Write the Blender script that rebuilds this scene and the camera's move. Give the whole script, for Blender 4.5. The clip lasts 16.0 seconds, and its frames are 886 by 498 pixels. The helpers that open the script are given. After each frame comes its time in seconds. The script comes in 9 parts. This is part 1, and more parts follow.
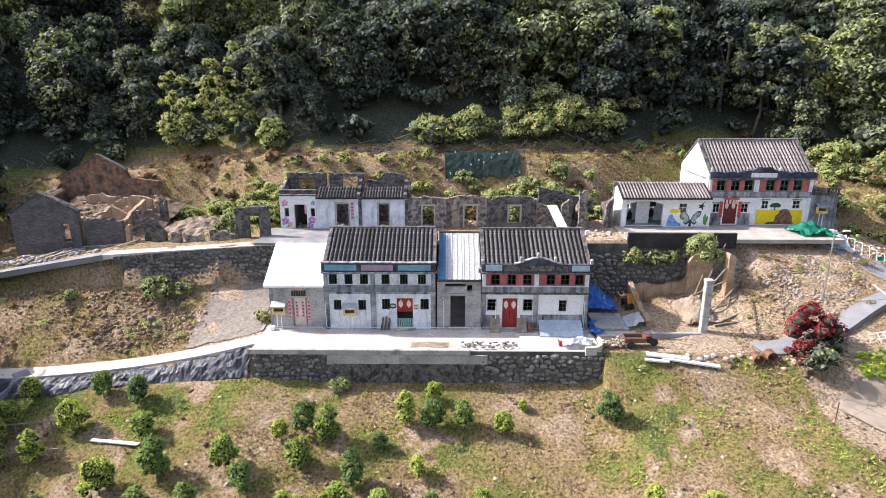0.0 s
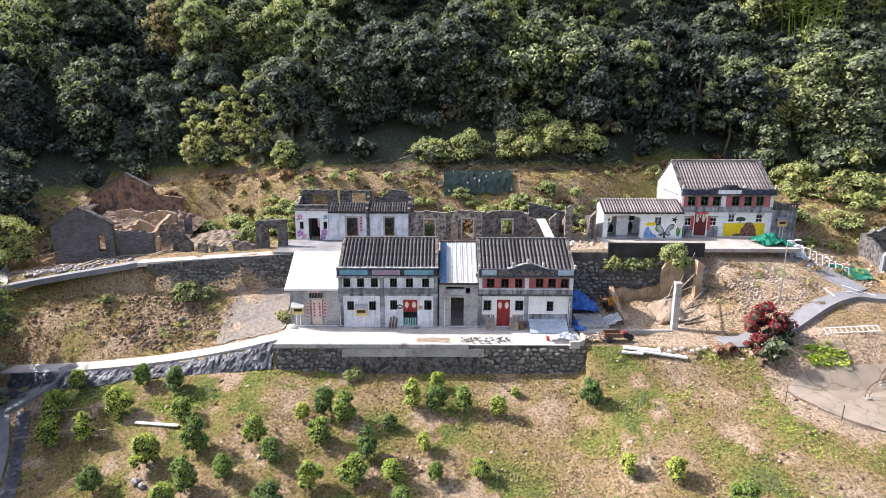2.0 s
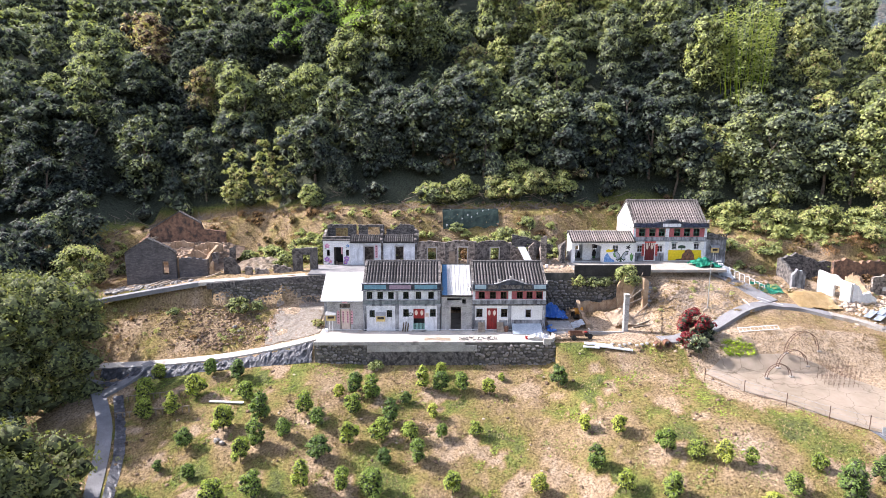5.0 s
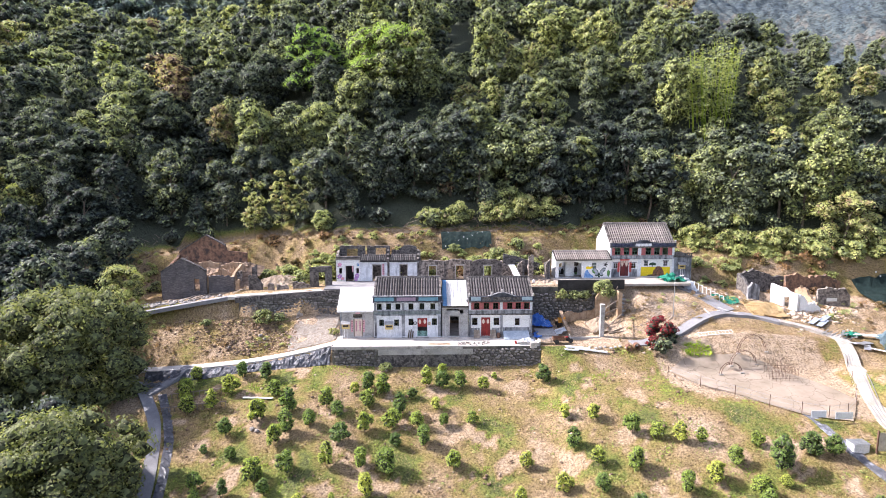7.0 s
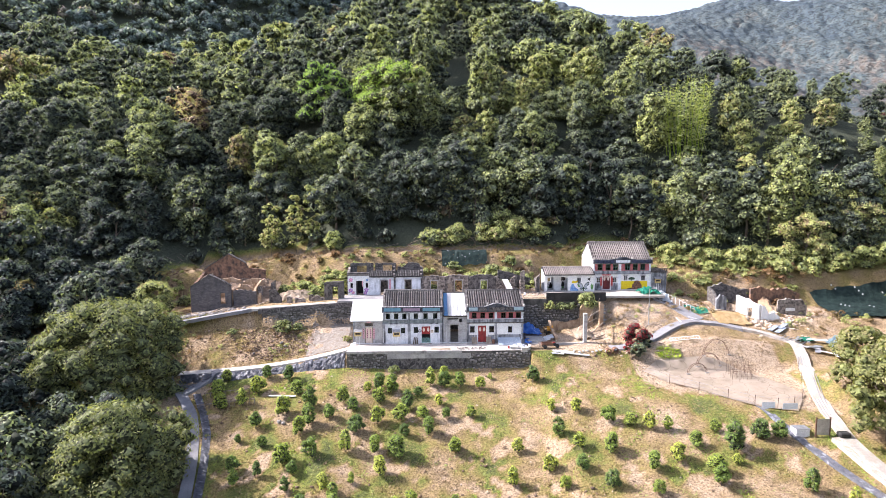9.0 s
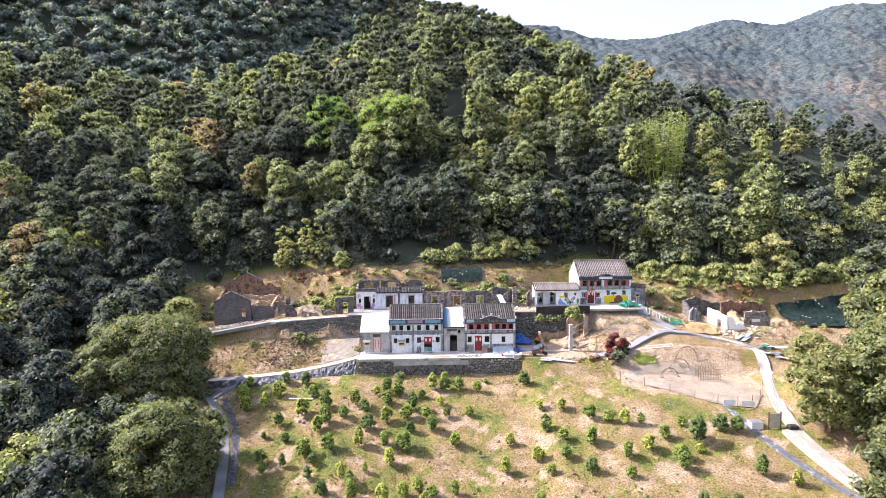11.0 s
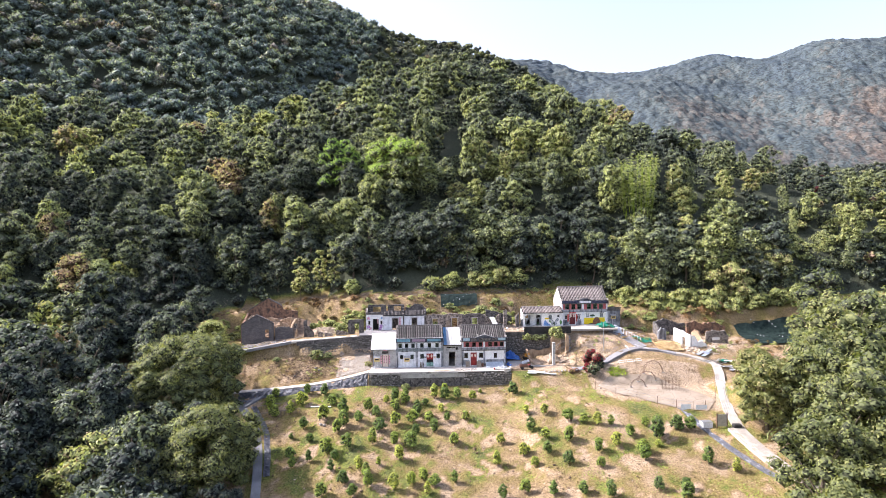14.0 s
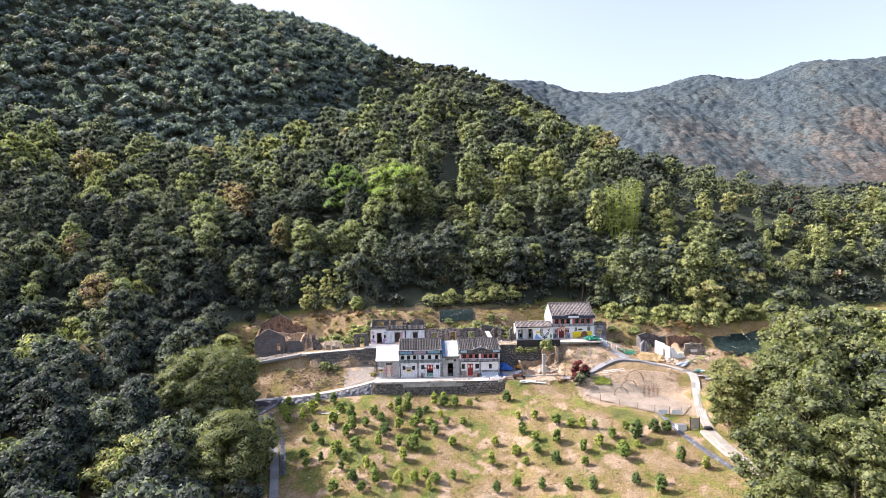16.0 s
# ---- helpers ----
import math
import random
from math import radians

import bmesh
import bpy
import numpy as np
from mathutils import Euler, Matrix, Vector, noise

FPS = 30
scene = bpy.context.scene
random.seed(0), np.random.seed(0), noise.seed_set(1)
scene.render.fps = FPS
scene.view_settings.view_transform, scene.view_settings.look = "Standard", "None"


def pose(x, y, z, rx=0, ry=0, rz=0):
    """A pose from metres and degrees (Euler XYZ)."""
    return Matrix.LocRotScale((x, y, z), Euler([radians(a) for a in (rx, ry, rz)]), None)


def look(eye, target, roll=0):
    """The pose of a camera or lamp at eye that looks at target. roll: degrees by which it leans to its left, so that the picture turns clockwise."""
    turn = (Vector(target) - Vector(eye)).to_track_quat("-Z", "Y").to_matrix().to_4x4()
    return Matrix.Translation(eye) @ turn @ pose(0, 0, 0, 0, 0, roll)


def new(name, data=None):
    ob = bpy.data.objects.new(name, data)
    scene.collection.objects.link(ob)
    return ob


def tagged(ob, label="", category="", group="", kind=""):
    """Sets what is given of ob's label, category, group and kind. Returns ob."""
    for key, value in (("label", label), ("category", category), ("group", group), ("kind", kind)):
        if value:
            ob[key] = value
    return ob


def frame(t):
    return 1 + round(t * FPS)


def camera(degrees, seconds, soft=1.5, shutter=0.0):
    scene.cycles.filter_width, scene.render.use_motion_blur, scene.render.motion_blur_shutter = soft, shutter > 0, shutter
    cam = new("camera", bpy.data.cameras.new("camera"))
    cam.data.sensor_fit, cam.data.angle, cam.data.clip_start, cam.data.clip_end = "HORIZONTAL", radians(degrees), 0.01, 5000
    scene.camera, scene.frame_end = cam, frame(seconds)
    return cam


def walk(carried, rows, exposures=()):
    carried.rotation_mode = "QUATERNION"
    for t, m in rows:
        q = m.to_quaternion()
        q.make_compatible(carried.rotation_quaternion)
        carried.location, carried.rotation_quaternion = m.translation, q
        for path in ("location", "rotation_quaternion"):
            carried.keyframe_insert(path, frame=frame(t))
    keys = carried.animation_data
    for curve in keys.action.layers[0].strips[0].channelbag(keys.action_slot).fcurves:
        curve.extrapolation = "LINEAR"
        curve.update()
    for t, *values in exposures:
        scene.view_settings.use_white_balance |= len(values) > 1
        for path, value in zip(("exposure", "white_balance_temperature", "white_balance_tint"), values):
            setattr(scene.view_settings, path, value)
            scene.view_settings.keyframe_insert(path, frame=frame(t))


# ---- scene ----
cam = camera(72.4, 16.0, soft=0.6)
PATH = [
    (0, (3.548, -0.343, 18.474), (3.438, 9.266, 15.708), 0.01),
    (0.5, (3.445, -1.473, 18.593), (3.348, 8.158, 15.903), 0.06),
    (1, (3.321, -2.910, 18.745), (3.241, 6.743, 16.136), 0.15),
    (1.5, (3.130, -4.531, 18.999), (3.087, 5.145, 16.473), 0.15),
    (2, (2.964, -6.371, 19.010), (2.961, 3.328, 16.574), 0.15),
    (2.5, (2.815, -8.400, 19.100), (2.827, 1.329, 16.792), 0.18),
    (3, (2.623, -10.739, 19.351), (2.666, -0.986, 17.143), 0.23),
    (3.5, (2.417, -13.281, 19.685), (2.507, -3.505, 17.583), 0.22),
    (4, (2.189, -15.878, 19.996), (2.300, -6.080, 17.998), 0.21),
    (6.5, (1.087, -28.382, 21.147), (1.329, -18.498, 19.647), -0.01),
    (7, (0.871, -30.935, 21.457), (1.128, -21.038, 20.048), -0.05),
    (7.5, (0.655, -33.468, 21.722), (0.934, -23.561, 20.390), -0.07),
    (8, (0.437, -35.935, 21.912), (0.738, -26.018, 20.658), -0.08),
    (8.5, (0.226, -38.325, 22.010), (0.533, -28.397, 20.851), -0.11),
    (9, (-0.029, -40.804, 22.259), (0.288, -30.867, 21.184), -0.18),
    (11.5, (-1.085, -53.286, 23.599), (-0.692, -43.318, 22.896), -0.41),
    (12, (-1.317, -55.773, 23.817), (-0.910, -45.801, 23.189), -0.43),
    (12.5, (-1.549, -58.188, 24.062), (-1.140, -48.211, 23.510), -0.46),
    (13, (-1.765, -60.688, 24.361), (-1.343, -50.708, 23.879), -0.47),
    (13.5, (-1.965, -63.159, 24.534), (-1.527, -53.177, 24.120), -0.49),
    (14, (-2.173, -65.647, 24.694), (-1.719, -55.663, 24.364), -0.51),
    (14.5, (-2.388, -68.031, 24.856), (-1.916, -58.046, 24.590), -0.52),
    (15, (-2.602, -70.505, 25.081), (-2.117, -60.519, 24.889), -0.54),
    (15.5, (-2.831, -72.990, 25.316), (-2.333, -63.003, 25.195), -0.56),
    (16, (-3.036, -75.464, 25.579), (-2.526, -65.477, 25.521), -0.59),
]
walk(cam, [(t, look(eye, target, roll)) for t, eye, target, roll in PATH], [(0.0, 0.93, 6200, 18), (1.0, 0.93, 6200, 18), (4.0, 1.1, 6200, 19), (7.0, 1.27, 6200, 22), (9.0, 1.3, 6200, 22), (12.0, 1.33, 6250, 23), (14.0, 1.25, 6250, 22), (16.0, 1.1, 6250, 21)])

# ---- world, sun ----
world = bpy.data.worlds.new("sky")
scene.world = world
world.use_nodes = True
SUN_WAY = Vector((1.15, -0.28, -1.0)).normalized()  # the way the light goes
sky_tree = world.node_tree
sky = sky_tree.nodes.new("ShaderNodeTexSky")
sky.sky_type, sky.sun_disc = "NISHITA", False
sky.sun_elevation = math.asin(-SUN_WAY.z)
sky.sun_rotation = math.atan2(-SUN_WAY.x, -SUN_WAY.y)
sky.air_density, sky.dust_density, sky.ozone_density = 1.0, 3.0, 1.0
haze = sky_tree.nodes.new("ShaderNodeHueSaturation")
haze.inputs["Saturation"].default_value, haze.inputs["Value"].default_value = 0.72, 1.08
sky_tree.links.new(sky.outputs[0], haze.inputs["Color"])
sky_tree.links.new(haze.outputs[0], sky_tree.nodes["Background"].inputs[0])
sky_tree.nodes["Background"].inputs[1].default_value = 0.15
sun_data = bpy.data.lights.new("sun", "SUN")
sun_data.energy, sun_data.angle, sun_data.color = 4.9, radians(0.53), (1.0, 0.95, 0.86)
sun = new("sun", sun_data)
sun.rotation_mode = "QUATERNION"
sun.rotation_quaternion = SUN_WAY.to_track_quat("-Z", "Y")


# ---- materials ----
def nodes_of(name):
    m = bpy.data.materials.new(name)
    m.use_nodes = True
    t = m.node_tree
    return m, t, t.nodes["Principled BSDF"]


def node(t, kind, **inputs):
    n = t.nodes.new(kind)
    for key, value in inputs.items():
        n.inputs[key.replace("_", " ")].default_value = value
    return n


def ramp_node(t, source, stops):
    r = t.nodes.new("ShaderNodeValToRGB")
    while len(r.color_ramp.elements) < len(stops):
        r.color_ramp.elements.new(0.5)
    for e, (p, c) in zip(r.color_ramp.elements, stops):
        e.position, e.color = p, (*c, 1) if len(c) == 3 else c
    t.links.new(source, r.inputs[0])
    return r


def mixed(t, kind, fac, a, b):
    m = t.nodes.new("ShaderNodeMix")
    m.data_type, m.blend_type = "RGBA", kind
    for socket, value in ((m.inputs[0], fac), (m.inputs[6], a), (m.inputs[7], b)):
        if hasattr(value, "is_linked"):
            t.links.new(value, socket)
        else:
            socket.default_value = value if isinstance(value, float) else (*value, 1)
    return m.outputs[2]


def coords(t, scale=(1, 1, 1), use="Object"):
    c, m = t.nodes.new("ShaderNodeTexCoord"), t.nodes.new("ShaderNodeMapping")
    m.inputs["Scale"].default_value = scale
    t.links.new(c.outputs[use], m.inputs["Vector"])
    return m.outputs[0]


def noise_of(t, vec, scale, detail=5.0, rough=0.6):
    n = node(t, "ShaderNodeTexNoise", Scale=scale, Detail=detail, Roughness=rough)
    t.links.new(vec, n.inputs["Vector"])
    return n.outputs[0]


def bumped(t, p, height, strength, distance=0.05):
    b = node(t, "ShaderNodeBump", Strength=strength, Distance=distance)
    t.links.new(height, b.inputs["Height"])
    t.links.new(b.outputs[0], p.inputs["Normal"])


def surface(name, low, high, scale=0.8, fine=9.0, rough=0.85, bump=0.35, metal=0.0, stain=None, stain_at=(0.52, 0.68), streak=False, vary=0.0, spec=0.3, stain_size=0.6):
    """A weathered surface: two colours mixed at a large and a fine scale, an optional stain or rain streak, a rough relief."""
    m, t, p = nodes_of(name)
    v = coords(t)
    big, small = noise_of(t, v, scale), noise_of(t, v, fine, 6)
    col = ramp_node(t, big, ((0.36, low), (0.66, high))).outputs[0]
    grain = ramp_node(t, small, ((0.3, (0.72, 0.72, 0.72)), (0.7, (1.12, 1.12, 1.12)))).outputs[0]
    col = mixed(t, "MULTIPLY", 1.0, col, grain)
    if stain:
        sv = coords(t, (2.2, 2.2, 0.35) if streak else (1, 1, 1))
        mask = ramp_node(t, noise_of(t, sv, 1.1 if streak else stain_size, 7, 0.68), ((stain_at[0], (0, 0, 0)), (stain_at[1], (1, 1, 1)))).outputs[0]
        col = mixed(t, "MIX", mask, col, stain)
    if vary:
        info = t.nodes.new("ShaderNodeObjectInfo")
        tone = ramp_node(t, info.outputs["Random"], ((0.0, (1 - vary,) * 3), (1.0, (1 + vary,) * 3))).outputs[0]
        col = mixed(t, "MULTIPLY", 1.0, col, tone)
    t.links.new(col, p.inputs["Base Color"])
    p.inputs["Roughness"].default_value, p.inputs["Metallic"].default_value = rough, metal
    p.inputs["Specular IOR Level"].default_value = spec
    if bump:
        bumped(t, p, small, bump)
    return m


def bricked(name, brick_a, brick_b, mortar, width=0.26, height=0.075, stain=(0.05, 0.05, 0.055)):
    m, t, p = nodes_of(name)
    c, mp = t.nodes.new("ShaderNodeTexCoord"), t.nodes.new("ShaderNodeMapping")
    mp.inputs["Rotation"].default_value = (radians(90), 0, 0)
    t.links.new(c.outputs["Object"], mp.inputs["Vector"])
    b = node(t, "ShaderNodeTexBrick", Scale=1.0, Color1=(*brick_a, 1), Color2=(*brick_b, 1), Mortar=(*mortar, 1))
    b.inputs["Brick Width"].default_value, b.inputs["Row Height"].default_value = width, height
    b.inputs["Mortar Size"].default_value = 0.008
    t.links.new(mp.outputs[0], b.inputs["Vector"])
    v = coords(t)
    mask = ramp_node(t, noise_of(t, v, 0.7, 6, 0.65), ((0.48, (0, 0, 0)), (0.75, (0.8, 0.8, 0.8)))).outputs[0]
    grain = ramp_node(t, noise_of(t, v, 7, 5), ((0.3, (0.7, 0.7, 0.7)), (0.7, (1.15, 1.15, 1.15)))).outputs[0]
    col = mixed(t, "MIX", mask, mixed(t, "MULTIPLY", 1.0, b.outputs[0], grain), stain)
    t.links.new(col, p.inputs["Base Color"])
    p.inputs["Roughness"].default_value = 0.9
    bumped(t, p, b.outputs["Fac"], -0.4, 0.02)
    return m


def foliage(name, stops, rough=0.65, through_light=0.33, attribute="tint", contrast=1.0):
    """Leaves: the colour by a tint that each plant has, varied leaf by leaf; light also comes through them."""
    m, t, p = nodes_of(name)
    if attribute:
        a = t.nodes.new("ShaderNodeAttribute")
        a.attribute_name = attribute
        tint = a.outputs["Fac"]
    else:
        tint = t.nodes.new("ShaderNodeObjectInfo").outputs["Random"]
    geo = t.nodes.new("ShaderNodeNewGeometry")
    add = t.nodes.new("ShaderNodeMath")
    add.operation = "MULTIPLY_ADD"
    t.links.new(geo.outputs["Random Per Island"], add.inputs[0])
    add.inputs[1].default_value = 0.3
    t.links.new(tint, add.inputs[2])
    sub = t.nodes.new("ShaderNodeMath")
    sub.operation = "SUBTRACT"
    t.links.new(add.outputs[0], sub.inputs[0])
    sub.inputs[1].default_value = 0.15
    col = ramp_node(t, sub.outputs[0], stops).outputs[0]
    leafy = t.nodes.new("ShaderNodeTexWhiteNoise")
    leafy.noise_dimensions = "1D"
    t.links.new(geo.outputs["Random Per Island"], leafy.inputs["W"])
    tone = ramp_node(t, leafy.outputs["Value"], ((0.0, (1 - 0.55 * contrast, 1 - 0.53 * contrast, 1 - 0.5 * contrast)), (0.6, (1.0, 1.0, 1.0)), (1.0, (1 + 0.6 * contrast, 1 + 0.55 * contrast, 1 + 0.4 * contrast)))).outputs[0]
    col = mixed(t, "MULTIPLY", 1.0, col, tone)
    t.links.new(col, p.inputs["Base Color"])
    p.inputs["Roughness"].default_value = rough
    p.inputs["Specular IOR Level"].default_value = 0.2
    tr, mix = t.nodes.new("ShaderNodeBsdfTranslucent"), t.nodes.new("ShaderNodeMixShader")
    bright = mixed(t, "MULTIPLY", 1.0, col, (1.5, 1.6, 0.7))
    t.links.new(bright, tr.inputs[0])
    mix.inputs[0].default_value = through_light
    t.links.new(p.outputs[0], mix.inputs[1])
    t.links.new(tr.outputs[0], mix.inputs[2])
    t.links.new(mix.outputs[0], t.nodes["Material Output"].inputs[0])
    return m


def glass_of(name, tone=(0.55, 0.62, 0.62)):
    m, t, p = nodes_of(name)
    p.inputs["Base Color"].default_value = (*tone, 1)
    p.inputs["Transmission Weight"].default_value, p.inputs["Roughness"].default_value = 1.0, 0.08
    p.inputs["IOR"].default_value = 1.2
    return m


WHITE = surface("old_whitewash", (0.56, 0.585, 0.62), (0.8, 0.82, 0.85), 1.3, 9, 0.9, 0.3, stain=(0.2, 0.21, 0.235), stain_at=(0.53, 0.8), streak=True)
CLEAN = surface("fresh_whitewash", (0.7, 0.7, 0.68), (0.84, 0.84, 0.82), 0.7, 8, 0.85, 0.15, stain=(0.42, 0.42, 0.42), stain_at=(0.62, 0.8), streak=True)
GREYWALL = surface("grey_plaster", (0.17, 0.18, 0.195), (0.42, 0.43, 0.45), 1.3, 8, 0.92, 0.5, stain=(0.045, 0.045, 0.052), stain_at=(0.47, 0.66), streak=True)
DARKWALL = surface("blackened_plaster", (0.085, 0.078, 0.074), (0.24, 0.22, 0.205), 5.0, 14, 0.95, 1.0, stain=(0.04, 0.037, 0.037), stain_at=(0.46, 0.6), stain_size=2.4)
RUINWALL = surface("mouldy_ruin_plaster", (0.17, 0.145, 0.125), (0.42, 0.37, 0.325), 4.5, 14, 0.95, 1.0, stain=(0.06, 0.053, 0.05), stain_at=(0.46, 0.6), stain_size=2.0)
PARAPET = surface("dark_parapet", (0.028, 0.032, 0.045), (0.1, 0.108, 0.13), 1.5, 8, 0.9, 0.5, stain=(0.018, 0.018, 0.024))
NAVY = surface("blue_black_parapet_panel", (0.02, 0.026, 0.05), (0.06, 0.07, 0.12), 3.0, 12, 0.85, 0.5, stain=(0.12, 0.12, 0.14), stain_at=(0.56, 0.66), stain_size=2.5)
EARTHWALL = surface("rammed_earth", (0.3, 0.2, 0.12), (0.5, 0.38, 0.26), 0.8, 6, 0.95, 0.7, stain=(0.16, 0.1, 0.07), streak=True)
REDEARTH = surface("brown_mud_brick", (0.17, 0.1, 0.07), (0.34, 0.2, 0.125), 2.4, 12, 0.95, 0.8, stain=(0.07, 0.052, 0.045), stain_at=(0.46, 0.62), stain_size=1.3)
BRICK = bricked("grey_brick", (0.3, 0.29, 0.28), (0.42, 0.41, 0.4), (0.5, 0.5, 0.48))
BRICKDARK = bricked("sooty_brick", (0.17, 0.17, 0.18), (0.3, 0.3, 0.3), (0.26, 0.26, 0.26))
CONCRETE = surface("pale_concrete", (0.4, 0.375, 0.34), (0.56, 0.53, 0.485), 0.35, 8, 0.9, 0.2, stain=(0.36, 0.3, 0.23), stain_at=(0.52, 0.72))
OLDCONC = surface("worn_concrete", (0.3, 0.29, 0.27), (0.48, 0.46, 0.43), 0.5, 8, 0.9, 0.3, stain=(0.16, 0.15, 0.14))
LANECONC = surface("dusty_lane_concrete", (0.3, 0.28, 0.25), (0.44, 0.41, 0.365), 0.8, 10, 0.92, 0.25, stain=(0.3, 0.25, 0.19), stain_size=1.2)
DAMPCONC = surface("damp_grey_concrete", (0.16, 0.16, 0.165), (0.3, 0.29, 0.285), 0.5, 9, 0.85, 0.3, stain=(0.42, 0.4, 0.37), stain_at=(0.6, 0.68), stain_size=0.35)
ASPHALT = surface("grey_lane", (0.17, 0.17, 0.178), (0.27, 0.27, 0.278), 0.4, 12, 0.92, 0.2)
ROOFWHITE = surface("white_roof_sheet", (0.72, 0.73, 0.74), (0.82, 0.82, 0.82), 0.4, 6, 0.6, 0.05, stain=(0.6, 0.6, 0.58), stain_at=(0.6, 0.85))
ROOFBLUE = surface("blue_roof_sheet", (0.16, 0.36, 0.6), (0.22, 0.45, 0.7), 0.5, 6, 0.5, 0.05)
TILE = surface("dark_roof_tile", (0.055, 0.052, 0.052), (0.17, 0.16, 0.155), 4.5, 13, 0.95, 0.5, stain=(0.36, 0.335, 0.32), stain_at=(0.58, 0.7), vary=0.4)
TILEPALE = surface("weathered_roof_tile", (0.15, 0.13, 0.125), (0.38, 0.34, 0.32), 4.5, 12, 0.95, 0.5, stain=(0.12, 0.11, 0.11), vary=0.22)
# Near-black bed: the shade between tile rolls is put into the colour.
TILEBED = surface("shaded_roof_valley", (0.02, 0.019, 0.019), (0.05, 0.047, 0.045), 2.0, 8, 0.95, 0.5)
WOOD = surface("grey_timber", (0.16, 0.13, 0.1), (0.34, 0.28, 0.22), 2.5, 18, 0.8, 0.3)
DARKWOOD = surface("dark_timber", (0.04, 0.035, 0.03), (0.1, 0.085, 0.075), 2.5, 18, 0.75, 0.3)
RED = surface("red_door_paint", (0.22, 0.02, 0.02), (0.36, 0.035, 0.03), 1.5, 10, 0.55, 0.1)
MAROON = surface("dark_red_door_paint", (0.09, 0.012, 0.015), (0.17, 0.022, 0.022), 2.0, 10, 0.5, 0.1)
REDWALL = surface("faded_red_panel", (0.36, 0.1, 0.11), (0.5, 0.17, 0.17), 1.2, 8, 0.85, 0.2, stain=(0.2, 0.08, 0.08), streak=True)
BLUEPANEL = surface("faded_blue_panel", (0.12, 0.27, 0.36), (0.2, 0.38, 0.47), 1.1, 8, 0.85, 0.2, stain=(0.09, 0.16, 0.22))
PALEBLUE = surface("pale_blue_tile_panel", (0.3, 0.42, 0.48), (0.42, 0.53, 0.58), 2.5, 16, 0.7, 0.2)
MAUVE = surface("faded_mauve_panel", (0.27, 0.2, 0.27), (0.38, 0.28, 0.35), 1.1, 8, 0.85, 0.2, stain=(0.18, 0.13, 0.2))
GREENPAINT = surface("green_window_paint", (0.06, 0.15, 0.115), (0.11, 0.24, 0.18), 3, 12, 0.6, 0.1)
DARKFRAME = surface("dark_window_paint", (0.03, 0.045, 0.042), (0.07, 0.095, 0.085), 3, 12, 0.65, 0.1)
GREENGATE = surface("pale_green_gate", (0.2, 0.38, 0.33), (0.3, 0.5, 0.44), 2, 12, 0.6, 0.1)
GREYGREEN = surface("grey_green_band", (0.13, 0.16, 0.16), (0.28, 0.31, 0.31), 1.6, 9, 0.9, 0.4, stain=(0.06, 0.068, 0.08), stain_at=(0.48, 0.68), streak=True)
PINK = surface("pink_paper", (0.62, 0.3, 0.36), (0.75, 0.42, 0.46), 2, 14, 0.9, 0.05)
REDPAPER = surface("red_paper", (0.55, 0.06, 0.05), (0.68, 0.12, 0.1), 2, 14, 0.9, 0.05)
PAPER = surface("sun_bleached_paper", (0.62, 0.5, 0.4), (0.78, 0.66, 0.56), 2, 14, 0.9, 0.05)
YELLOW = surface("ochre_box_paint", (0.56, 0.42, 0.16), (0.7, 0.55, 0.24), 2, 12, 0.7, 0.1)
YELLOWMURAL = surface("yellow_wall_paint", (0.68, 0.5, 0.01), (0.78, 0.6, 0.03), 1, 8, 0.85, 0.1)
BROWNMURAL = surface("brown_wall_paint", (0.13, 0.06, 0.035), (0.3, 0.15, 0.09), 3.5, 12, 0.85, 0.1)
BLUEMURAL = surface("blue_wall_paint", (0.08, 0.2, 0.5), (0.3, 0.48, 0.7), 3, 12, 0.85, 0.1)
GREYMURAL = surface("grey_wall_paint", (0.2, 0.22, 0.24), (0.5, 0.53, 0.56), 3.5, 12, 0.85, 0.1)
PURPLEMURAL = surface("purple_wall_paint", (0.3, 0.13, 0.42), (0.55, 0.3, 0.62), 4, 12, 0.85, 0.1)
PINKMURAL = surface("pink_wall_paint", (0.6, 0.2, 0.42), (0.75, 0.4, 0.55), 4, 12, 0.85, 0.1)
LEAFMURAL = surface("green_wall_paint", (0.06, 0.17, 0.06), (0.16, 0.32, 0.1), 4, 12, 0.85, 0.1)
DARKLEAF = surface("dark_green_wall_paint", (0.025, 0.05, 0.03), (0.06, 0.1, 0.06), 5, 12, 0.85, 0.1)
STONE = surface("field_stone", (0.12, 0.112, 0.105), (0.32, 0.295, 0.27), 2.0, 7, 0.9, 0.6, stain=(0.1, 0.095, 0.09), vary=0.45)
PALESTONE = surface("dusty_rubble", (0.36, 0.28, 0.21), (0.52, 0.43, 0.34), 1.3, 7, 0.95, 0.6, vary=0.3)
MORTAR = surface("wall_core", (0.06, 0.058, 0.052), (0.15, 0.14, 0.12), 1.2, 8, 0.95, 0.7)
SOIL = surface("bare_soil", (0.42, 0.33, 0.24), (0.62, 0.52, 0.41), 0.4, 5, 0.97, 0.5, stain=(0.3, 0.24, 0.15))
GRAVEL = surface("pale_gravel", (0.34, 0.3, 0.255), (0.58, 0.525, 0.46), 5.0, 17, 0.97, 1.0, stain=(0.3, 0.24, 0.18), stain_size=1.5)
# Near-black for the shade inside houses, also for black paint and panels.
DARK = surface("interior_shade_and_black", (0.025, 0.024, 0.023), (0.05, 0.047, 0.045), 1, 8, 0.95, 0.1)
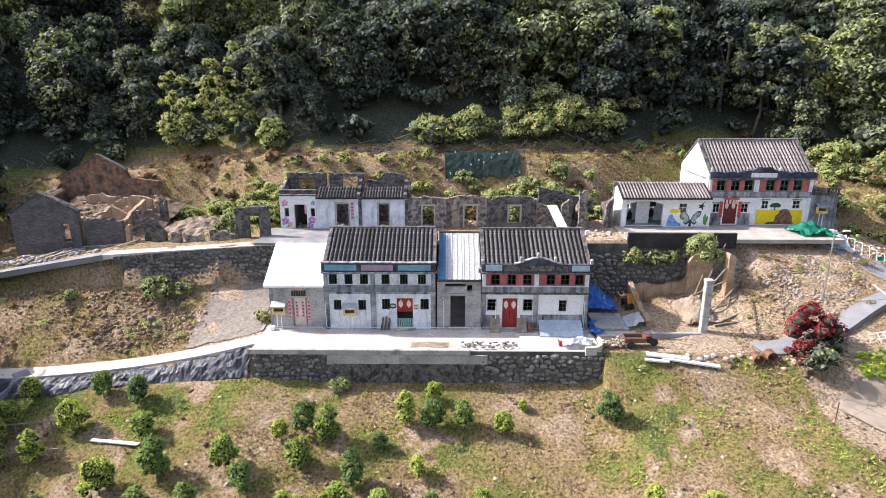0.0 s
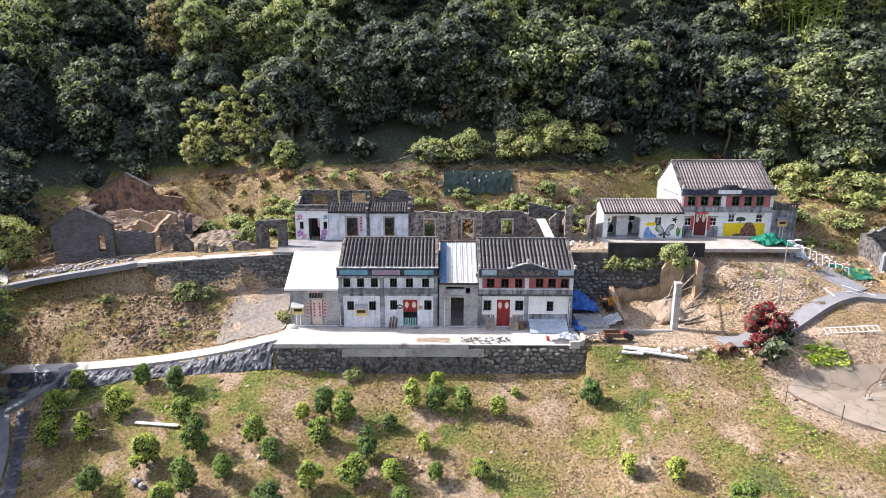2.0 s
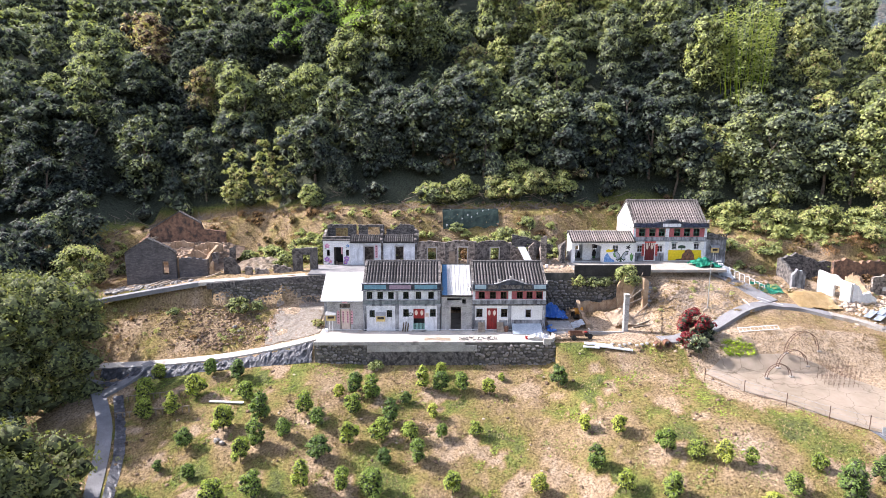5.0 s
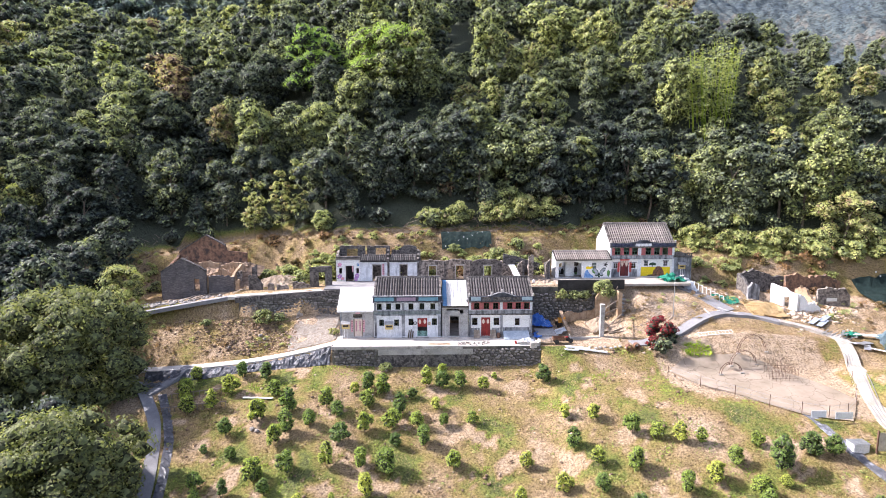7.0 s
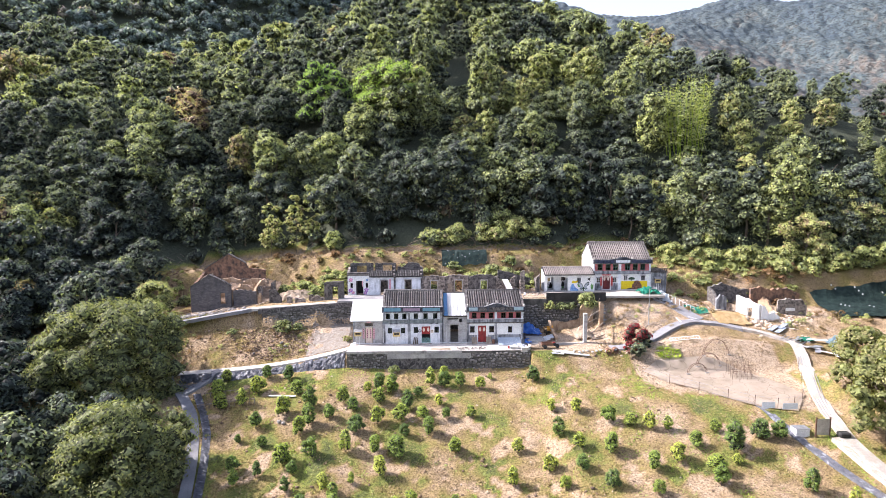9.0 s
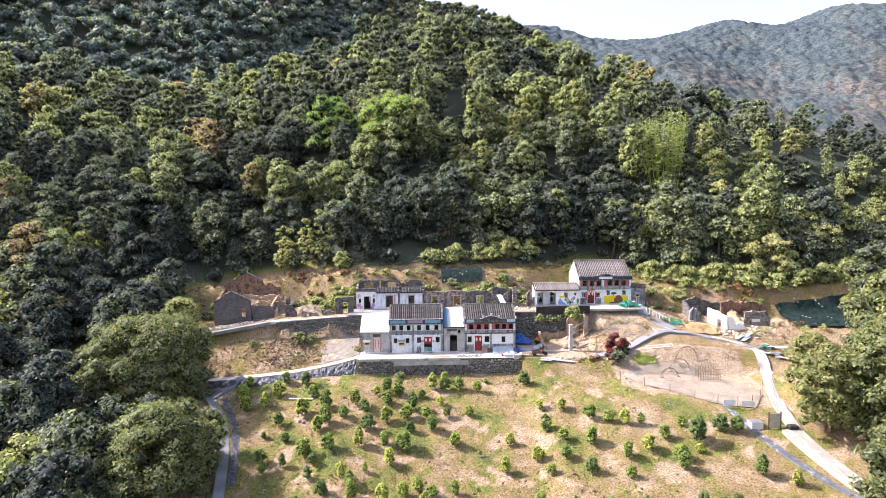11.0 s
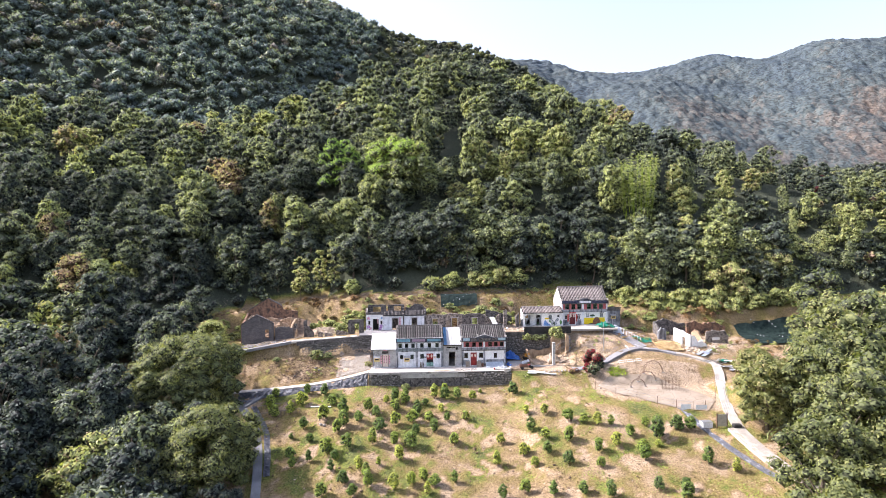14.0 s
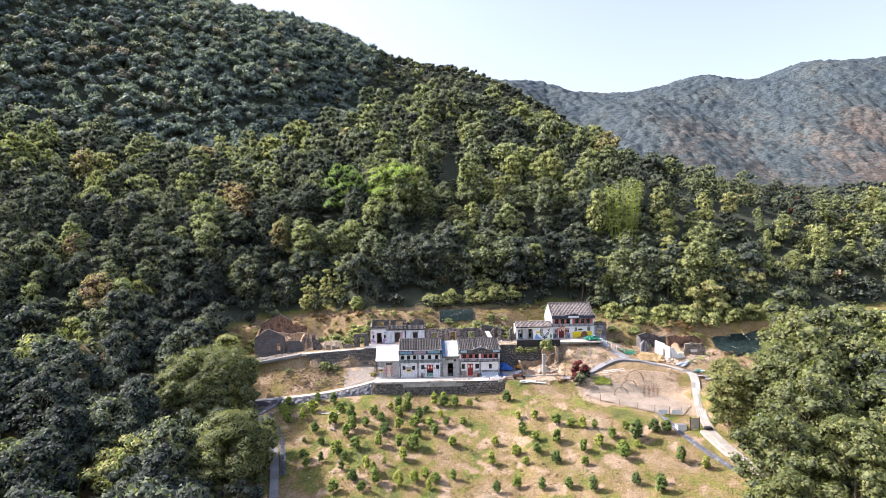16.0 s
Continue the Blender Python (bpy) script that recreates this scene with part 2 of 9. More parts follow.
METAL = surface("galvanised_steel", (0.4, 0.41, 0.42), (0.58, 0.59, 0.6), 2, 14, 0.45, 0.05, metal=0.8)
RUST = surface("rusty_steel", (0.1, 0.06, 0.045), (0.22, 0.13, 0.09), 4, 14, 0.8, 0.2, metal=0.3)
WHITEPAINT = surface("white_paint", (0.72, 0.73, 0.74), (0.82, 0.82, 0.82), 1, 8, 0.5, 0.05)
BLUETARP = surface("blue_tarpaulin", (0.04, 0.18, 0.66), (0.12, 0.34, 0.82), 1.5, 9, 0.45, 0.3, stain=(0.5, 0.62, 0.85), stain_at=(0.58, 0.64), streak=True)
WHITETARP = surface("white_tarpaulin", (0.68, 0.72, 0.76), (0.82, 0.84, 0.86), 1.5, 9, 0.5, 0.3)
# The pale stain colour imitates gloss on crumpled plastic.
BLACKTARP = surface("black_plastic_sheet", (0.075, 0.08, 0.1), (0.17, 0.178, 0.205), 2.5, 9, 0.45, 0.4, stain=(0.34, 0.355, 0.39), stain_at=(0.54, 0.64), spec=0.45, stain_size=1.4)
GREENTARP = surface("green_netting", (0.01, 0.22, 0.14), (0.04, 0.36, 0.24), 2, 10, 0.6, 0.4)
DARKNET = surface("dark_green_netting", (0.016, 0.036, 0.034), (0.04, 0.072, 0.066), 1.2, 14, 0.8, 0.6)
ORANGE = surface("orange_tarpaulin", (0.6, 0.25, 0.02), (0.75, 0.38, 0.05), 2, 10, 0.5, 0.3)
TERRACOTTA = surface("brown_glazed_clay", (0.12, 0.06, 0.04), (0.25, 0.13, 0.08), 2, 10, 0.5, 0.1)
BLACK = surface("black_rubber", (0.02, 0.02, 0.02), (0.05, 0.05, 0.05), 2, 12, 0.8, 0.1)
BARK = surface("bark", (0.09, 0.07, 0.05), (0.22, 0.18, 0.14), 3, 16, 0.95, 0.5)
MOULD = bricked("mouldy_blue_grey_courses", (0.085, 0.078, 0.082), (0.16, 0.145, 0.14), (0.075, 0.068, 0.066), 0.34, 0.1, (0.035, 0.031, 0.032))
EARTHSTONE = surface("earthy_stone", (0.26, 0.185, 0.13), (0.42, 0.32, 0.24), 1.6, 8, 0.97, 0.6, vary=0.3)
DARKCLOD = surface("dark_clod", (0.1, 0.07, 0.05), (0.24, 0.165, 0.11), 1.5, 9, 0.97, 0.6)
PANE = glass_of("window_glass")

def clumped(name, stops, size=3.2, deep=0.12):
    """The inside of a crown: small leafy cells, dark to mid green as if shaded, with a rough relief."""
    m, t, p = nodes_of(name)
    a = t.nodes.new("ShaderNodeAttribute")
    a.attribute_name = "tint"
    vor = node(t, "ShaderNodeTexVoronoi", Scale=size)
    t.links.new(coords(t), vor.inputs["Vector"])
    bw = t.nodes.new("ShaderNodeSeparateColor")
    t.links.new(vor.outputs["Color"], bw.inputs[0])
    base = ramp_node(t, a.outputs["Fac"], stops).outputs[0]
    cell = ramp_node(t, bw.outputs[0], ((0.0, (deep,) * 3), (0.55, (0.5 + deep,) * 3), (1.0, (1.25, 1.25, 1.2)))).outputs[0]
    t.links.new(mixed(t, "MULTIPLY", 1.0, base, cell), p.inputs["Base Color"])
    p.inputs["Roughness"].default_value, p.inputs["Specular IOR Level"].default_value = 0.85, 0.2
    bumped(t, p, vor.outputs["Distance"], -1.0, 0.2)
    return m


# Shade and sun put into the ramp: bluish dark end, yellow bright end.
GREENS = ((0.0, (0.056, 0.074, 0.066)), (0.25, (0.125, 0.152, 0.118)), (0.5, (0.245, 0.282, 0.142)), (0.72, (0.35, 0.392, 0.145)), (0.88, (0.385, 0.38, 0.165)), (1.0, (0.29, 0.2, 0.145)))
LEAF = foliage("forest_leaves", GREENS, through_light=0.26, contrast=0.42)
OLIVE = foliage("olive_leaves", ((0.0, (0.065, 0.085, 0.045)), (0.4, (0.135, 0.16, 0.07)), (0.7, (0.21, 0.225, 0.088)), (1.0, (0.27, 0.23, 0.13))), contrast=0.5)
FRESH = foliage("fresh_leaves", ((0.0, (0.15, 0.25, 0.06)), (0.5, (0.24, 0.36, 0.08)), (1.0, (0.34, 0.44, 0.1))), contrast=0.5)
DRYLEAF = foliage("dry_shrub_leaves", ((0.0, (0.19, 0.15, 0.075)), (0.5, (0.25, 0.155, 0.085)), (1.0, (0.29, 0.17, 0.1))))
# Paler, bluer copy of the forest leaves: distance haze put into the colour.
LEAFMID = foliage("hazy_high_slope_leaves", ((0.0, (0.1, 0.142, 0.14)), (0.3, (0.175, 0.228, 0.185)), (0.6, (0.29, 0.345, 0.21)), (0.9, (0.4, 0.41, 0.22)), (1.0, (0.36, 0.26, 0.21))), through_light=0.2, contrast=0.4)
# Leaf greens at half strength: shade inside the crowns put into the colour.
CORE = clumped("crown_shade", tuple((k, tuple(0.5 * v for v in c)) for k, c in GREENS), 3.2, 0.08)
# Blue-grey crowns: the haze of distance is put into this colour.
COREFAR = clumped("distant_crown_haze", ((0.0, (0.046, 0.066, 0.083)), (0.5, (0.068, 0.088, 0.09)), (1.0, (0.13, 0.104, 0.084))), 0.5, 0.4)
# Bluer core colour that carries both haze and inner crown shade.
COREMID = clumped("high_slope_hazy_shade", ((0.0, (0.095, 0.13, 0.13)), (0.5, (0.17, 0.21, 0.175)), (1.0, (0.26, 0.22, 0.18))), 1.5, 0.2)
# Darker copy of the dry leaves, for shade inside the shrubs.
DRYCORE = clumped("dry_shrub_shade", ((0.0, (0.1, 0.07, 0.04)), (1.0, (0.12, 0.08, 0.05))), 6.0)
CITRUS = foliage("citrus_leaves", ((0.0, (0.1, 0.16, 0.055)), (0.35, (0.19, 0.27, 0.068)), (0.7, (0.31, 0.38, 0.078)), (1.0, (0.43, 0.46, 0.1))), attribute="", contrast=0.7)
REDLEAF = foliage("crimson_bracts", ((0.0, (0.06, 0.012, 0.016)), (0.5, (0.2, 0.022, 0.035)), (1.0, (0.34, 0.06, 0.06))), attribute="")
LIME = foliage("lime_leaves", ((0.0, (0.14, 0.22, 0.02)), (1.0, (0.32, 0.42, 0.04))), attribute="")
GRASS = foliage("grass_tufts", ((0.0, (0.11, 0.075, 0.05)), (0.22, (0.27, 0.19, 0.115)), (0.42, (0.4, 0.3, 0.19)), (0.6, (0.28, 0.28, 0.11)), (0.85, (0.17, 0.25, 0.055)), (1.0, (0.3, 0.4, 0.06))), through_light=0.15, contrast=0.45)


# ---- the land ----
def ramp(v, *knots):
    """Piecewise linear through (v, value) knots."""
    return np.interp(v, [k[0] for k in knots], [k[1] for k in knots])


def smooth(a, b, v):
    u = np.clip((v - a) / (b - a), 0, 1)
    return u * u * (3 - 2 * u)


def road_line(x):
    """The lower lane west of the terrace: its middle's y and its height."""
    return ramp(x, (-60, 43.0), (-37, 41.6), (-30, 40.5), (-25, 40.25), (-21, 40.6), (-10.3, 40.3), (14, 39.6), (27, 39.2)), ramp(x, (-60, -4.6), (-37, -3.9), (-30, -3.2), (-25.4, -2.8), (-21.7, -2.5), (-17.4, -1.85), (-13, -0.9), (-10.3, -0.15), (14, -0.1), (27, -0.2))


def upper_level(x):
    return ramp(x, (-70, 0.5), (-46, 1.2), (-36, 2.5), (-25, 3.9), (-13, 4.65), (0, 4.8), (20, 5.2), (34, 5.2), (37, 4.9), (42, 3.6), (50, 3.0), (70, 4.0), (120, 8))


def bank_line(x):
    return ramp(x, (-60, 56), (-38, 63.5), (-24, 63.8), (-14, 58.6), (0, 58), (18, 57.5), (26, 59.5), (37, 60), (45, 54.5), (55, 51.5), (75, 50))


def ground_height(x, y):
    """The height of the land: orchard slope, house terrace, upper terrace, bank and wooded hill."""
    x, y = np.asarray(x, float), np.asarray(y, float)
    up, (ry, rz) = upper_level(x), road_line(x)
    terrace = ramp(x, (-10.6, 0), (-10.5, 1), (14.2, 1), (14.4, 0))
    # orchard slope below the wall
    d = np.maximum(38.2 - y, 0)
    rise = ramp(x, (-60, 1.5), (-30, 0.6), (-12, 0.3), (-6, 0), (8, 0), (24, 1.7), (40, 2.6), (60, 5.0))
    base = ramp(x, (-40, -5.2), (-36, -4.9), (-22, -3.3), (-10.4, -2.1), (-4, -2.4), (13, -2.4), (16, -1.6), (27, -1.3), (45, -1.2))
    slope = base - 0.33 * np.minimum(d, 28) - 0.16 * np.maximum(d - 28, 0) + rise * smooth(0, 12, d)
    slope = np.maximum(slope, -15 - 0.02 * d)
    # the fenced yard on the east
    yard_z = -2.7 + 0.12 * (y - 30)
    edge = 30.6 - 0.43 * (x - 27.5)
    inyard = smooth(27.2, 28.6, x) * (1 - smooth(46, 49, x)) * smooth(edge - 2.2, edge - 0.3, y) * (1 - smooth(35.5, 38.5, y))
    slope = slope + (yard_z - slope) * inyard
    # middle level, between the lane and the upper retaining wall
    wall_y = ramp(x, (-60, 47.0), (-36, 47.2), (-25, 47.6), (-12, 48.6), (24, 48.6), (27, 49.4), (36, 49.4), (40, 47.5), (60, 46))
    wbase = ramp(x, (-60, -2), (-36, 0.6), (-25, 1.3), (-10.6, 1.4), (-10.2, 0), (14, 0), (20, 0.3), (25, 1.2), (29, 4.4), (36, 4.2), (40, 2.8), (60, 2))
    lane = ramp(x, (-60, 0), (27, 0), (33, 0.9), (39, 1.6), (50, 0.6), (60, 0.4)) + np.where(x < 27, rz, -0.2)
    mid = lane + (wbase - lane) * np.clip((y - ry - 0.9) / np.maximum(wall_y - 0.3 - ry - 0.9, 0.5), 0, 1)
    mid = np.where((x > -10.5) & (x < 14.3), 0.0, mid)
    # lane edge: sheer under the terrace, a bank elsewhere
    front_edge = np.where((x > -10.5) & (x < 14.3), 38.4, ry - 1.0)
    width = np.where((x > -10.5) & (x < 14.3), 0.15, ramp(x, (-40, 1.0), (-12, 0.9), (15, 3.0), (27, 3.5), (40, 4)))
    k = np.clip((y - front_edge + width) / width, 0, 1)
    z = slope + (mid - slope) * k
    # upper terrace
    step = np.where((x > -24) & (x < 25), 0.2, ramp(x, (-60, 6), (-36, 1.5), (-24, 0.8), (25, 0.8), (29, 0.6), (40, 3), (60, 8)))
    k = np.clip((y - wall_y) / step, 0, 1)
    z = z + (up - z) * k
    # bank and hill behind
    bank_y = bank_line(x)
    b = y - bank_y
    path = ramp(x, (-60, 5), (-30, 5.2), (0, 5.5), (25, 5.2), (50, 4.5), (80, 4))
    hill = path * smooth(0, 5, b) + 0.12 * np.clip(b - 5, 0, 4)
    side = ramp(x, (-300, 1.0), (-160, 0.9), (-75, 0.72), (-30, 0.95), (0, 1))
    prof = side * ramp(b - 8, (0, 0), (30, 26), (60, 42), (95, 60), (120, 72), (145, 70), (200, 48), (260, 42))
    cap = ramp(x, (0, 100), (20, 88), (38, 71), (58, 53), (70, 43), (84, 32), (93, 27), (101, 23), (110, 20), (125, 17), (160, 12), (300, 8))
    prof = 1 / (1 / np.maximum(prof, 0.01) ** 8 + 1 / cap ** 8) ** 0.125
    z = z + np.where(b > 0, hill + np.where(b > 8, prof, 0), 0)
    # the ridge beyond and the far mountains
    far = ramp(x, (-700, 345), (-330, 265), (-160, 206), (-110, 200), (-64, 193), (-25, 176), (4, 169), (38, 166), (70, 154), (100, 138), (130, 118), (160, 100), (200, 84), (260, 70), (420, 60), (900, 40))
    first = ramp(x, (-300, 70), (-90, 95), (-20, 150), (60, 190))
    z = np.maximum(z, far * smooth(first, 430, y + 0.25 * np.abs(x + 50) * (x < -50)) * (1 - 0.5 * smooth(480, 900, y)) - np.where(y > 90, 0, 300))
    mountain = ramp(x, (-1500, 150), (-200, 150), (90, 266), (163, 258), (233, 254), (285, 253), (350, 255), (400, 268), (445, 280), (500, 271), (527, 270), (575, 286), (618, 302), (690, 308), (770, 314), (1500, 340))
    folds = (1 - smooth(640, 880, y)) * smooth(260, 480, y)
    spurs = folds * (20 * np.sin(x / 62.0 + y / 150.0) + 12 * np.sin(x / 33.0 - y / 85.0) + 5 * np.sin(x / 15.0 + y / 37.0))
    z = np.maximum(z, (mountain + spurs) * smooth(230, 900, y) * (1 - 0.3 * smooth(930, 1500, y)) - np.where(y > 240, 0, 300))
    return z


# ---- building tools ----
def thing(name, place, label="", category="", group="", kind=""):
    ob = new(name)
    ob.location = place
    ob.empty_display_size = 0.3
    return tagged(ob, label, category, group, kind)


def root_place(ob):
    place = Vector((0, 0, 0))
    while ob:
        place, ob = place + ob.location, ob.parent
    return place


def mesh_of(name, bm, material):
    bmesh.ops.recalc_face_normals(bm, faces=bm.faces)
    me = bpy.data.meshes.new(name)
    bm.to_mesh(me)
    bm.free()
    me.materials.append(material)
    return me


def part(name, bm, material, parent, label=""):
    """A mesh drawn in world metres, linked under a thing or a part."""
    bmesh.ops.translate(bm, verts=bm.verts, vec=-root_place(parent))
    ob = new(name, mesh_of(name, bm, material))
    ob.parent = parent
    return tagged(ob, label)


def solo(name, bm, material, label, category, group="", kind=""):
    """A thing that is one mesh, with its origin at its base."""
    pts = [v.co for v in bm.verts]
    low = Vector((sum(p.x for p in pts) / len(pts), sum(p.y for p in pts) / len(pts), min(p.z for p in pts)))
    bmesh.ops.translate(bm, verts=bm.verts, vec=-low)
    ob = new(name, mesh_of(name, bm, material))
    ob.location = low
    return tagged(ob, label, category, group, kind)


def box(bm, x0, x1, y0, y1, z0, z1, bevel=0.0):
    vs = [bm.verts.new((x, y, z)) for z in (z0, z1) for y in (y0, y1) for x in (x0, x1)]
    fs = [bm.faces.new([vs[i] for i in f]) for f in ((0, 2, 3, 1), (4, 5, 7, 6), (0, 1, 5, 4), (2, 6, 7, 3), (0, 4, 6, 2), (1, 3, 7, 5))]
    if bevel:
        bmesh.ops.bevel(bm, geom=list({e for f in fs for e in f.edges}), offset=bevel, segments=1, affect="EDGES")
    return bm


def boxed(*b, bevel=0.0):
    return box(bmesh.new(), *b, bevel=bevel)


def cell_wall(xs, zs, y0, y1, solid, top=None, shake=0.0, seed=1):
    """A wall of grid cells that share their corners; top(i) gives the height of the uppermost corner in column i."""
    rng = random.Random(seed)
    bm, made = bmesh.new(), {}
    lift = {}

    def corner(i, j, side):
        if (i, j, side) not in made:
            z = top(i) if top and j == len(zs) - 1 else zs[j]
            dy = lift.setdefault((i, j), rng.uniform(-shake, shake))
            made[i, j, side] = bm.verts.new((xs[i], (y1 if side else y0) + dy, z))
        return made[i, j, side]

    def full(i, j):
        return 0 <= i < len(xs) - 1 and 0 <= j < len(zs) - 1 and solid((xs[i] + xs[i + 1]) / 2, (zs[j] + zs[j + 1]) / 2)

    for i in range(len(xs) - 1):
        for j in range(len(zs) - 1):
            if not full(i, j):
                continue
            c = corner
            bm.faces.new((c(i, j, 0), c(i + 1, j, 0), c(i + 1, j + 1, 0), c(i, j + 1, 0)))
            bm.faces.new((c(i, j, 1), c(i, j + 1, 1), c(i + 1, j + 1, 1), c(i + 1, j, 1)))
            if not full(i - 1, j):
                bm.faces.new((c(i, j, 0), c(i, j + 1, 0), c(i, j + 1, 1), c(i, j, 1)))
            if not full(i + 1, j):
                bm.faces.new((c(i + 1, j, 0), c(i + 1, j, 1), c(i + 1, j + 1, 1), c(i + 1, j + 1, 0)))
            if not full(i, j - 1):
                bm.faces.new((c(i, j, 0), c(i, j, 1), c(i + 1, j, 1), c(i + 1, j, 0)))
            if not full(i, j + 1):
                bm.faces.new((c(i, j + 1, 0), c(i + 1, j + 1, 0), c(i + 1, j + 1, 1), c(i, j + 1, 1)))
    return bm


def holed_wall(x0, x1, y0, y1, z0, z1, holes=()):
    """A wall along x with openings (x0, x1, z0, z1) that go through it."""
    xs = sorted({x0, x1, *[min(max(v, x0), x1) for h in holes for v in h[:2]]})
    zs = sorted({z0, z1, *[min(max(v, z0), z1) for h in holes for v in h[2:]]})
    return cell_wall(xs, zs, y0, y1, lambda x, z: not any(h[0] < x < h[1] and h[2] < z < h[3] for h in holes))


def ragged_wall(x0, x1, y0, y1, z0, tops, holes=(), step=0.35, rough=0.12, seed=1):
    """A ruined wall along x whose broken top runs through the (x, z) of tops."""
    rng = random.Random(seed)
    xs = sorted({x0, x1, *[v for h in holes for v in h[:2]], *[p[0] for p in tops if x0 < p[0] < x1], *[x0 + i * step for i in range(1, int((x1 - x0) / step))]})
    xs = [x for i, x in enumerate(xs) if i == 0 or x - xs[i - 1] > 0.02]
    low = min(p[1] for p in tops) - rough - 0.15
    zs = sorted({z0, *[v for h in holes for v in h[2:] if z0 < v < low], low, low + 1})
    line = [float(np.interp(x, [p[0] for p in tops], [p[1] for p in tops])) + rng.uniform(-rough, rough) for x in xs]
    tall = [h for h in holes if h[3] >= low]
    bm = cell_wall(xs, zs, y0, y1, lambda x, z: not any(h[0] < x < h[1] and h[2] < z < min(h[3], low) for h in holes), lambda i: line[i], 0.02, seed)
    return bm


def tube(bm, a, b, r0, r1=None, sides=8):
    a, b = Vector(a), Vector(b)
    r1 = r0 if r1 is None else r1
    q = (b - a).to_track_quat("Z", "Y")
    rings = [[bm.verts.new(p + q @ Vector((r * math.cos(2 * math.pi * k / sides), r * math.sin(2 * math.pi * k / sides), 0))) for k in range(sides)] for p, r in ((a, r0), (b, r1))]
    for k in range(sides):
        bm.faces.new((rings[0][k], rings[0][(k + 1) % sides], rings[1][(k + 1) % sides], rings[1][k]))
    bm.faces.new(rings[0][::-1]), bm.faces.new(rings[1])
    return bm


def ball(bm, place, radius, squash=1.0, sub=2):
    m = Matrix.Translation(place) @ Matrix.Diagonal((radius, radius, radius * squash, 1))
    bmesh.ops.create_icosphere(bm, subdivisions=sub, radius=1, matrix=m)
    return bm


def prism(outline, y0, y1):
    """A solid with an outline in x and z, from y0 to y1."""
    bm = bmesh.new()
    front, back = [bm.verts.new((x, y0, z)) for x, z in outline], [bm.verts.new((x, y1, z)) for x, z in outline]
    n = len(outline)
    bm.faces.new(front), bm.faces.new(back[::-1])
    for k in range(n):
        bm.faces.new((front[k], back[k], back[(k + 1) % n], front[(k + 1) % n]))
    return bm


def side_prism(outline, x0, x1):
    """A solid with an outline in y and z, from x0 to x1."""
    bm = prism(outline, x0, x1)
    for v in bm.verts:
        v.co = Vector((v.co.y, v.co.x, v.co.z))
    return bm


def strip(points, width, thick=0.15):
    """A lane or slab that follows (x, y, z) points."""
    bm = bmesh.new()
    pts = [Vector(p) for p in points]
    rows = []
    for i, p in enumerate(pts):
        way = (pts[min(i + 1, len(pts) - 1)] - pts[max(i - 1, 0)])
        side = Vector((-way.y, way.x, 0)).normalized() * width / 2
        rows.append([bm.verts.new(p + s * side + Vector((0, 0, h))) for s, h in ((1, 0), (-1, 0), (-1, -thick), (1, -thick))])
    for a, b in zip(rows, rows[1:]):
        for k in range(4):
            bm.faces.new((a[k], a[(k + 1) % 4], b[(k + 1) % 4], b[k]))
    bm.faces.new(rows[0]), bm.faces.new(rows[-1][::-1])
    return bm


def along(points, step=0.7):
    """Points at even steps along a polyline, smoothed a little."""
    out = []
    for a, b in zip(points, points[1:]):
        n = max(1, int((Vector(b) - Vector(a)).length / step))
        out += [Vector(a).lerp(Vector(b), i / n) for i in range(n)]
    out.append(Vector(points[-1]))
    for _ in range(3):
        out = [out[0]] + [(out[i - 1] + 2 * out[i] + out[i + 1]) / 4 for i in range(1, len(out) - 1)] + [out[-1]]
    return out


def drape(x0, x1, y0, y1, height, folds=0.12, cells=(18, 14), seed=3, thick=0.03):
    """A crumpled sheet over the height that height(x, y) gives."""
    bm = bmesh.new()
    nx, ny = cells
    off = Vector((seed * 7.3, seed * 3.1, 0))
    top = [[None] * (ny + 1) for _ in range(nx + 1)]
    for i in range(nx + 1):
        for j in range(ny + 1):
            x, y = x0 + (x1 - x0) * i / nx, y0 + (y1 - y0) * j / ny
            edge = min(i, nx - i, j, ny - j)
            w = noise.noise(Vector((x * 1.7, y * 1.7, 0)) + off)
            x += 0.25 * noise.noise(Vector((x, y, 5)) + off) * (edge == 0)
            y += 0.25 * noise.noise(Vector((x, y, 9)) + off) * (edge == 0)
            top[i][j] = bm.verts.new((x, y, height(x, y) + 0.04 + folds * (0.5 + w) + folds * 0.6 * noise.noise(Vector((x * 4, y * 4, 2)) + off)))
    for i in range(nx):
        for j in range(ny):
            bm.faces.new((top[i][j], top[i + 1][j], top[i + 1][j + 1], top[i][j + 1]))
    bmesh.ops.solidify(bm, geom=bm.faces[:], thickness=thick)
    return bm


def stone_meshes(count, material, seed=5):
    """A few rough stones, each about one metre across, to be scaled."""
    out, rng = [], random.Random(seed)
    for i in range(count):
        bm = bmesh.new()
        bmesh.ops.create_icosphere(bm, subdivisions=1, radius=0.5)
        for v in bm.verts:
            v.co *= rng.uniform(0.72, 1.12)
            v.co.x, v.co.y, v.co.z = (max(-0.42, min(0.42, c)) for c in v.co)
        out.append(mesh_of("stone", bm, material))
    return out


def lay_stone(meshes, place, size, parent, rng, name="stone"):
    ob = new(name, rng.choice(meshes))
    ob.parent = parent
    ob.location = Vector(place) - root_place(parent)
    ob.rotation_euler = (rng.uniform(-0.3, 0.3), rng.uniform(-0.3, 0.3), rng.uniform(0, 6.3))
    ob.scale = size
    return ob


def ground_at(x, y):
    return float(ground_height(x, y))


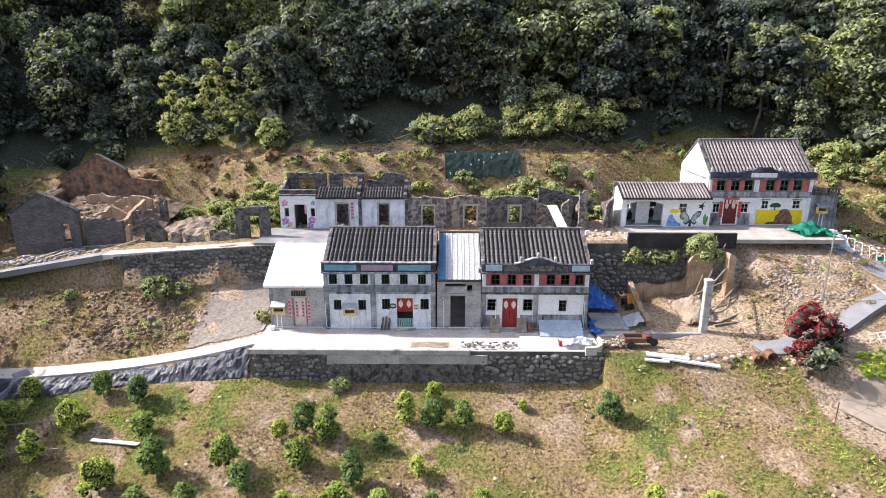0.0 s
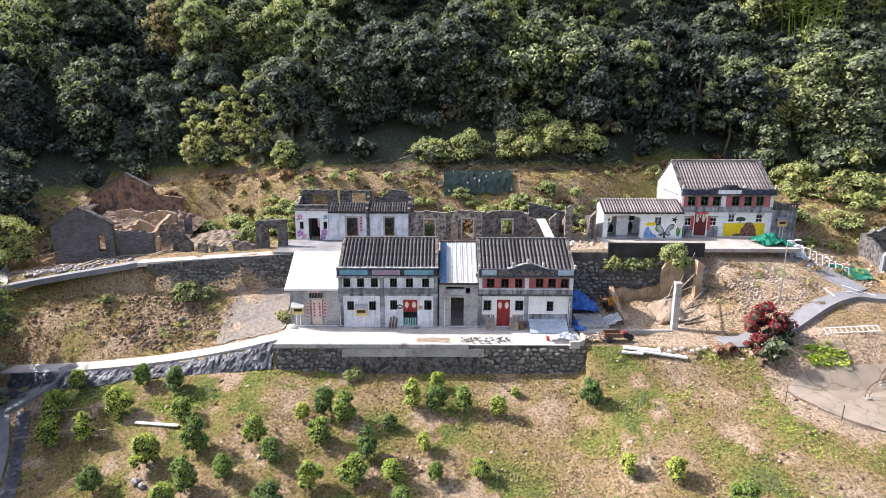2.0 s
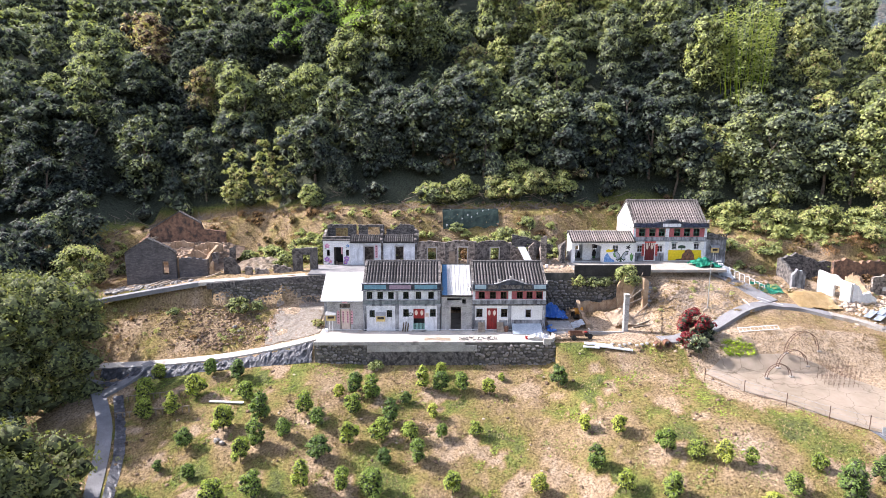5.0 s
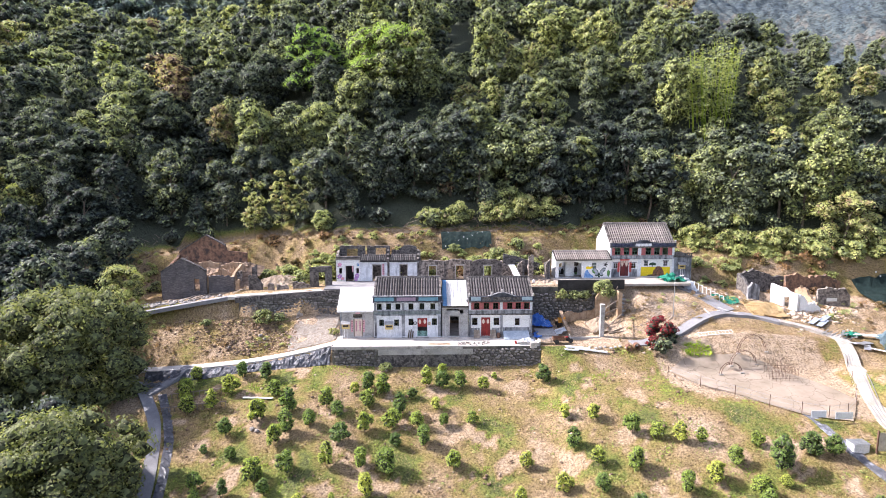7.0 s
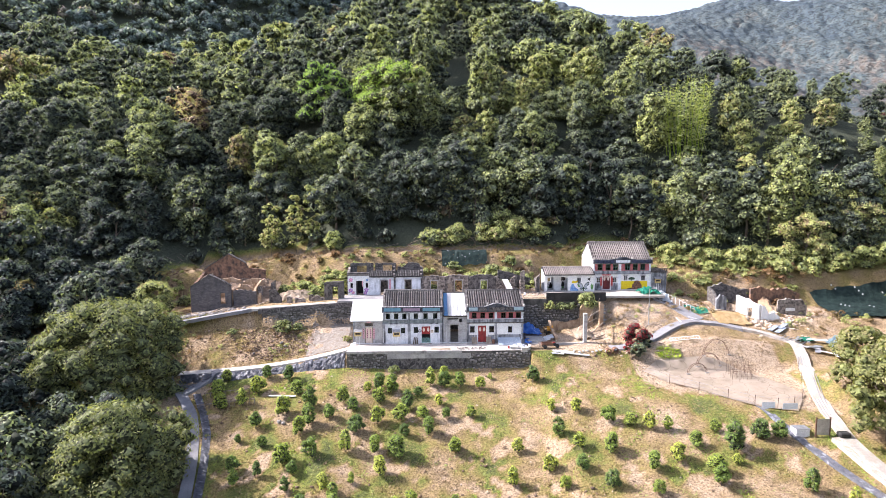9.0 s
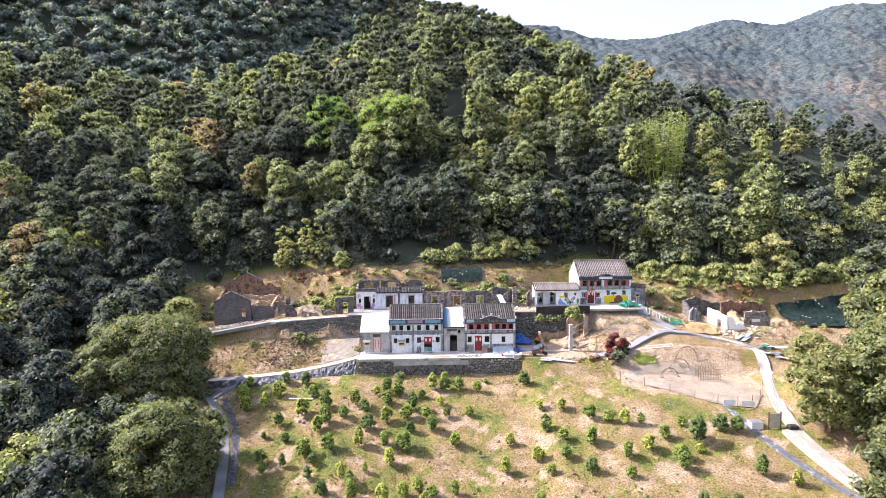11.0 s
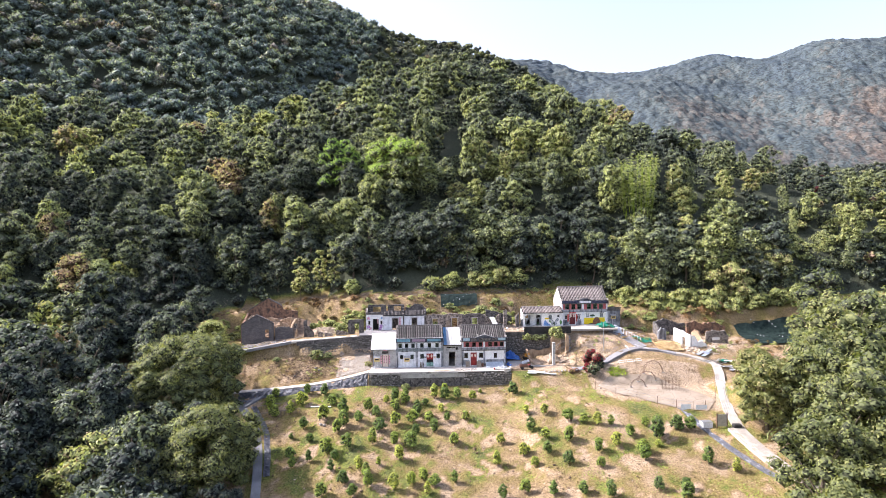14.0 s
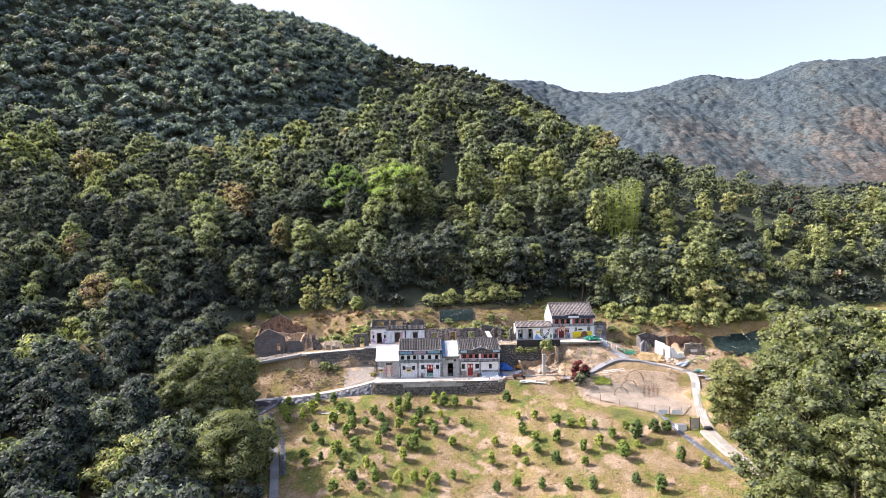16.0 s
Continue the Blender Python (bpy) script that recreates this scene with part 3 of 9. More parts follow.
def arrays_mesh(name, verts, faces, material, tint=None, smooth_faces=False):
    """One mesh from numpy arrays; faces all have the same number of corners."""
    me = bpy.data.meshes.new(name)
    n, k = faces.shape
    me.vertices.add(len(verts)), me.loops.add(n * k), me.polygons.add(n)
    me.vertices.foreach_set("co", np.ascontiguousarray(verts, np.float32).ravel())
    me.loops.foreach_set("vertex_index", np.ascontiguousarray(faces, np.int32).ravel())
    me.polygons.foreach_set("loop_start", np.arange(n, dtype=np.int32) * k)
    if tint is not None:
        a = me.attributes.new("tint", "FLOAT", "POINT")
        a.data.foreach_set("value", np.ascontiguousarray(tint, np.float32))
    me.update(calc_edges=True)
    if smooth_faces:
        me.shade_smooth()
    me.materials.append(material)
    return me


def on_land(points, lift=0.1):
    """A smooth line of points a little above the ground."""
    return [(q.x, q.y, ground_at(q.x, q.y) + lift) for q in along([(x, y, 0) for x, y in points])]


# ---- ground sheet ----
def spaced(*runs):
    """Coordinates from (start, end, step) runs."""
    return np.unique(np.round(np.concatenate([np.arange(a, b, s) for a, b, s in runs]), 3))


def patchy(x, y, size, seed):
    """Soft patches between 0 and 1, about that many metres across."""
    return 0.5 + 0.6 * noise.fractal(Vector((x / size, y / size, seed)), 0.8, 2.0, 4)


def ground_cover(x, y):
    """What grows on the land: 0 bare earth, 0.4 dry grass, 0.7 green weeds, 1 forest floor."""
    n = patchy(x, y, 5.0, 1.0)
    if y < 38.5 and -30 < x < 60:
        c = 0.44 + 0.8 * (n - 0.5) + 0.5 * max(0, patchy(x, y, 7.0, 17.0) - 0.52)
        if -9 < x < 6 and y < 32 or x < -10:
            c += 0.22 * max(0, patchy(x, y, 4.0, 7.0) - 0.35) * 2
        if patchy(x, y, 3.2, 4.0) > 0.68:
            c = 0.12
        if x > 27 and y > 30.8 - 0.43 * (x - 27.5) and x < 47:
            c = 0.05
        return min(max(c, 0.05), 0.8)
    if y < 47.5:
        if x > 14:
            return min(max(0.05 + 0.6 * (n - 0.5) + (0.18 if x > 34 else 0), 0.03), 0.6)
        if x > -16.5 and y > 40.5:
            return 0.02
        return min(max(0.3 + 0.8 * (n - 0.5), 0.1), 0.7)
    bank_y = float(bank_line(x))
    b = y - bank_y
    if b < -0.5:
        return min(max(0.1 + 0.5 * (n - 0.5), 0.02), 0.6) + (0.3 if x < -13 else 0) * n
    if b < 4.4:
        return min(max(0.3 + 0.7 * (n - 0.45), 0.1), 0.75)
    if b < 8.5:
        return 0.2 if -45 < x < 6 else 0.55
    return 1.0


LANE_DOWN = [(-36.8, 43.6), (-34.2, 39.8), (-31.5, 36.2), (-28.5, 31.6), (-27.0, 28.0), (-25.6, 23.5), (-24.6, 19.0), (-23.6, 13.7)]
LANE_BRANCH = [(-27.8, 40.2), (-29.6, 38.2), (-31.4, 36.4)]
LANE_SOUTH = [(45.4, 42.6), (48.6, 41.4), (50.6, 39.4), (50.2, 36.2), (48.7, 32.8), (46.6, 27.2), (44.6, 21.8), (44.2, 18.4), (44.8, 14.8), (46.0, 10.6), (47.6, 6.6), (49.0, 2.0)]
LANE_EAST = [(25.4, 39.1), (27.6, 39.3), (29.8, 40.0), (32.2, 41.2), (35.2, 42.9), (38.5, 44.2), (42.5, 44.2), (45.5, 42.6)]


def lane_distance(px, py, line):
    best = np.full(px.shape, 99.0)
    for (ax, ay), (bx, by) in zip(line, line[1:]):
        u = np.clip(((px - ax) * (bx - ax) + (py - ay) * (by - ay)) / ((bx - ax) ** 2 + (by - ay) ** 2), 0, 1)
        best = np.minimum(best, np.hypot(px - ax - u * (bx - ax), py - ay - u * (by - ay)))
    return best


gx = spaced((-1500, -320, 60), (-320, -90, 10), (-90, -44, 2.0), (-44, 62, 0.5), (62, 110, 2.0), (110, 340, 10), (340, 1560, 60))
gx = np.unique(np.concatenate([gx, [-10.55, -10.5, 14.25, 14.3, -24.0, 25.0]]))
gy = spaced((-900, -120, 60), (-120, -20, 6), (-20, 8, 1.5), (8, 68, 0.5), (68, 130, 3), (130, 500, 10), (500, 1900, 50))
gy = np.unique(np.concatenate([gy, [38.25, 38.4, 48.6, 48.8]]))
GX, GY = np.meshgrid(gx, gy)
GZ = ground_height(GX, GY)
bumps = np.array([[noise.fractal(Vector((x / 2.3, y / 2.3, 3.0)), 0.9, 2.0, 4) if (-60 < x < 70 and -20 < y < 68) else 0.0 for x in gx] for y in gy])
flat = ((GX > -10.9) & (GX < 14.4) & (GY > 37.9) & (GY < 50.5)) | ((GY > 48.4) & (GY < 58) & (GX > -14) & (GX < 38)) | (np.abs(GY - road_line(GX)[0]) < 1.4)
for line in (LANE_DOWN, LANE_BRANCH, LANE_SOUTH, LANE_EAST):
    flat = flat | (lane_distance(GX, GY, line) < 1.7)
GZ = GZ + bumps * np.where(flat, 0.0, np.where(GY > 64, 0.4, 0.2))
GZ = np.where((GX > -10.4) & (GX < 14.2) & (GY > 38.3) & (GY < 48.7), GZ - 0.12, GZ)
nx, ny = len(gx), len(gy)
ij = (np.arange(ny - 1)[:, None] * nx + np.arange(nx - 1)[None, :]).ravel()
cover = np.array([[ground_cover(x, y) if (-90 < x < 110 and -20 < y < 80) else 0.45 + 0.4 * patchy(x, y, 25.0, 1.0) if y <= -20 else 1.0 for x in gx] for y in gy])
m, t, p = nodes_of("land")
a = t.nodes.new("ShaderNodeAttribute")
a.attribute_name = "tint"
v = coords(t)
wob = noise_of(t, v, 1.3, 7, 0.7)
mix_in = t.nodes.new("ShaderNodeMath")
mix_in.operation = "MULTIPLY_ADD"
t.links.new(wob, mix_in.inputs[0])
mix_in.inputs[1].default_value = 0.5
t.links.new(a.outputs["Fac"], mix_in.inputs[2])
less = t.nodes.new("ShaderNodeMath")
less.operation = "SUBTRACT"
t.links.new(mix_in.outputs[0], less.inputs[0])
less.inputs[1].default_value = 0.25
col = ramp_node(t, less.outputs[0], ((0.0, (0.42, 0.33, 0.24)), (0.16, (0.325, 0.24, 0.152)), (0.36, (0.265, 0.195, 0.105)), (0.52, (0.225, 0.18, 0.07)), (0.72, (0.15, 0.17, 0.045)), (0.95, (0.062, 0.072, 0.05)))).outputs[0]
grain = ramp_node(t, noise_of(t, v, 5, 9, 0.8), ((0.38, (0.2, 0.185, 0.17)), (0.46, (0.76, 0.75, 0.74)), (0.6, (1.5, 1.5, 1.5)))).outputs[0]
t.links.new(mixed(t, "MULTIPLY", 1.0, col, grain), p.inputs["Base Color"])
p.inputs["Roughness"].default_value, p.inputs["Specular IOR Level"].default_value = 0.97, 0.1
bumped(t, p, noise_of(t, v, 5, 8, 0.8), 1.0, 0.2)
LAND = m
ground = new("ground", arrays_mesh("ground", np.stack([GX.ravel(), GY.ravel(), GZ.ravel()], 1), np.stack([ij, ij + 1, ij + nx + 1, ij + nx], 1), LAND, cover.ravel()))
tagged(ground, "dry grassy terraced hillside with bare earth patches below woods", "ground", kind="structure")


# ---- plants ----
def rand_dirs(rng, n):
    d = rng.normal(size=(n, 3))
    return d / np.linalg.norm(d, axis=1)[:, None]


def leaf_quads(rng, centres, normals, size, aspect=0.62):
    """Pointed leaf sprays at centres that face about along normals."""
    n = len(centres)
    nn = normals + 0.36 * rng.normal(size=(n, 3)) + np.array([0, 0, 0.22])
    nn /= np.linalg.norm(nn, axis=1)[:, None]
    a = np.cross(nn, rand_dirs(rng, n))
    a /= np.linalg.norm(a, axis=1)[:, None] + 1e-9
    b = np.cross(nn, a)
    s = (size * rng.uniform(0.6, 1.35, n))[:, None]
    droop = np.array([0, 0, -0.25])
    k = rng.uniform(-0.5, 0.5, (n, 1))
    v = np.stack([centres + a * s, centres + b * s * aspect - a * s * (0.5 + k * 0.5) + droop * s, centres - b * s * aspect - a * s * (0.5 - k * 0.5)], 1)
    return v.reshape(-1, 3)


def ico_arrays():
    """A twelve-cornered ball: corners and triangles."""
    g = (1 + 5 ** 0.5) / 2
    v = np.array([(a, b * g, 0) for a in (-1, 1) for b in (-1, 1)] + [(0, a, b * g) for a in (-1, 1) for b in (-1, 1)] + [(b * g, 0, a) for a in (-1, 1) for b in (-1, 1)])
    v = v / np.linalg.norm(v[0])
    f = []
    for i in range(12):
        for j in range(i + 1, 12):
            for k in range(j + 1, 12):
                if max(np.linalg.norm(v[i] - v[j]), np.linalg.norm(v[j] - v[k]), np.linalg.norm(v[i] - v[k])) < 1.1:
                    out = np.dot(np.cross(v[j] - v[i], v[k] - v[i]), v[i]) > 0
                    f.append((i, j, k) if out else (i, k, j))
    return v, np.array(f)


ICO_V, ICO_F = ico_arrays()
OCT_V = np.array([(1, 0, 0), (-1, 0, 0), (0, 1, 0), (0, -1, 0), (0, 0, 1), (0, 0, -1)], float)
OCT_F = np.array([(0, 2, 4), (2, 1, 4), (1, 3, 4), (3, 0, 4), (2, 0, 5), (1, 2, 5), (3, 1, 5), (0, 3, 5)])


def crown_arrays(rng, width, height, puffs, leaves, leaf_size, puff_size=0.34, low=0.15, flat=0.8, drip=0.0, plain=False):
    """A crown of leafy puffs: leaf quads, core triangles. The crown's foot is at z = 0; low: how far down it is hollow."""
    up = rng.uniform(-low, 1.0, puffs)
    around = rng.uniform(0, 6.283, puffs)
    lobes = 1 + 0.22 * np.sin(2 * around + rng.uniform(0, 6)) + 0.16 * np.sin(3 * around + rng.uniform(0, 6))
    out = np.sqrt(1 - np.clip(up, 0, 1) ** 2) * np.where(up < 0, 1 + 0.25 * up, 1) * rng.uniform(0.55, 1.0, puffs) * lobes
    c = np.stack([np.cos(around) * out, np.sin(around) * out, up * rng.uniform(0.82, 1.0, puffs)], 1) * np.array([width, width, height]) * 0.5 * (1 - puff_size * 0.55)
    c[:, 2] += height * 0.47
    rad = width * 0.5 * puff_size * rng.uniform(0.75, 1.35, puffs)
    which = rng.choice(puffs, leaves, p=rad ** 2 / (rad ** 2).sum())
    ld = rand_dirs(rng, leaves)
    ld[:, 2] = np.where(ld[:, 2] < -0.25, -ld[:, 2], ld[:, 2])
    pos = c[which] + ld * rad[which][:, None] * rng.uniform(0.85, 1.22, leaves)[:, None] * np.array([1, 1, flat])
    if drip:
        pos[:, 2] -= drip * rng.uniform(0, 1, leaves) ** 3 * height
    quads = leaf_quads(rng, pos, ld, leaf_size)
    bv, bf = (OCT_V, OCT_F) if plain else (ICO_V, ICO_F)
    core_v = (c[:, None, :] + bv[None] * (rad * 0.86)[:, None, None] * np.array([1, 1, flat]) * rng.uniform(0.85, 1.1, (puffs, len(bv), 1))).reshape(-1, 3)
    core_f = (np.arange(puffs)[:, None, None] * len(bv) + bf[None]).reshape(-1, 3)
    return quads, core_v, core_f


def clump_tone(p, amount=0.16):
    """How much greener or yellower one bough is than the next, by its place in the crown."""
    x, y, z = p[:, 0], p[:, 1], p[:, 2]
    return amount * (np.sin(2.1 * x + 1.3 * z + 0.7) * np.sin(1.9 * y - 1.2 * z) + 0.6 * np.sin(4.3 * x - 3.1 * y + 0.5 * z) * np.sin(3.7 * z + 1.9 * y))


def bough(q):
    """The middle of each leaf, once for each of its corners."""
    return np.repeat(q.reshape(-1, 3, 3).mean(1), 3, 0)


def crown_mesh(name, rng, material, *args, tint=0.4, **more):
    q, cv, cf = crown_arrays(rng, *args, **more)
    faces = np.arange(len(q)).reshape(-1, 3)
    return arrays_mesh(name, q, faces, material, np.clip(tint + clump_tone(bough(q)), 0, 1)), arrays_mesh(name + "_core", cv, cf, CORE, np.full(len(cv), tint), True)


def trunk_bm(height, radius, limbs, rng, spread=0.5, lean=0.06):
    bm = bmesh.new()
    p, r = Vector((0, 0, -0.3)), radius
    tops = []
    for i in range(3):
        q = p + Vector((rng.uniform(-lean, lean) * height, rng.uniform(-lean, lean) * height, (height + 0.3) / 3))
        tube(bm, p, q, r, r * 0.8, 7)
        p, r = q, r * 0.8
        if i:
            for k in range(limbs):
                ang = rng.uniform(0, 6.28)
                e = q + Vector((math.cos(ang) * spread * height, math.sin(ang) * spread * height, rng.uniform(0.2, 0.5) * height))
                tube(bm, q, e, r * 0.6, r * 0.2, 5)
    return bm


def tree_thing(name, place, trunk_me, crown_me, core_me, label, category="tree", group="", turn=0.0, scale=1.0, lift=1.0):
    """tree > trunk, crown > core darkened as inner shade; the meshes are shared."""
    ob = thing(name, place, label, category, group)
    ob.rotation_euler = (0, 0, turn)
    ob.scale = (scale, scale, scale)
    tr, cr, co = new("trunk", trunk_me), new("crown", crown_me), new("core", core_me)
    tr.parent, cr.parent, co.parent = ob, ob, cr
    cr.location = (0, 0, lift)
    return ob


plant_rng = np.random.default_rng(11)
py_rng = random.Random(12)

# forest crowns: shapes to draw from
SHAPES = [crown_arrays(plant_rng, w, h, p, n, s, k, low=lo, drip=dr, plain=True) for w, h, p, n, s, k, lo, dr in (
    (7.5, 9.0, 40, 2300, 0.23, 0.27, 0.9, 0.0), (6.5, 11.0, 42, 2300, 0.22, 0.28, 0.9, 0.15), (9.0, 8.5, 46, 2500, 0.24, 0.24, 0.9, 0.0),
    (5.5, 12.5, 40, 2200, 0.22, 0.3, 0.9, 0.25), (7.0, 10.0, 34, 2200, 0.23, 0.31, 0.9, 0.1), (5.5, 7.0, 28, 1800, 0.2, 0.33, 0.9, 0.0), (8.0, 10.5, 52, 2600, 0.22, 0.22, 0.9, 0.15))]
LIGHT_SHAPES = [crown_arrays(plant_rng, w, h, p, n, s, k, low=0.7, plain=True) for w, h, p, n, s, k in (
    (7.5, 8.5, 27, 720, 0.34, 0.28), (6.5, 10.0, 25, 700, 0.32, 0.3), (9.0, 8.0, 30, 760, 0.35, 0.25), (6.0, 11.0, 24, 680, 0.32, 0.32), (8.0, 7.0, 22, 640, 0.33, 0.3))]
FAR_SHAPES = [crown_arrays(plant_rng, w, h, p, n, s, k, low=0.1, plain=True) for w, h, p, n, s, k in (
    (9.0, 8.0, 7, 100, 0.6, 0.48), (8.0, 9.0, 6, 96, 0.58, 0.5), (10.0, 7.5, 8, 104, 0.62, 0.44))]
SMALL_SHAPES = [crown_arrays(plant_rng, w, h, p, n, s, k, low=0.3, plain=True) for w, h, p, n, s, k in (
    (8.5, 7.0, 6, 46, 0.42, 0.52), (7.5, 8.0, 6, 46, 0.42, 0.54), (9.5, 6.5, 7, 50, 0.44, 0.48), (7.0, 6.5, 5, 40, 0.42, 0.58))]


def wood_mesh(name, shapes, spots, material, label, rng, core_material=None):
    """A wood too thick to count: many crowns joined. spots: x, y, z, scale, tint."""
    qs, ts, cvs, cfs, cts, at = [], [], [], [], [], 0
    for x, y, z, s, tint in spots:
        q, cv, cf = shapes[rng.integers(len(shapes))]
        a = rng.uniform(0, 6.283)
        rot = np.array([[math.cos(a), -math.sin(a), 0], [math.sin(a), math.cos(a), 0], [0, 0, rng.uniform(0.85, 1.2)]]) * s
        qs.append(q @ rot.T + (x, y, z))
        ts.append(np.clip(tint + clump_tone(bough(q)), 0, 1))
        cvs.append(cv @ rot.T + (x, y, z))
        cfs.append(cf + at)
        cts.append(np.full(len(cv), tint))
        at += len(cv)
    q = np.concatenate(qs)
    wood = new(name, arrays_mesh(name, q, np.arange(len(q)).reshape(-1, 3), material, np.concatenate(ts)))
    tagged(wood, label, "woods", kind="stuff")
    # Cores of all the crowns, coloured darker as the shade inside them.
    core = new("inner_crown", arrays_mesh("inner_crown", np.concatenate(cvs), np.concatenate(cfs), core_material or CORE, np.concatenate(cts), True))
    core.parent = wood
    return wood


def tint_at(x, y, rng):
    """Dark green as a rule, with yellow-green stands tinted as if lit and a few brown crowns."""
    n = patchy(x, y, 22.0, 9.0)
    c = 0.3 + 0.7 * (n - 0.45) + rng.normal() * 0.14 - 0.08 * float(smooth(-20, -60, x) if y < 80 else 0)
    c += 0.12 * float(smooth(42, 60, x) * smooth(88, 70, y)) - 0.1 * float(smooth(6, 16, x) * smooth(46, 40, x) * smooth(88, 78, y)) - 0.14 * float(smooth(-22, -40, x) * smooth(60, 80, y) * smooth(150, 110, y))
    if rng.random() < 0.04:
        c = rng.uniform(0.75, 1.0)
    return min(max(c, 0.05), 1.0)


def scatter(rng, x0, x1, y0, y1, gap, keep):
    """Spots on a jittered grid that keep(x, y) lets stand."""
    out = []
    for gx0 in np.arange(x0, x1, gap):
        for gy0 in np.arange(y0, y1, gap * 0.9):
            x, y = gx0 + rng.uniform(0, gap), gy0 + rng.uniform(0, gap * 0.9)
            if keep(x, y):
                out.append((x, y))
    return out


# the woods' edge: single trees
forest_trunk = mesh_of("trunk", trunk_bm(6.0, 0.22, 2, py_rng, 0.22), BARK)
edge_tints = {}


def tinted_crown(i, tint, material):
    """The crown shape i, leaves and shade-dark core, in one of a few tints."""
    key = (i, round(tint * 8) / 8, material.name)
    if key not in edge_tints:
        q, cv, cf = SHAPES[i]
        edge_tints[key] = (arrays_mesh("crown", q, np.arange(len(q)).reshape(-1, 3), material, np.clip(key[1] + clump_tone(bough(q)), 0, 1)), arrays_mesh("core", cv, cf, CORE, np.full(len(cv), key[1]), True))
    return edge_tints[key]


def forest_tree(x, y, scale, tint, shape, rng, lift=3.0, label="", material=None):
    words = label or ("dark evergreen forest tree with a dense leafy crown", "green broadleaf tree at the wood's edge", "yellow-green creeper-hung tree at the wood's edge")[0 if tint < 0.3 else 1 if tint < 0.6 else 2]
    ob = tree_thing("tree", (x, y, ground_at(x, y) - 0.1), forest_trunk, *tinted_crown(shape, tint, material or LEAF), words, "tree", "trees of the hillside wood", rng.uniform(0, 6.28), scale, lift)
    return ob


hill_rng = np.random.default_rng(21)


def in_sight(x, y):
    """Within the fan of land that the drone's view sweeps."""
    return -0.78 * (y + 82) < x < 0.98 * (y + 82)


near_spots = scatter(hill_rng, -64, 78, 54, 84, 4.2, lambda x, y: 9.4 < y - bank_line(x) < 17.5)
for x, y in near_spots:
    low = y - bank_line(x) < 11.5
    # Lower tint at the wood's foot: its shade is put into leaf colour.
    forest_tree(x, y, hill_rng.uniform(0.5, 0.8) if low else hill_rng.uniform(0.8, 1.3), min(max(tint_at(x, y, hill_rng) - (0.1 if low else 0.15), 0.02), 1.0), int(hill_rng.integers(len(SHAPES))), hill_rng, 0.0 if low else 0.5)


def on_hillside(x, y):
    return (17.5 <= y - bank_line(x) < 48 or (8.5 < y - bank_line(x) < 17.5 and not -64 < x < 78)) and in_sight(x, y)


def layer(gap, area, keep, lift, small, large, brighter):
    return [(x, y, ground_at(x, y) + lift, hill_rng.uniform(small, large) * ramp(x, (45, 1), (85, 0.62)), min(max(tint_at(x, y, hill_rng) + brighter, 0.03), 1.0)) for x, y in scatter(hill_rng, *area, gap, keep)]


# Low crowns tinted dark, tall ones bright: hollows and lit tops painted in.
wood_mesh("hillside_wood", LIGHT_SHAPES, layer(5.2, (-150, 190, 50, 122), on_hillside, -0.5, 0.5, 0.9, -0.14), LEAF, "dense evergreen forest covering the steep hillside", hill_rng)
wood_mesh("tall_hillside_wood", SHAPES, layer(8.0, (-130, 150, 54, 122), on_hillside, 3.5, 0.7, 1.2, 0.08), LEAF, "tall uneven evergreen trees rising over the hillside forest", hill_rng)
def on_hilltop(x, y):
    return 48 <= y - bank_line(x) < 126 and in_sight(x, y) and (x < 90 or y < 140)


wood_mesh("hilltop_wood", LIGHT_SHAPES, layer(8.4, (-250, 300, 90, 230), on_hilltop, 0.0, 0.65, 1.0, -0.14) + layer(10.0, (-250, 300, 90, 230), on_hilltop, 3.5, 0.85, 1.4, 0.06), LEAF, "dense evergreen forest on the hill's upper slope and crest", hill_rng)
far_spots = scatter(hill_rng, -30, 460, 150, 460, 6.4, lambda x, y: in_sight(x, y) and (y - bank_line(x) > 132 or x > 110) and (x < -30 or x > 60 or y > 280))
wood_mesh("ridge_wood", SMALL_SHAPES, [(x, y, ground_at(x, y) + 0.3, hill_rng.uniform(0.6, 1.1), tint_at(x, y, hill_rng)) for x, y in far_spots], LEAF, "hazy evergreen forest on the ridge beyond", hill_rng)
west_spots = scatter(hill_rng, -380, -30, 130, 450, 5.4, lambda x, y: in_sight(x, y) and y - bank_line(x) > 120)
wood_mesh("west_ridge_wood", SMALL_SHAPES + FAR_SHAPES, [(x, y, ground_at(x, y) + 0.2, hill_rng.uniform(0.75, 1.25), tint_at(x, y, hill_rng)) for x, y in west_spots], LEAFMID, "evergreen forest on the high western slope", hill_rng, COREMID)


def canopy(x, y, size, seed):
    """Domes of tree crowns side by side, seen from afar: height over the ground."""
    table = np.random.default_rng(seed).random((256, 256, 3))
    ci, cj, top = np.floor(x / size).astype(int), np.floor(y / size).astype(int), np.zeros(x.shape)
    for a in (-1, 0, 1):
        for b in (-1, 0, 1):
            r = table[(ci + a) % 256, (cj + b) % 256]
            d2 = (x - (ci + a + r[..., 0]) * size) ** 2 + (y - (cj + b + r[..., 1]) * size) ** 2
            top = np.maximum(top, (0.55 + 0.6 * r[..., 2]) * size * np.sqrt(np.maximum(0, 1 - d2 / (0.8 * size) ** 2)))
    return top


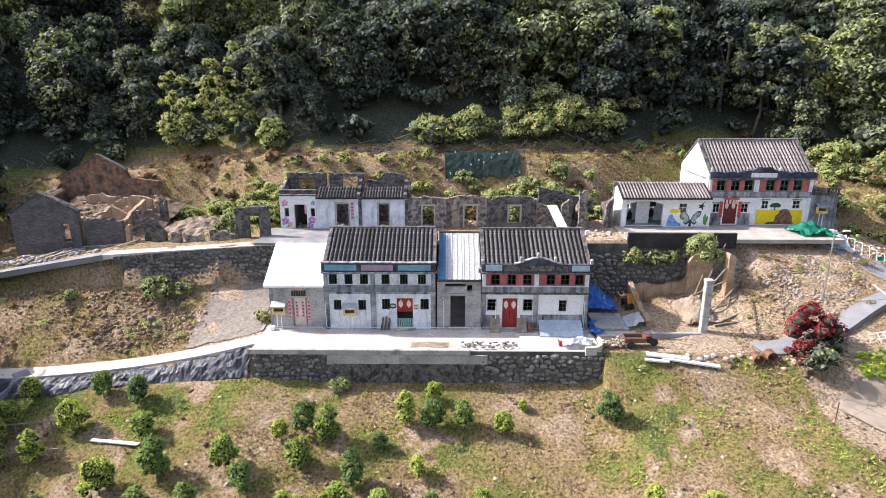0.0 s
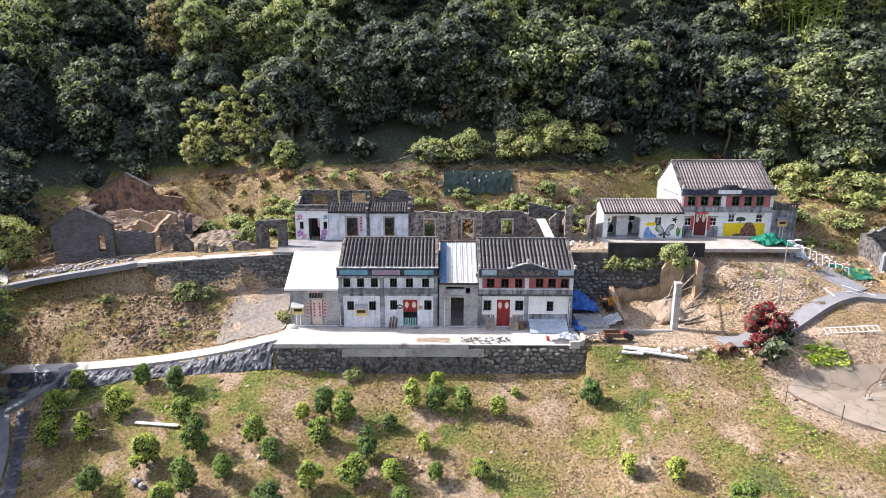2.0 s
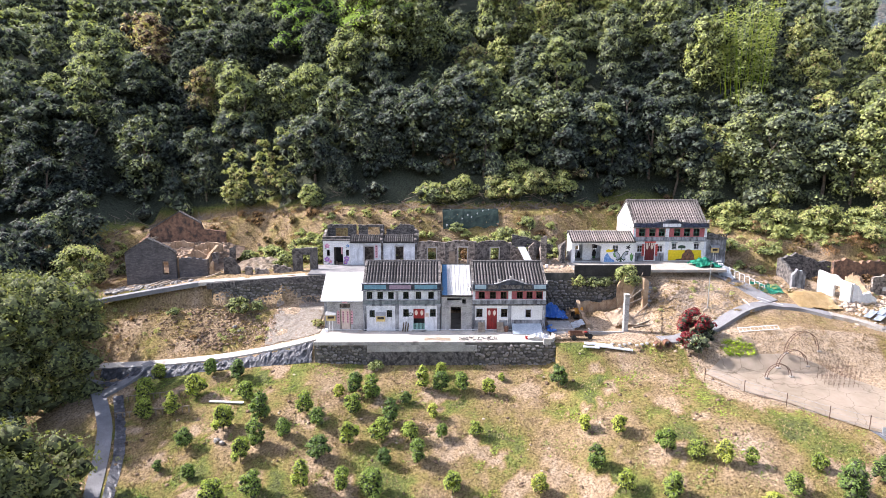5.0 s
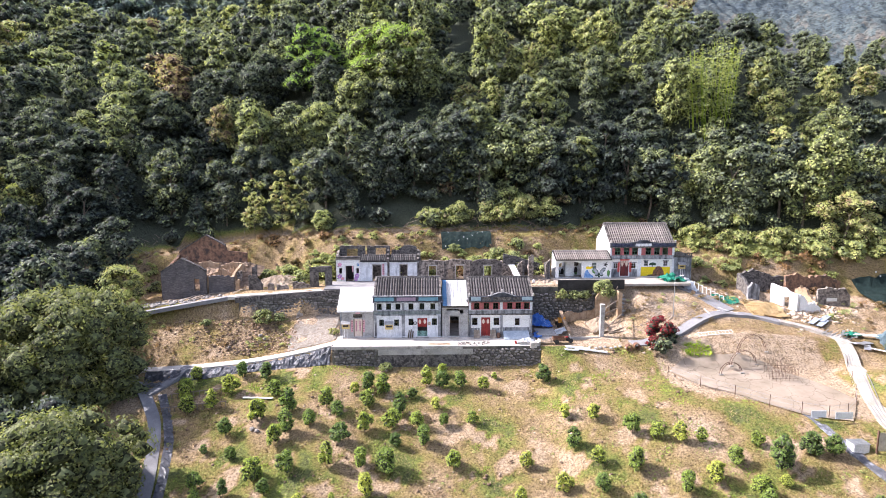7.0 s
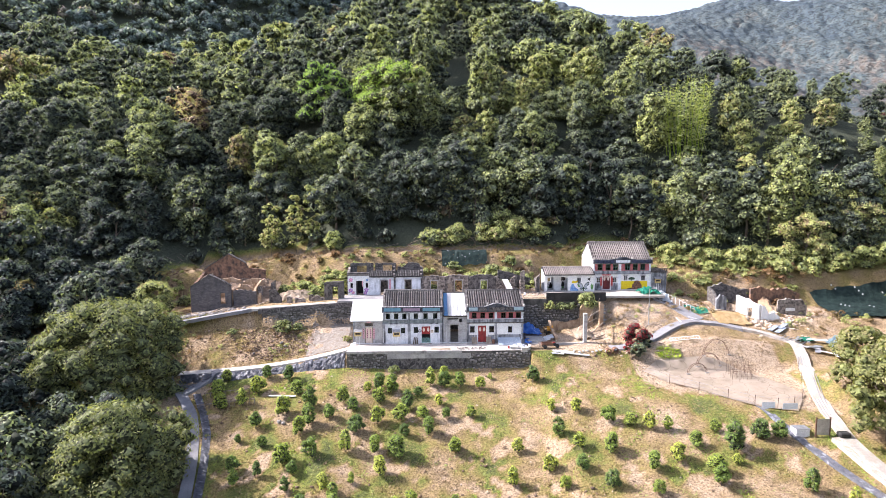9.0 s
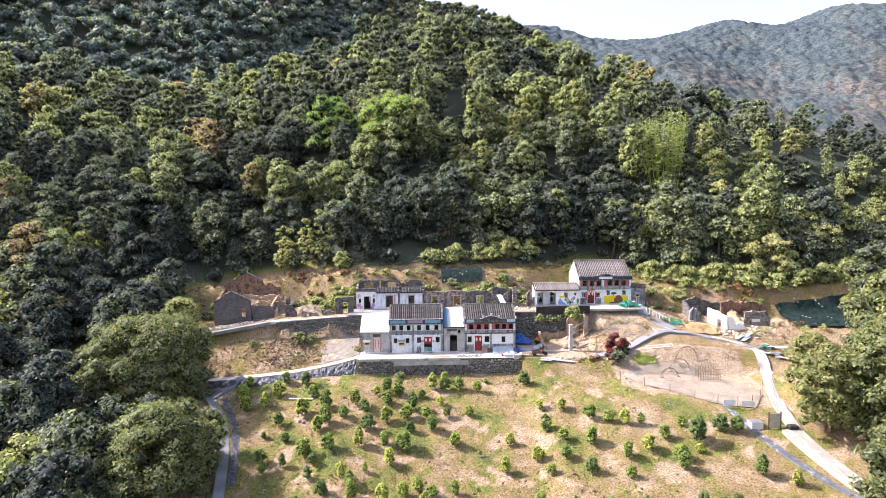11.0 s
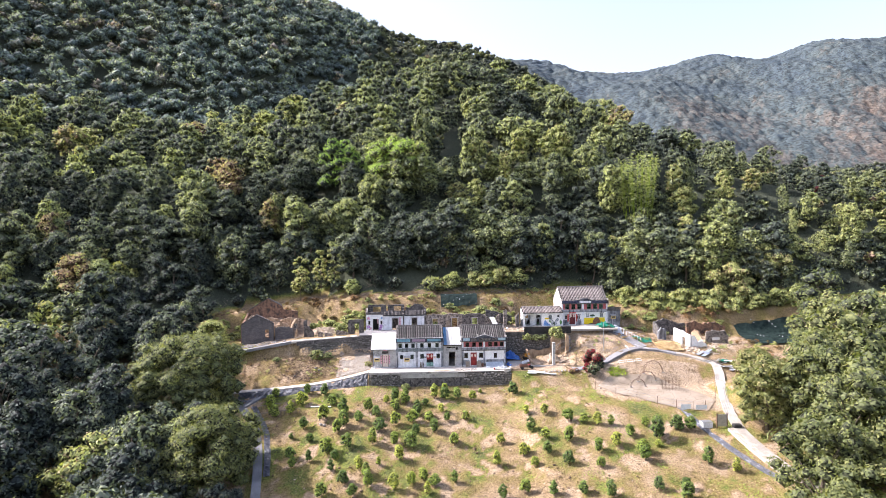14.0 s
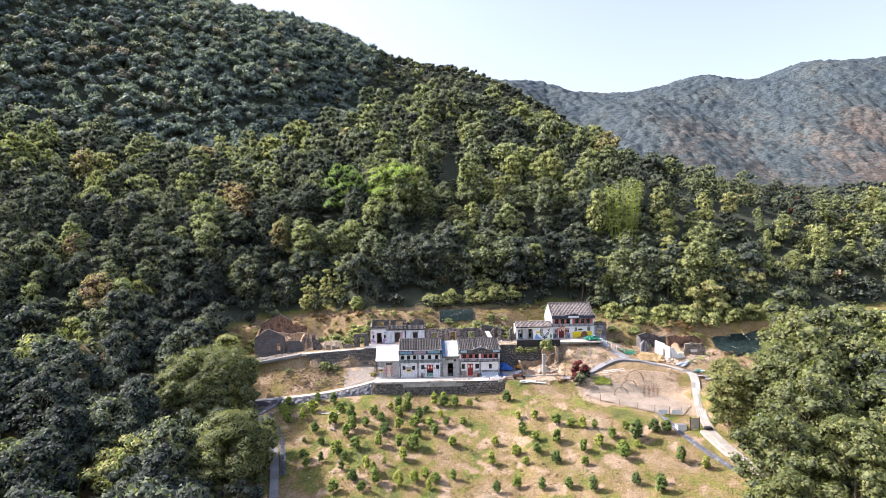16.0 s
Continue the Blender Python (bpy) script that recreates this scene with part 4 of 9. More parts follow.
mx, my = np.meshgrid(np.arange(20, 850, 2.6), np.arange(430, 940, 2.6))
mz = ground_height(mx, my) - 3.0 + smooth(440, 520, my) * (8.0 + 0.7 * canopy(mx, my, 8.5, 3) + 0.35 * canopy(mx, my, 4.0, 4))
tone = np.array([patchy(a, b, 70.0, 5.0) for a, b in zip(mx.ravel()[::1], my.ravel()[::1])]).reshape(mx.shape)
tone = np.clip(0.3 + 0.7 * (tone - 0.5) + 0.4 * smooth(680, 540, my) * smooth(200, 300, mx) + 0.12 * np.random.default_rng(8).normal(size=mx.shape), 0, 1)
mn = mx.shape[1]
mij = (np.arange(mx.shape[0] - 1)[:, None] * mn + np.arange(mn - 1)[None, :]).ravel()
tagged(new("mountain_wood", arrays_mesh("mountain_wood", np.stack([mx.ravel(), my.ravel(), mz.ravel()], 1), np.stack([mij, mij + 1, mij + mn + 1, mij + mn], 1), COREFAR, tone.ravel(), True)), "forest covering the far mountain, blue-green with painted haze", "woods", kind="stuff")

thicket = scatter(hill_rng, -150, 130, 50, 108, 3.4, lambda x, y: 7.4 < y - bank_line(x) < 30 and in_sight(x, y)) + scatter(hill_rng, -110, -38, -6, 58, 4.2, lambda x, y: x < ramp(y, (-6, -24.5), (14, -25), (27, -27.5), (36, -33), (43, -39), (58, -46)))
wood_mesh("forest_thicket", FAR_SHAPES, [(x, y, ground_at(x, y) - 0.2, hill_rng.uniform(0.3, 0.55), tint_at(x, y, hill_rng)) for x, y in thicket], LEAF, "dense low shrubs covering the forest floor", hill_rng)

# woods beside and below the orchard
valley = scatter(hill_rng, -120, -22, -16, 56, 6.0, lambda x, y: x < ramp(y, (-16, -26), (6, -28), (12, -29), (16, -36), (22, -33), (27, -33), (30, -46), (40, -47), (46, -47), (56, -47)))
# Lowered tints put the shadow that valley trees cast on each other into colour.
for k, (x, y) in enumerate(valley):
    if y > 0 and x > -66:
        forest_tree(x, y, hill_rng.uniform(0.85, 1.35) * (0.75 if x > -36 else 1), min(max(tint_at(x, y, hill_rng) - 0.22, 0.02), 0.5), int(hill_rng.integers(len(SHAPES))), hill_rng, 0.2)
for x, y, s in ((-28.9, 23.0, 0.5), (-28.0, 20.4, 0.5), (-31.6, 23.2, 0.65), (-27.6, 10.6, 0.7), (-26.6, 5.5, 0.8), (-34.5, 24.0, 0.95), (-35.0, 19.5, 0.95), (-33.0, 12.0, 0.9), (-40.5, 43.4, 0.55), (-43.0, 41.0, 0.7), (-44.5, 46.0, 0.7), (-48.0, 55.0, 0.9), (-50.0, 59.0, 1.0), (-47.0, 63.0, 1.0)):
    forest_tree(x, y, s, min(max(tint_at(x, y, hill_rng) - 0.14, 0.03), 0.5), int(hill_rng.integers(len(SHAPES))), hill_rng, -0.2)
rest = [(x, y) for x, y in valley if not (y > 0 and x > -66)]
# Tint lowered here as well, as painted valley shadow.
wood_mesh("valley_wood", LIGHT_SHAPES, [(x, y, ground_at(x, y) + 1.5, hill_rng.uniform(1.0, 1.4), max(tint_at(x, y, hill_rng) - 0.17, 0.02)) for x, y in rest], LEAF, "evergreen wood in the valley bottom, tinted dark as shadow", hill_rng)
east = scatter(hill_rng, 40, 120, -20, 46, 6.4, lambda x, y: x > ramp(y, (-20, 46), (0, 52), (12, 54), (20, 56), (28, 60), (36, 64), (46, 74)))
for x, y in east:
    if x < 80:
        forest_tree(x, y, hill_rng.uniform(1.2, 1.6), min(max(0.5 + 0.16 * hill_rng.normal(), 0.1), 0.8), int(hill_rng.integers(len(SHAPES))), hill_rng, -0.3, "olive and grey-brown bushy tree beside the lane", OLIVE)
wood_mesh("east_wood", LIGHT_SHAPES, [(x, y, ground_at(x, y) + 1.5, hill_rng.uniform(0.9, 1.2), tint_at(x, y, hill_rng)) for x, y in east if x >= 80], LEAF, "grey-green evergreen wood beyond the lane", hill_rng)

forest_tree(-45.5, 16.0, 1.1, 0.7, 2, hill_rng, 0.3, "bright yellow-green tree among the dark valley wood")
forest_tree(-38.0, 10.0, 0.9, 0.55, 4, hill_rng, 0.2, "fresh green tree among the dark valley wood")

# two broad old trees beside the west lane
for x, y, wide, high, lift, n in ((-39.5, 35.0, 16.5, 15.5, -0.6, 26000), (-30.0, 17.4, 13.6, 12.4, -0.5, 21000)):
    cm, co = crown_mesh("crown", plant_rng, OLIVE, wide, high, 210, n, 0.155, 0.17, tint=0.55, low=0.9, plain=True)
    tree_thing("tree", (x, y, ground_at(x, y) - 0.1), mesh_of("trunk", trunk_bm(5.0, 0.35, 3, py_rng, 0.22), BARK), cm, co, "broad spreading evergreen tree with grey-green leaves beside the lane", "tree", lift=lift)

# big bushy trees below the yard
for x, y, wide, top, tn in ((47.8, 17.8, 8.5, 7.0, 0.7), (50.5, 25.0, 8.0, 6.0, 0.72), (53.0, 14.0, 9.0, 9.5, 0.45), (49.5, 2.5, 12.0, 9.5, 0.5), (40.5, -4.5, 10.0, 7.5, 0.45), (47.0, -9.0, 11.0, 7.0, 0.55), (38.0, -11.0, 7.0, 2.0, 0.5), (55.5, 17.5, 12.0, 10.5, 0.55), (47.0, 6.5, 6.0, 2.0, 0.35)):
    high = top - ground_at(x, y) + 0.3
    cm, co = crown_mesh("crown", plant_rng, OLIVE, wide, high, 90, 6500, 0.22, 0.21, tint=tn, low=0.9, plain=True)
    tree_thing("tree", (x, y, ground_at(x, y) - 0.3), mesh_of("trunk", trunk_bm(high * 0.5, 0.3, 3, py_rng, 0.25), BARK), cm, co, "large olive-green bushy tree with greyish brown twigs beside the lane", "tree", "bushy trees below the yard", lift=0.0)

# citrus orchard
citrus_trunk = mesh_of("trunk", trunk_bm(0.9, 0.05, 2, py_rng, 0.35), BARK)
citrus_crowns = [crown_mesh("crown", plant_rng, CITRUS, w, h, 46, 1900, 0.08, 0.31, low=0.85, flat=1.0, plain=True) for w, h in ((1.6, 2.3), (1.75, 2.5), (1.4, 2.6), (1.9, 2.3), (1.5, 2.8), (1.8, 2.1), (1.5, 2.2))]
def plant_row(row):
    for x, y, s in row:
        cm, co = py_rng.choice(citrus_crowns)
        tree_thing("citrus_tree", (x, y, ground_at(x, y) - 0.05), citrus_trunk, cm, co, "small leafy citrus tree planted on the dry slope" if s > 0.85 else "sparse young citrus sapling on the dry slope", "citrus tree", "citrus trees of the orchard", py_rng.uniform(0, 6.28), s * py_rng.uniform(0.68, 1.05), 0.1)


plant_row(((-26.2, 38.0, 1.0), (-20.8, 37.6, 1.0), (-17.8, 36.6, 1.0)))
plant_row(((-26.6, 35.5, 1.0), (-25.2, 32.3, 1.0), (-22.6, 32.3, 1.0), (-16.1, 33.7, 1.0), (-7.2, 33.3, 0.7), (-5.8, 34.0, 1.0), (-4.1, 33.2, 1.0), (-0.8, 32.8, 0.6), (0.7, 34.5, 1.0), (2.5, 34.3, 1.0), (4.5, 34.3, 1.0), (7.1, 33.9, 1.0), (8.5, 35.7, 0.6), (13.9, 34.4, 1.2)))
plant_row(((-17.0, 29.6, 1.1), (-13.9, 30.5, 1.2), (-11.3, 28.2, 1.0), (-10.0, 31.1, 1.0), (-8.7, 29.8, 1.0), (-5.7, 31.5, 1.0), (-2.8, 28.5, 1.0), (-2.1, 30.2, 1.0), (-0.3, 28.4, 1.0), (1.7, 30.9, 1.0), (2.5, 28.6, 0.8), (5.5, 28.8, 0.8)))
plant_row(((-21.2, 25.7, 0.7), (-19.8, 27.9, 1.1), (-18.2, 24.6, 1.0), (-14.4, 26.0, 1.0), (-13.5, 27.4, 1.0), (-7.8, 26.2, 1.0), (-5.6, 27.9, 1.1), (-2.4, 25.8, 1.0), (0.4, 26.1, 1.1), (14.9, 27.9, 1.0), (17.6, 26.9, 1.0), (20.7, 24.4, 1.0)))
plant_row(((-17.7, 20.4, 1.0), (-15.5, 21.9, 1.1), (-14.0, 20.2, 1.0), (-12.5, 22.4, 1.0), (-5.6, 23.3, 1.1), (-4.8, 20.1, 1.0), (-3.1, 22.8, 1.1), (3.3, 23.1, 1.1), (10.2, 22.8, 0.9), (14.9, 23.9, 1.0), (16.6, 21.4, 1.0), (22.9, 23.4, 1.0), (24.7, 22.6, 1.1), (26.6, 22.3, 0.7)))
plant_row(((-19.9, 19.5, 1.0), (-14.3, 18.0, 0.7), (-10.4, 17.8, 1.1), (-9.3, 16.7, 1.0), (-7.7, 18.9, 0.6), (-1.4, 16.1, 1.1), (9.0, 18.3, 1.0), (13.1, 19.6, 1.0), (16.2, 18.4, 1.0), (23.2, 17.2, 1.0), (26.0, 17.9, 1.3), (28.6, 19.7, 1.1), (29.1, 16.2, 1.2), (31.6, 17.0, 0.7), (32.2, 18.6, 1.3)))
plant_row(((-14.9, 13.5, 1.0), (-12.3, 15.5, 1.0), (-10.8, 13.2, 1.0), (-8.9, 14.8, 1.0), (-5.4, 14.4, 1.0), (-3.1, 15.3, 1.1), (-0.9, 13.7, 1.0), (0.2, 15.1, 1.0), (2.8, 15.5, 1.0), (12.0, 12.8, 1.0), (18.6, 15.7, 1.0), (28.8, 14.5, 1.2), (36.8, 12.9, 1.3)))
plant_row(((19.1, 10.2, 1.0), (22.2, 8.7, 1.0), (28.5, 9.0, 1.0), (31.8, 8.6, 1.0), (39.7, 11.0, 0.8)))
plant_row(((31.1, 6.6, 1.0), (-26.0, 34.0, 1.1), (-21.2, 34.6, 1.1), (-20.5, 21.4, 1.0), (2.5, 36.5, 0.7), (31.5, 21.5, 1.0), (35.7, 20.1, 1.0), (37.5, 19.6, 1.0), (-8.8, 23.2, 1.0), (14.1, 16.9, 0.8), (22.6, 14.2, 0.9), (19.7, 20.1, 1.0), (9.0, 12.3, 1.0), (15.4, 10.9, 1.0)))


# ---- bushes and grass ----
def bush(x, y, wide, high, tint, words, category="bush", material=None, leaf=0.16, n=500, group="", foot=None):
    """A leafy shrub standing on the ground, or rooted at a height in a wall."""
    z = ground_at(x, y) if foot is None else foot
    ob = thing("bush", (x, y, z - 0.05), words, category, group)
    cm, co = crown_mesh("leaves", plant_rng, material or LEAF, wide, high, 34, int(n * 2.6), leaf * 0.58, 0.25, tint=tint, low=0.8, plain=True)
    a, b = new("leaf_mass", cm), new("core", co)
    a.parent, b.parent = ob, a
    stem = trunk_bm(high * 0.5, 0.05, 2, py_rng, 0.3)
    me = mesh_of("stem", stem, BARK)
    c = new("stem", me)
    c.parent = ob
    return ob


bush(-41.5, 53.0, 7.0, 6.0, 0.72, "large yellow-green creeper-covered bush beside the path", leaf=0.22, n=1400)
for x, y, w, h, tn in ((-19.5, 59.5, 3.0, 2.0, 0.7), (-15.5, 57.5, 3.4, 2.4, 0.72), (-17.0, 54.5, 2.6, 1.8, 0.62), (-13.6, 56.0, 2.6, 2.2, 0.7), (-23.5, 60.5, 2.2, 1.5, 0.6), (8.5, 59.0, 3.4, 2.0, 0.7), (11.5, 59.5, 3.6, 2.2, 0.62), (14.5, 60.5, 3.0, 1.8, 0.58), (5.0, 60.5, 2.2, 1.4, 0.6), (-38.0, 63.5, 2.8, 2.6, 0.7), (-40.0, 60.0, 2.6, 1.8, 0.5), (17.0, 58.5, 2.2, 1.4, 0.62), (9.6, 55.6, 1.5, 1.9, 0.66), (1.6, 56.0, 1.8, 1.3, 0.66), (12.5, 55.4, 1.5, 1.9, 0.66), (7.6, 58.0, 3.4, 2.8, 0.7), (10.4, 58.2, 3.6, 2.6, 0.72), (13.6, 58.4, 3.8, 3.2, 0.68), (16.2, 57.6, 2.2, 2.4, 0.66), (0.6, 58.0, 1.8, 1.3, 0.6), (4.2, 58.2, 1.8, 1.6, 0.64), (-13.4, 58.6, 3.2, 2.8, 0.7), (-16.0, 59.2, 4.2, 3.0, 0.74), (-20.6, 61.0, 3.0, 2.0, 0.68), (-26.4, 62.8, 2.4, 1.8, 0.66)):
    bush(x, y, w, h, tn, "bright green weedy bush growing behind the ruins", group="weedy bushes")
for x, y, w, h, tn in ((1.5, 66.5, 5.0, 3.2, 0.72), (6.0, 66.8, 5.5, 3.6, 0.7), (11.5, 66.5, 6.0, 4.2, 0.74), (16.5, 67.0, 6.0, 4.4, 0.76), (20.5, 67.5, 5.0, 4.0, 0.7), (-16.0, 67.5, 4.0, 4.0, 0.66), (-28.0, 70.6, 5.0, 11.5, 0.74), (-23.4, 70.8, 4.2, 12.0, 0.78), (-20.6, 71.2, 3.6, 12.5, 0.74), (43.0, 62.5, 5.0, 3.6, 0.72), (48.0, 60.0, 5.5, 3.6, 0.7), (54.0, 58.5, 6.0, 4.0, 0.72), (60.0, 58.0, 6.0, 4.0, 0.7), (66.0, 57.0, 6.0, 4.4, 0.66), (58.0, 55.4, 4.0, 2.6, 0.7), (62.5, 55.0, 4.4, 2.8, 0.66), (68.5, 55.2, 4.6, 3.0, 0.72), (72.5, 55.8, 5.0, 3.4, 0.68), (77.0, 56.6, 5.4, 3.8, 0.7)):
    bush(x, y, w, h, tn, "tall sunlit yellow-green shrubs at the forest edge", leaf=0.24, n=900, group="forest edge shrubs")
for x, y, w, h, tn in ((-20.6, 46.6, 3.4, 1.9, 0.62), (-18.6, 46.9, 2.0, 1.2, 0.6), (-28.0, 46.4, 1.5, 0.9, 0.6), (-10.9, 43.2, 1.3, 0.9, 0.95), (-4.0, 37.6, 1.6, 0.9, 0.72)):
    bush(x, y, w, h, tn, "low leafy bush growing out of the stone bank", group="bank bushes", leaf=0.13, n=420)

for x, w, h, tn in ((18.9, 1.7, 1.5, 0.84), (20.7, 1.9, 1.3, 0.66), (22.1, 1.5, 1.5, 0.62)):
    bush(x, 48.3, w, h, tn, "leafy creeper bush rooted in the top of the stone wall", group="wall bushes", leaf=0.12, n=600, foot=3.3)

# dry shrubs and weeds of the banks
shrub_rng = np.random.default_rng(31)
shrub_shapes = [crown_arrays(shrub_rng, w, h, 16, 420, 0.12, 0.34, low=0.8, plain=True) for w, h in ((1.6, 1.1), (2.2, 1.0), (1.2, 1.3), (1.8, 1.6))]
shrub_meshes = {}
shrub_stem = mesh_of("stem", trunk_bm(0.5, 0.03, 2, py_rng, 0.4), BARK)


def shrub(x, y, scale, tint):
    i, tn = int(shrub_rng.integers(4)), round(tint * 8) / 8
    if (i, tn) not in shrub_meshes:
        q, cv, cf = shrub_shapes[i]
        dry = tn > 0.86
        shrub_meshes[i, tn] = (arrays_mesh("leaf_mass", q, np.arange(len(q)).reshape(-1, 3), DRYLEAF if dry else LEAF, np.full(len(q), (tn - 0.86) * 4 if dry else tn)), arrays_mesh("core", cv, cf, DRYCORE if dry else CORE, np.full(len(cv), tn), True))
    words = "dry reddish-brown shrub on the bank" if tn > 0.86 else "low green shrub on the bank"
    ob = thing("shrub", (x, y, ground_at(x, y) - 0.1), words, "shrub", "shrubs of the banks")
    ob.scale, ob.rotation_euler = (scale,) * 3, (0, 0, shrub_rng.uniform(0, 6.28))
    a, b, c = new("leaf_mass", shrub_meshes[i, tn][0]), new("core", shrub_meshes[i, tn][1]), new("stem", shrub_stem)
    a.parent, b.parent, c.parent = ob, a, ob


def weed_mass(name, spots, words):
    """Weeds too small and many to tell apart, joined; one object for the green and one for the dry ones."""
    for dry in (False, True):
        qs, ts, at = [], [], 0
        for x, y, scale, tint in spots:
            if (tint > 0.86) == dry:
                q = shrub_shapes[int(shrub_rng.integers(4))][0].reshape(-1, 3, 3)[::2].reshape(-1, 3)
                a = shrub_rng.uniform(0, 6.283)
                rot = np.array([[math.cos(a), -math.sin(a), 0], [math.sin(a), math.cos(a), 0], [0, 0, 1]]) * scale
                qs.append(q @ rot.T + (x, y, ground_at(x, y) - 0.05))
                ts.append(np.full(len(q), (tint - 0.86) * 4 if dry else tint))
        if qs:
            q = np.concatenate(qs)
            tagged(new("dry_" + name if dry else name, arrays_mesh(name, q, np.arange(len(q)).reshape(-1, 3), DRYLEAF if dry else LEAF, np.concatenate(ts))), ("dry brown " if dry else "green ") + words, "weeds", kind="stuff")


def on_bank(x, y):
    b = y - bank_line(x)
    return -1.5 < b < (9 if x > 22 else 5.2) and patchy(x, y, 4.0, 9.0) > 0.36 and not (x > 60.5 and y < 54) and not (24 < x < 42 and y < 61) and not (2 < x < 11.5 and y > 60)


for x, y in scatter(shrub_rng, -46, 78, 50, 72, 1.8, on_bank):
    n = patchy(x, y, 6.0, 12.0) + 0.12 * shrub_rng.normal() + (0.12 if x > 36 or x < -36 else 0)
    shrub(x, y, shrub_rng.uniform(0.4, 1.1), 1.0 if n < 0.47 else 0.9 if n < 0.56 else 0.62 if n < 0.62 else 0.75)
for x0, x1, y0, y1 in ((-27.5, -12.5, 57.0, 62.0), (2.5, 17.0, 57.2, 60.0), (-40.0, -36.0, 57.0, 63.0), (41.0, 50.0, 56.5, 62.5)):
    for x, y in scatter(shrub_rng, x0, x1, y0, y1, 1.6, lambda x, y: patchy(x, y, 3.0, 19.0) > 0.36 and y > bank_line(x) - 3):
        shrub(x, y, shrub_rng.uniform(0.7, 1.4), shrub_rng.choice([0.75, 0.75, 0.62, 0.75]))
weeds = [(x, y, shrub_rng.uniform(0.25, 0.5), shrub_rng.choice([0.75, 0.62, 0.9])) for x, y in scatter(shrub_rng, 26, 36, 41.5, 48.3, 1.4, lambda x, y: patchy(x, y, 3.0, 19.0) > 0.46)]
weeds += [(x, y, shrub_rng.uniform(0.2, 0.5), shrub_rng.choice([0.75, 0.62, 0.9, 1.0])) for x, y in scatter(shrub_rng, -38, -17, 42.2, 47.0, 1.3, lambda x, y: patchy(x, y, 3.0, 29.0) > 0.44)]
weeds += [(x, y, shrub_rng.uniform(0.15, 0.32), shrub_rng.choice([0.75, 0.62, 0.9])) for x, y in scatter(shrub_rng, -26, 40, 12, 37.6, 2.2, lambda x, y: patchy(x, y, 4.0, 7.0) > 0.54 and not (x > 26 and y > 22))]
weeds += [(x, y, shrub_rng.uniform(0.3, 0.8), shrub_rng.choice([0.75, 0.62, 0.9, 1.0])) for x, y in scatter(shrub_rng, 36, 62, 44, 54, 2.0, lambda x, y: patchy(x, y, 4.0, 9.0) > 0.48 and y > 47 - 0.1 * (x - 36) and not (44 < x < 59 and y > 44.5))]
weeds += [(x, y, shrub_rng.uniform(0.25, 0.6), shrub_rng.choice([0.75, 0.9, 1.0])) for x, y in scatter(shrub_rng, -46, 60, 54, 70, 1.5, lambda x, y: -2 < y - bank_line(x) < 8 and patchy(x, y, 3.0, 39.0) > 0.5 and not (22 < x < 42 and y < 61) and not (2 < x < 11.5 and y > 60))]
weeds += [(x, y, shrub_rng.uniform(0.3, 0.9), shrub_rng.choice([0.75, 0.62, 0.9, 1.0, 0.9])) for x, y in scatter(shrub_rng, 49, 66, 37, 47.5, 1.7, lambda x, y: x > 51.5 + 0.3 * (47 - y) and patchy(x, y, 4.0, 9.0) > 0.4)]
weeds += [(x, y, shrub_rng.uniform(0.8, 1.6), shrub_rng.choice([0.75, 0.75, 0.62, 0.9, 1.0])) for x, y in scatter(shrub_rng, 42, 82, 49, 64, 1.7, lambda x, y: 1.6 < y - bank_line(x) < 10.5 and patchy(x, y, 4.0, 23.0) > 0.3 and not (x > 60.5 and y < 54) and not (44 < x < 60 and y < 54.5))]
weed_mass("low_weeds", weeds, "low weeds scattered over slopes and banks")



def dead_brush(name, count, area, keep, words):
    """Dry sticks and fallen boughs too many to count."""
    rng, bm = np.random.default_rng(91), bmesh.new()
    while count:
        x, y = rng.uniform(*area[:2]), rng.uniform(*area[2:])
        if not keep(x, y):
            continue
        count -= 1
        a, l, z = rng.uniform(0, 6.283), rng.uniform(0.6, 2.6), ground_at(x, y)
        tube(bm, (x, y, z + 0.05), (x + l * math.cos(a), y + 0.5 * l * math.sin(a), z + rng.uniform(0.15, 0.9) * l ** 0.5), 0.05, 0.02, 4)
    tagged(new(name, mesh_of(name, bm, WOOD)), words, "dead wood", kind="stuff")


dead_brush("dead_brush", 420, (-46, 30, 62, 72), lambda x, y: 5.6 < y - bank_line(x) < 10.5 and patchy(x, y, 4.0, 33.0) > 0.42, "dry fallen branches along the forest edge")
spot_rng = np.random.default_rng(77)


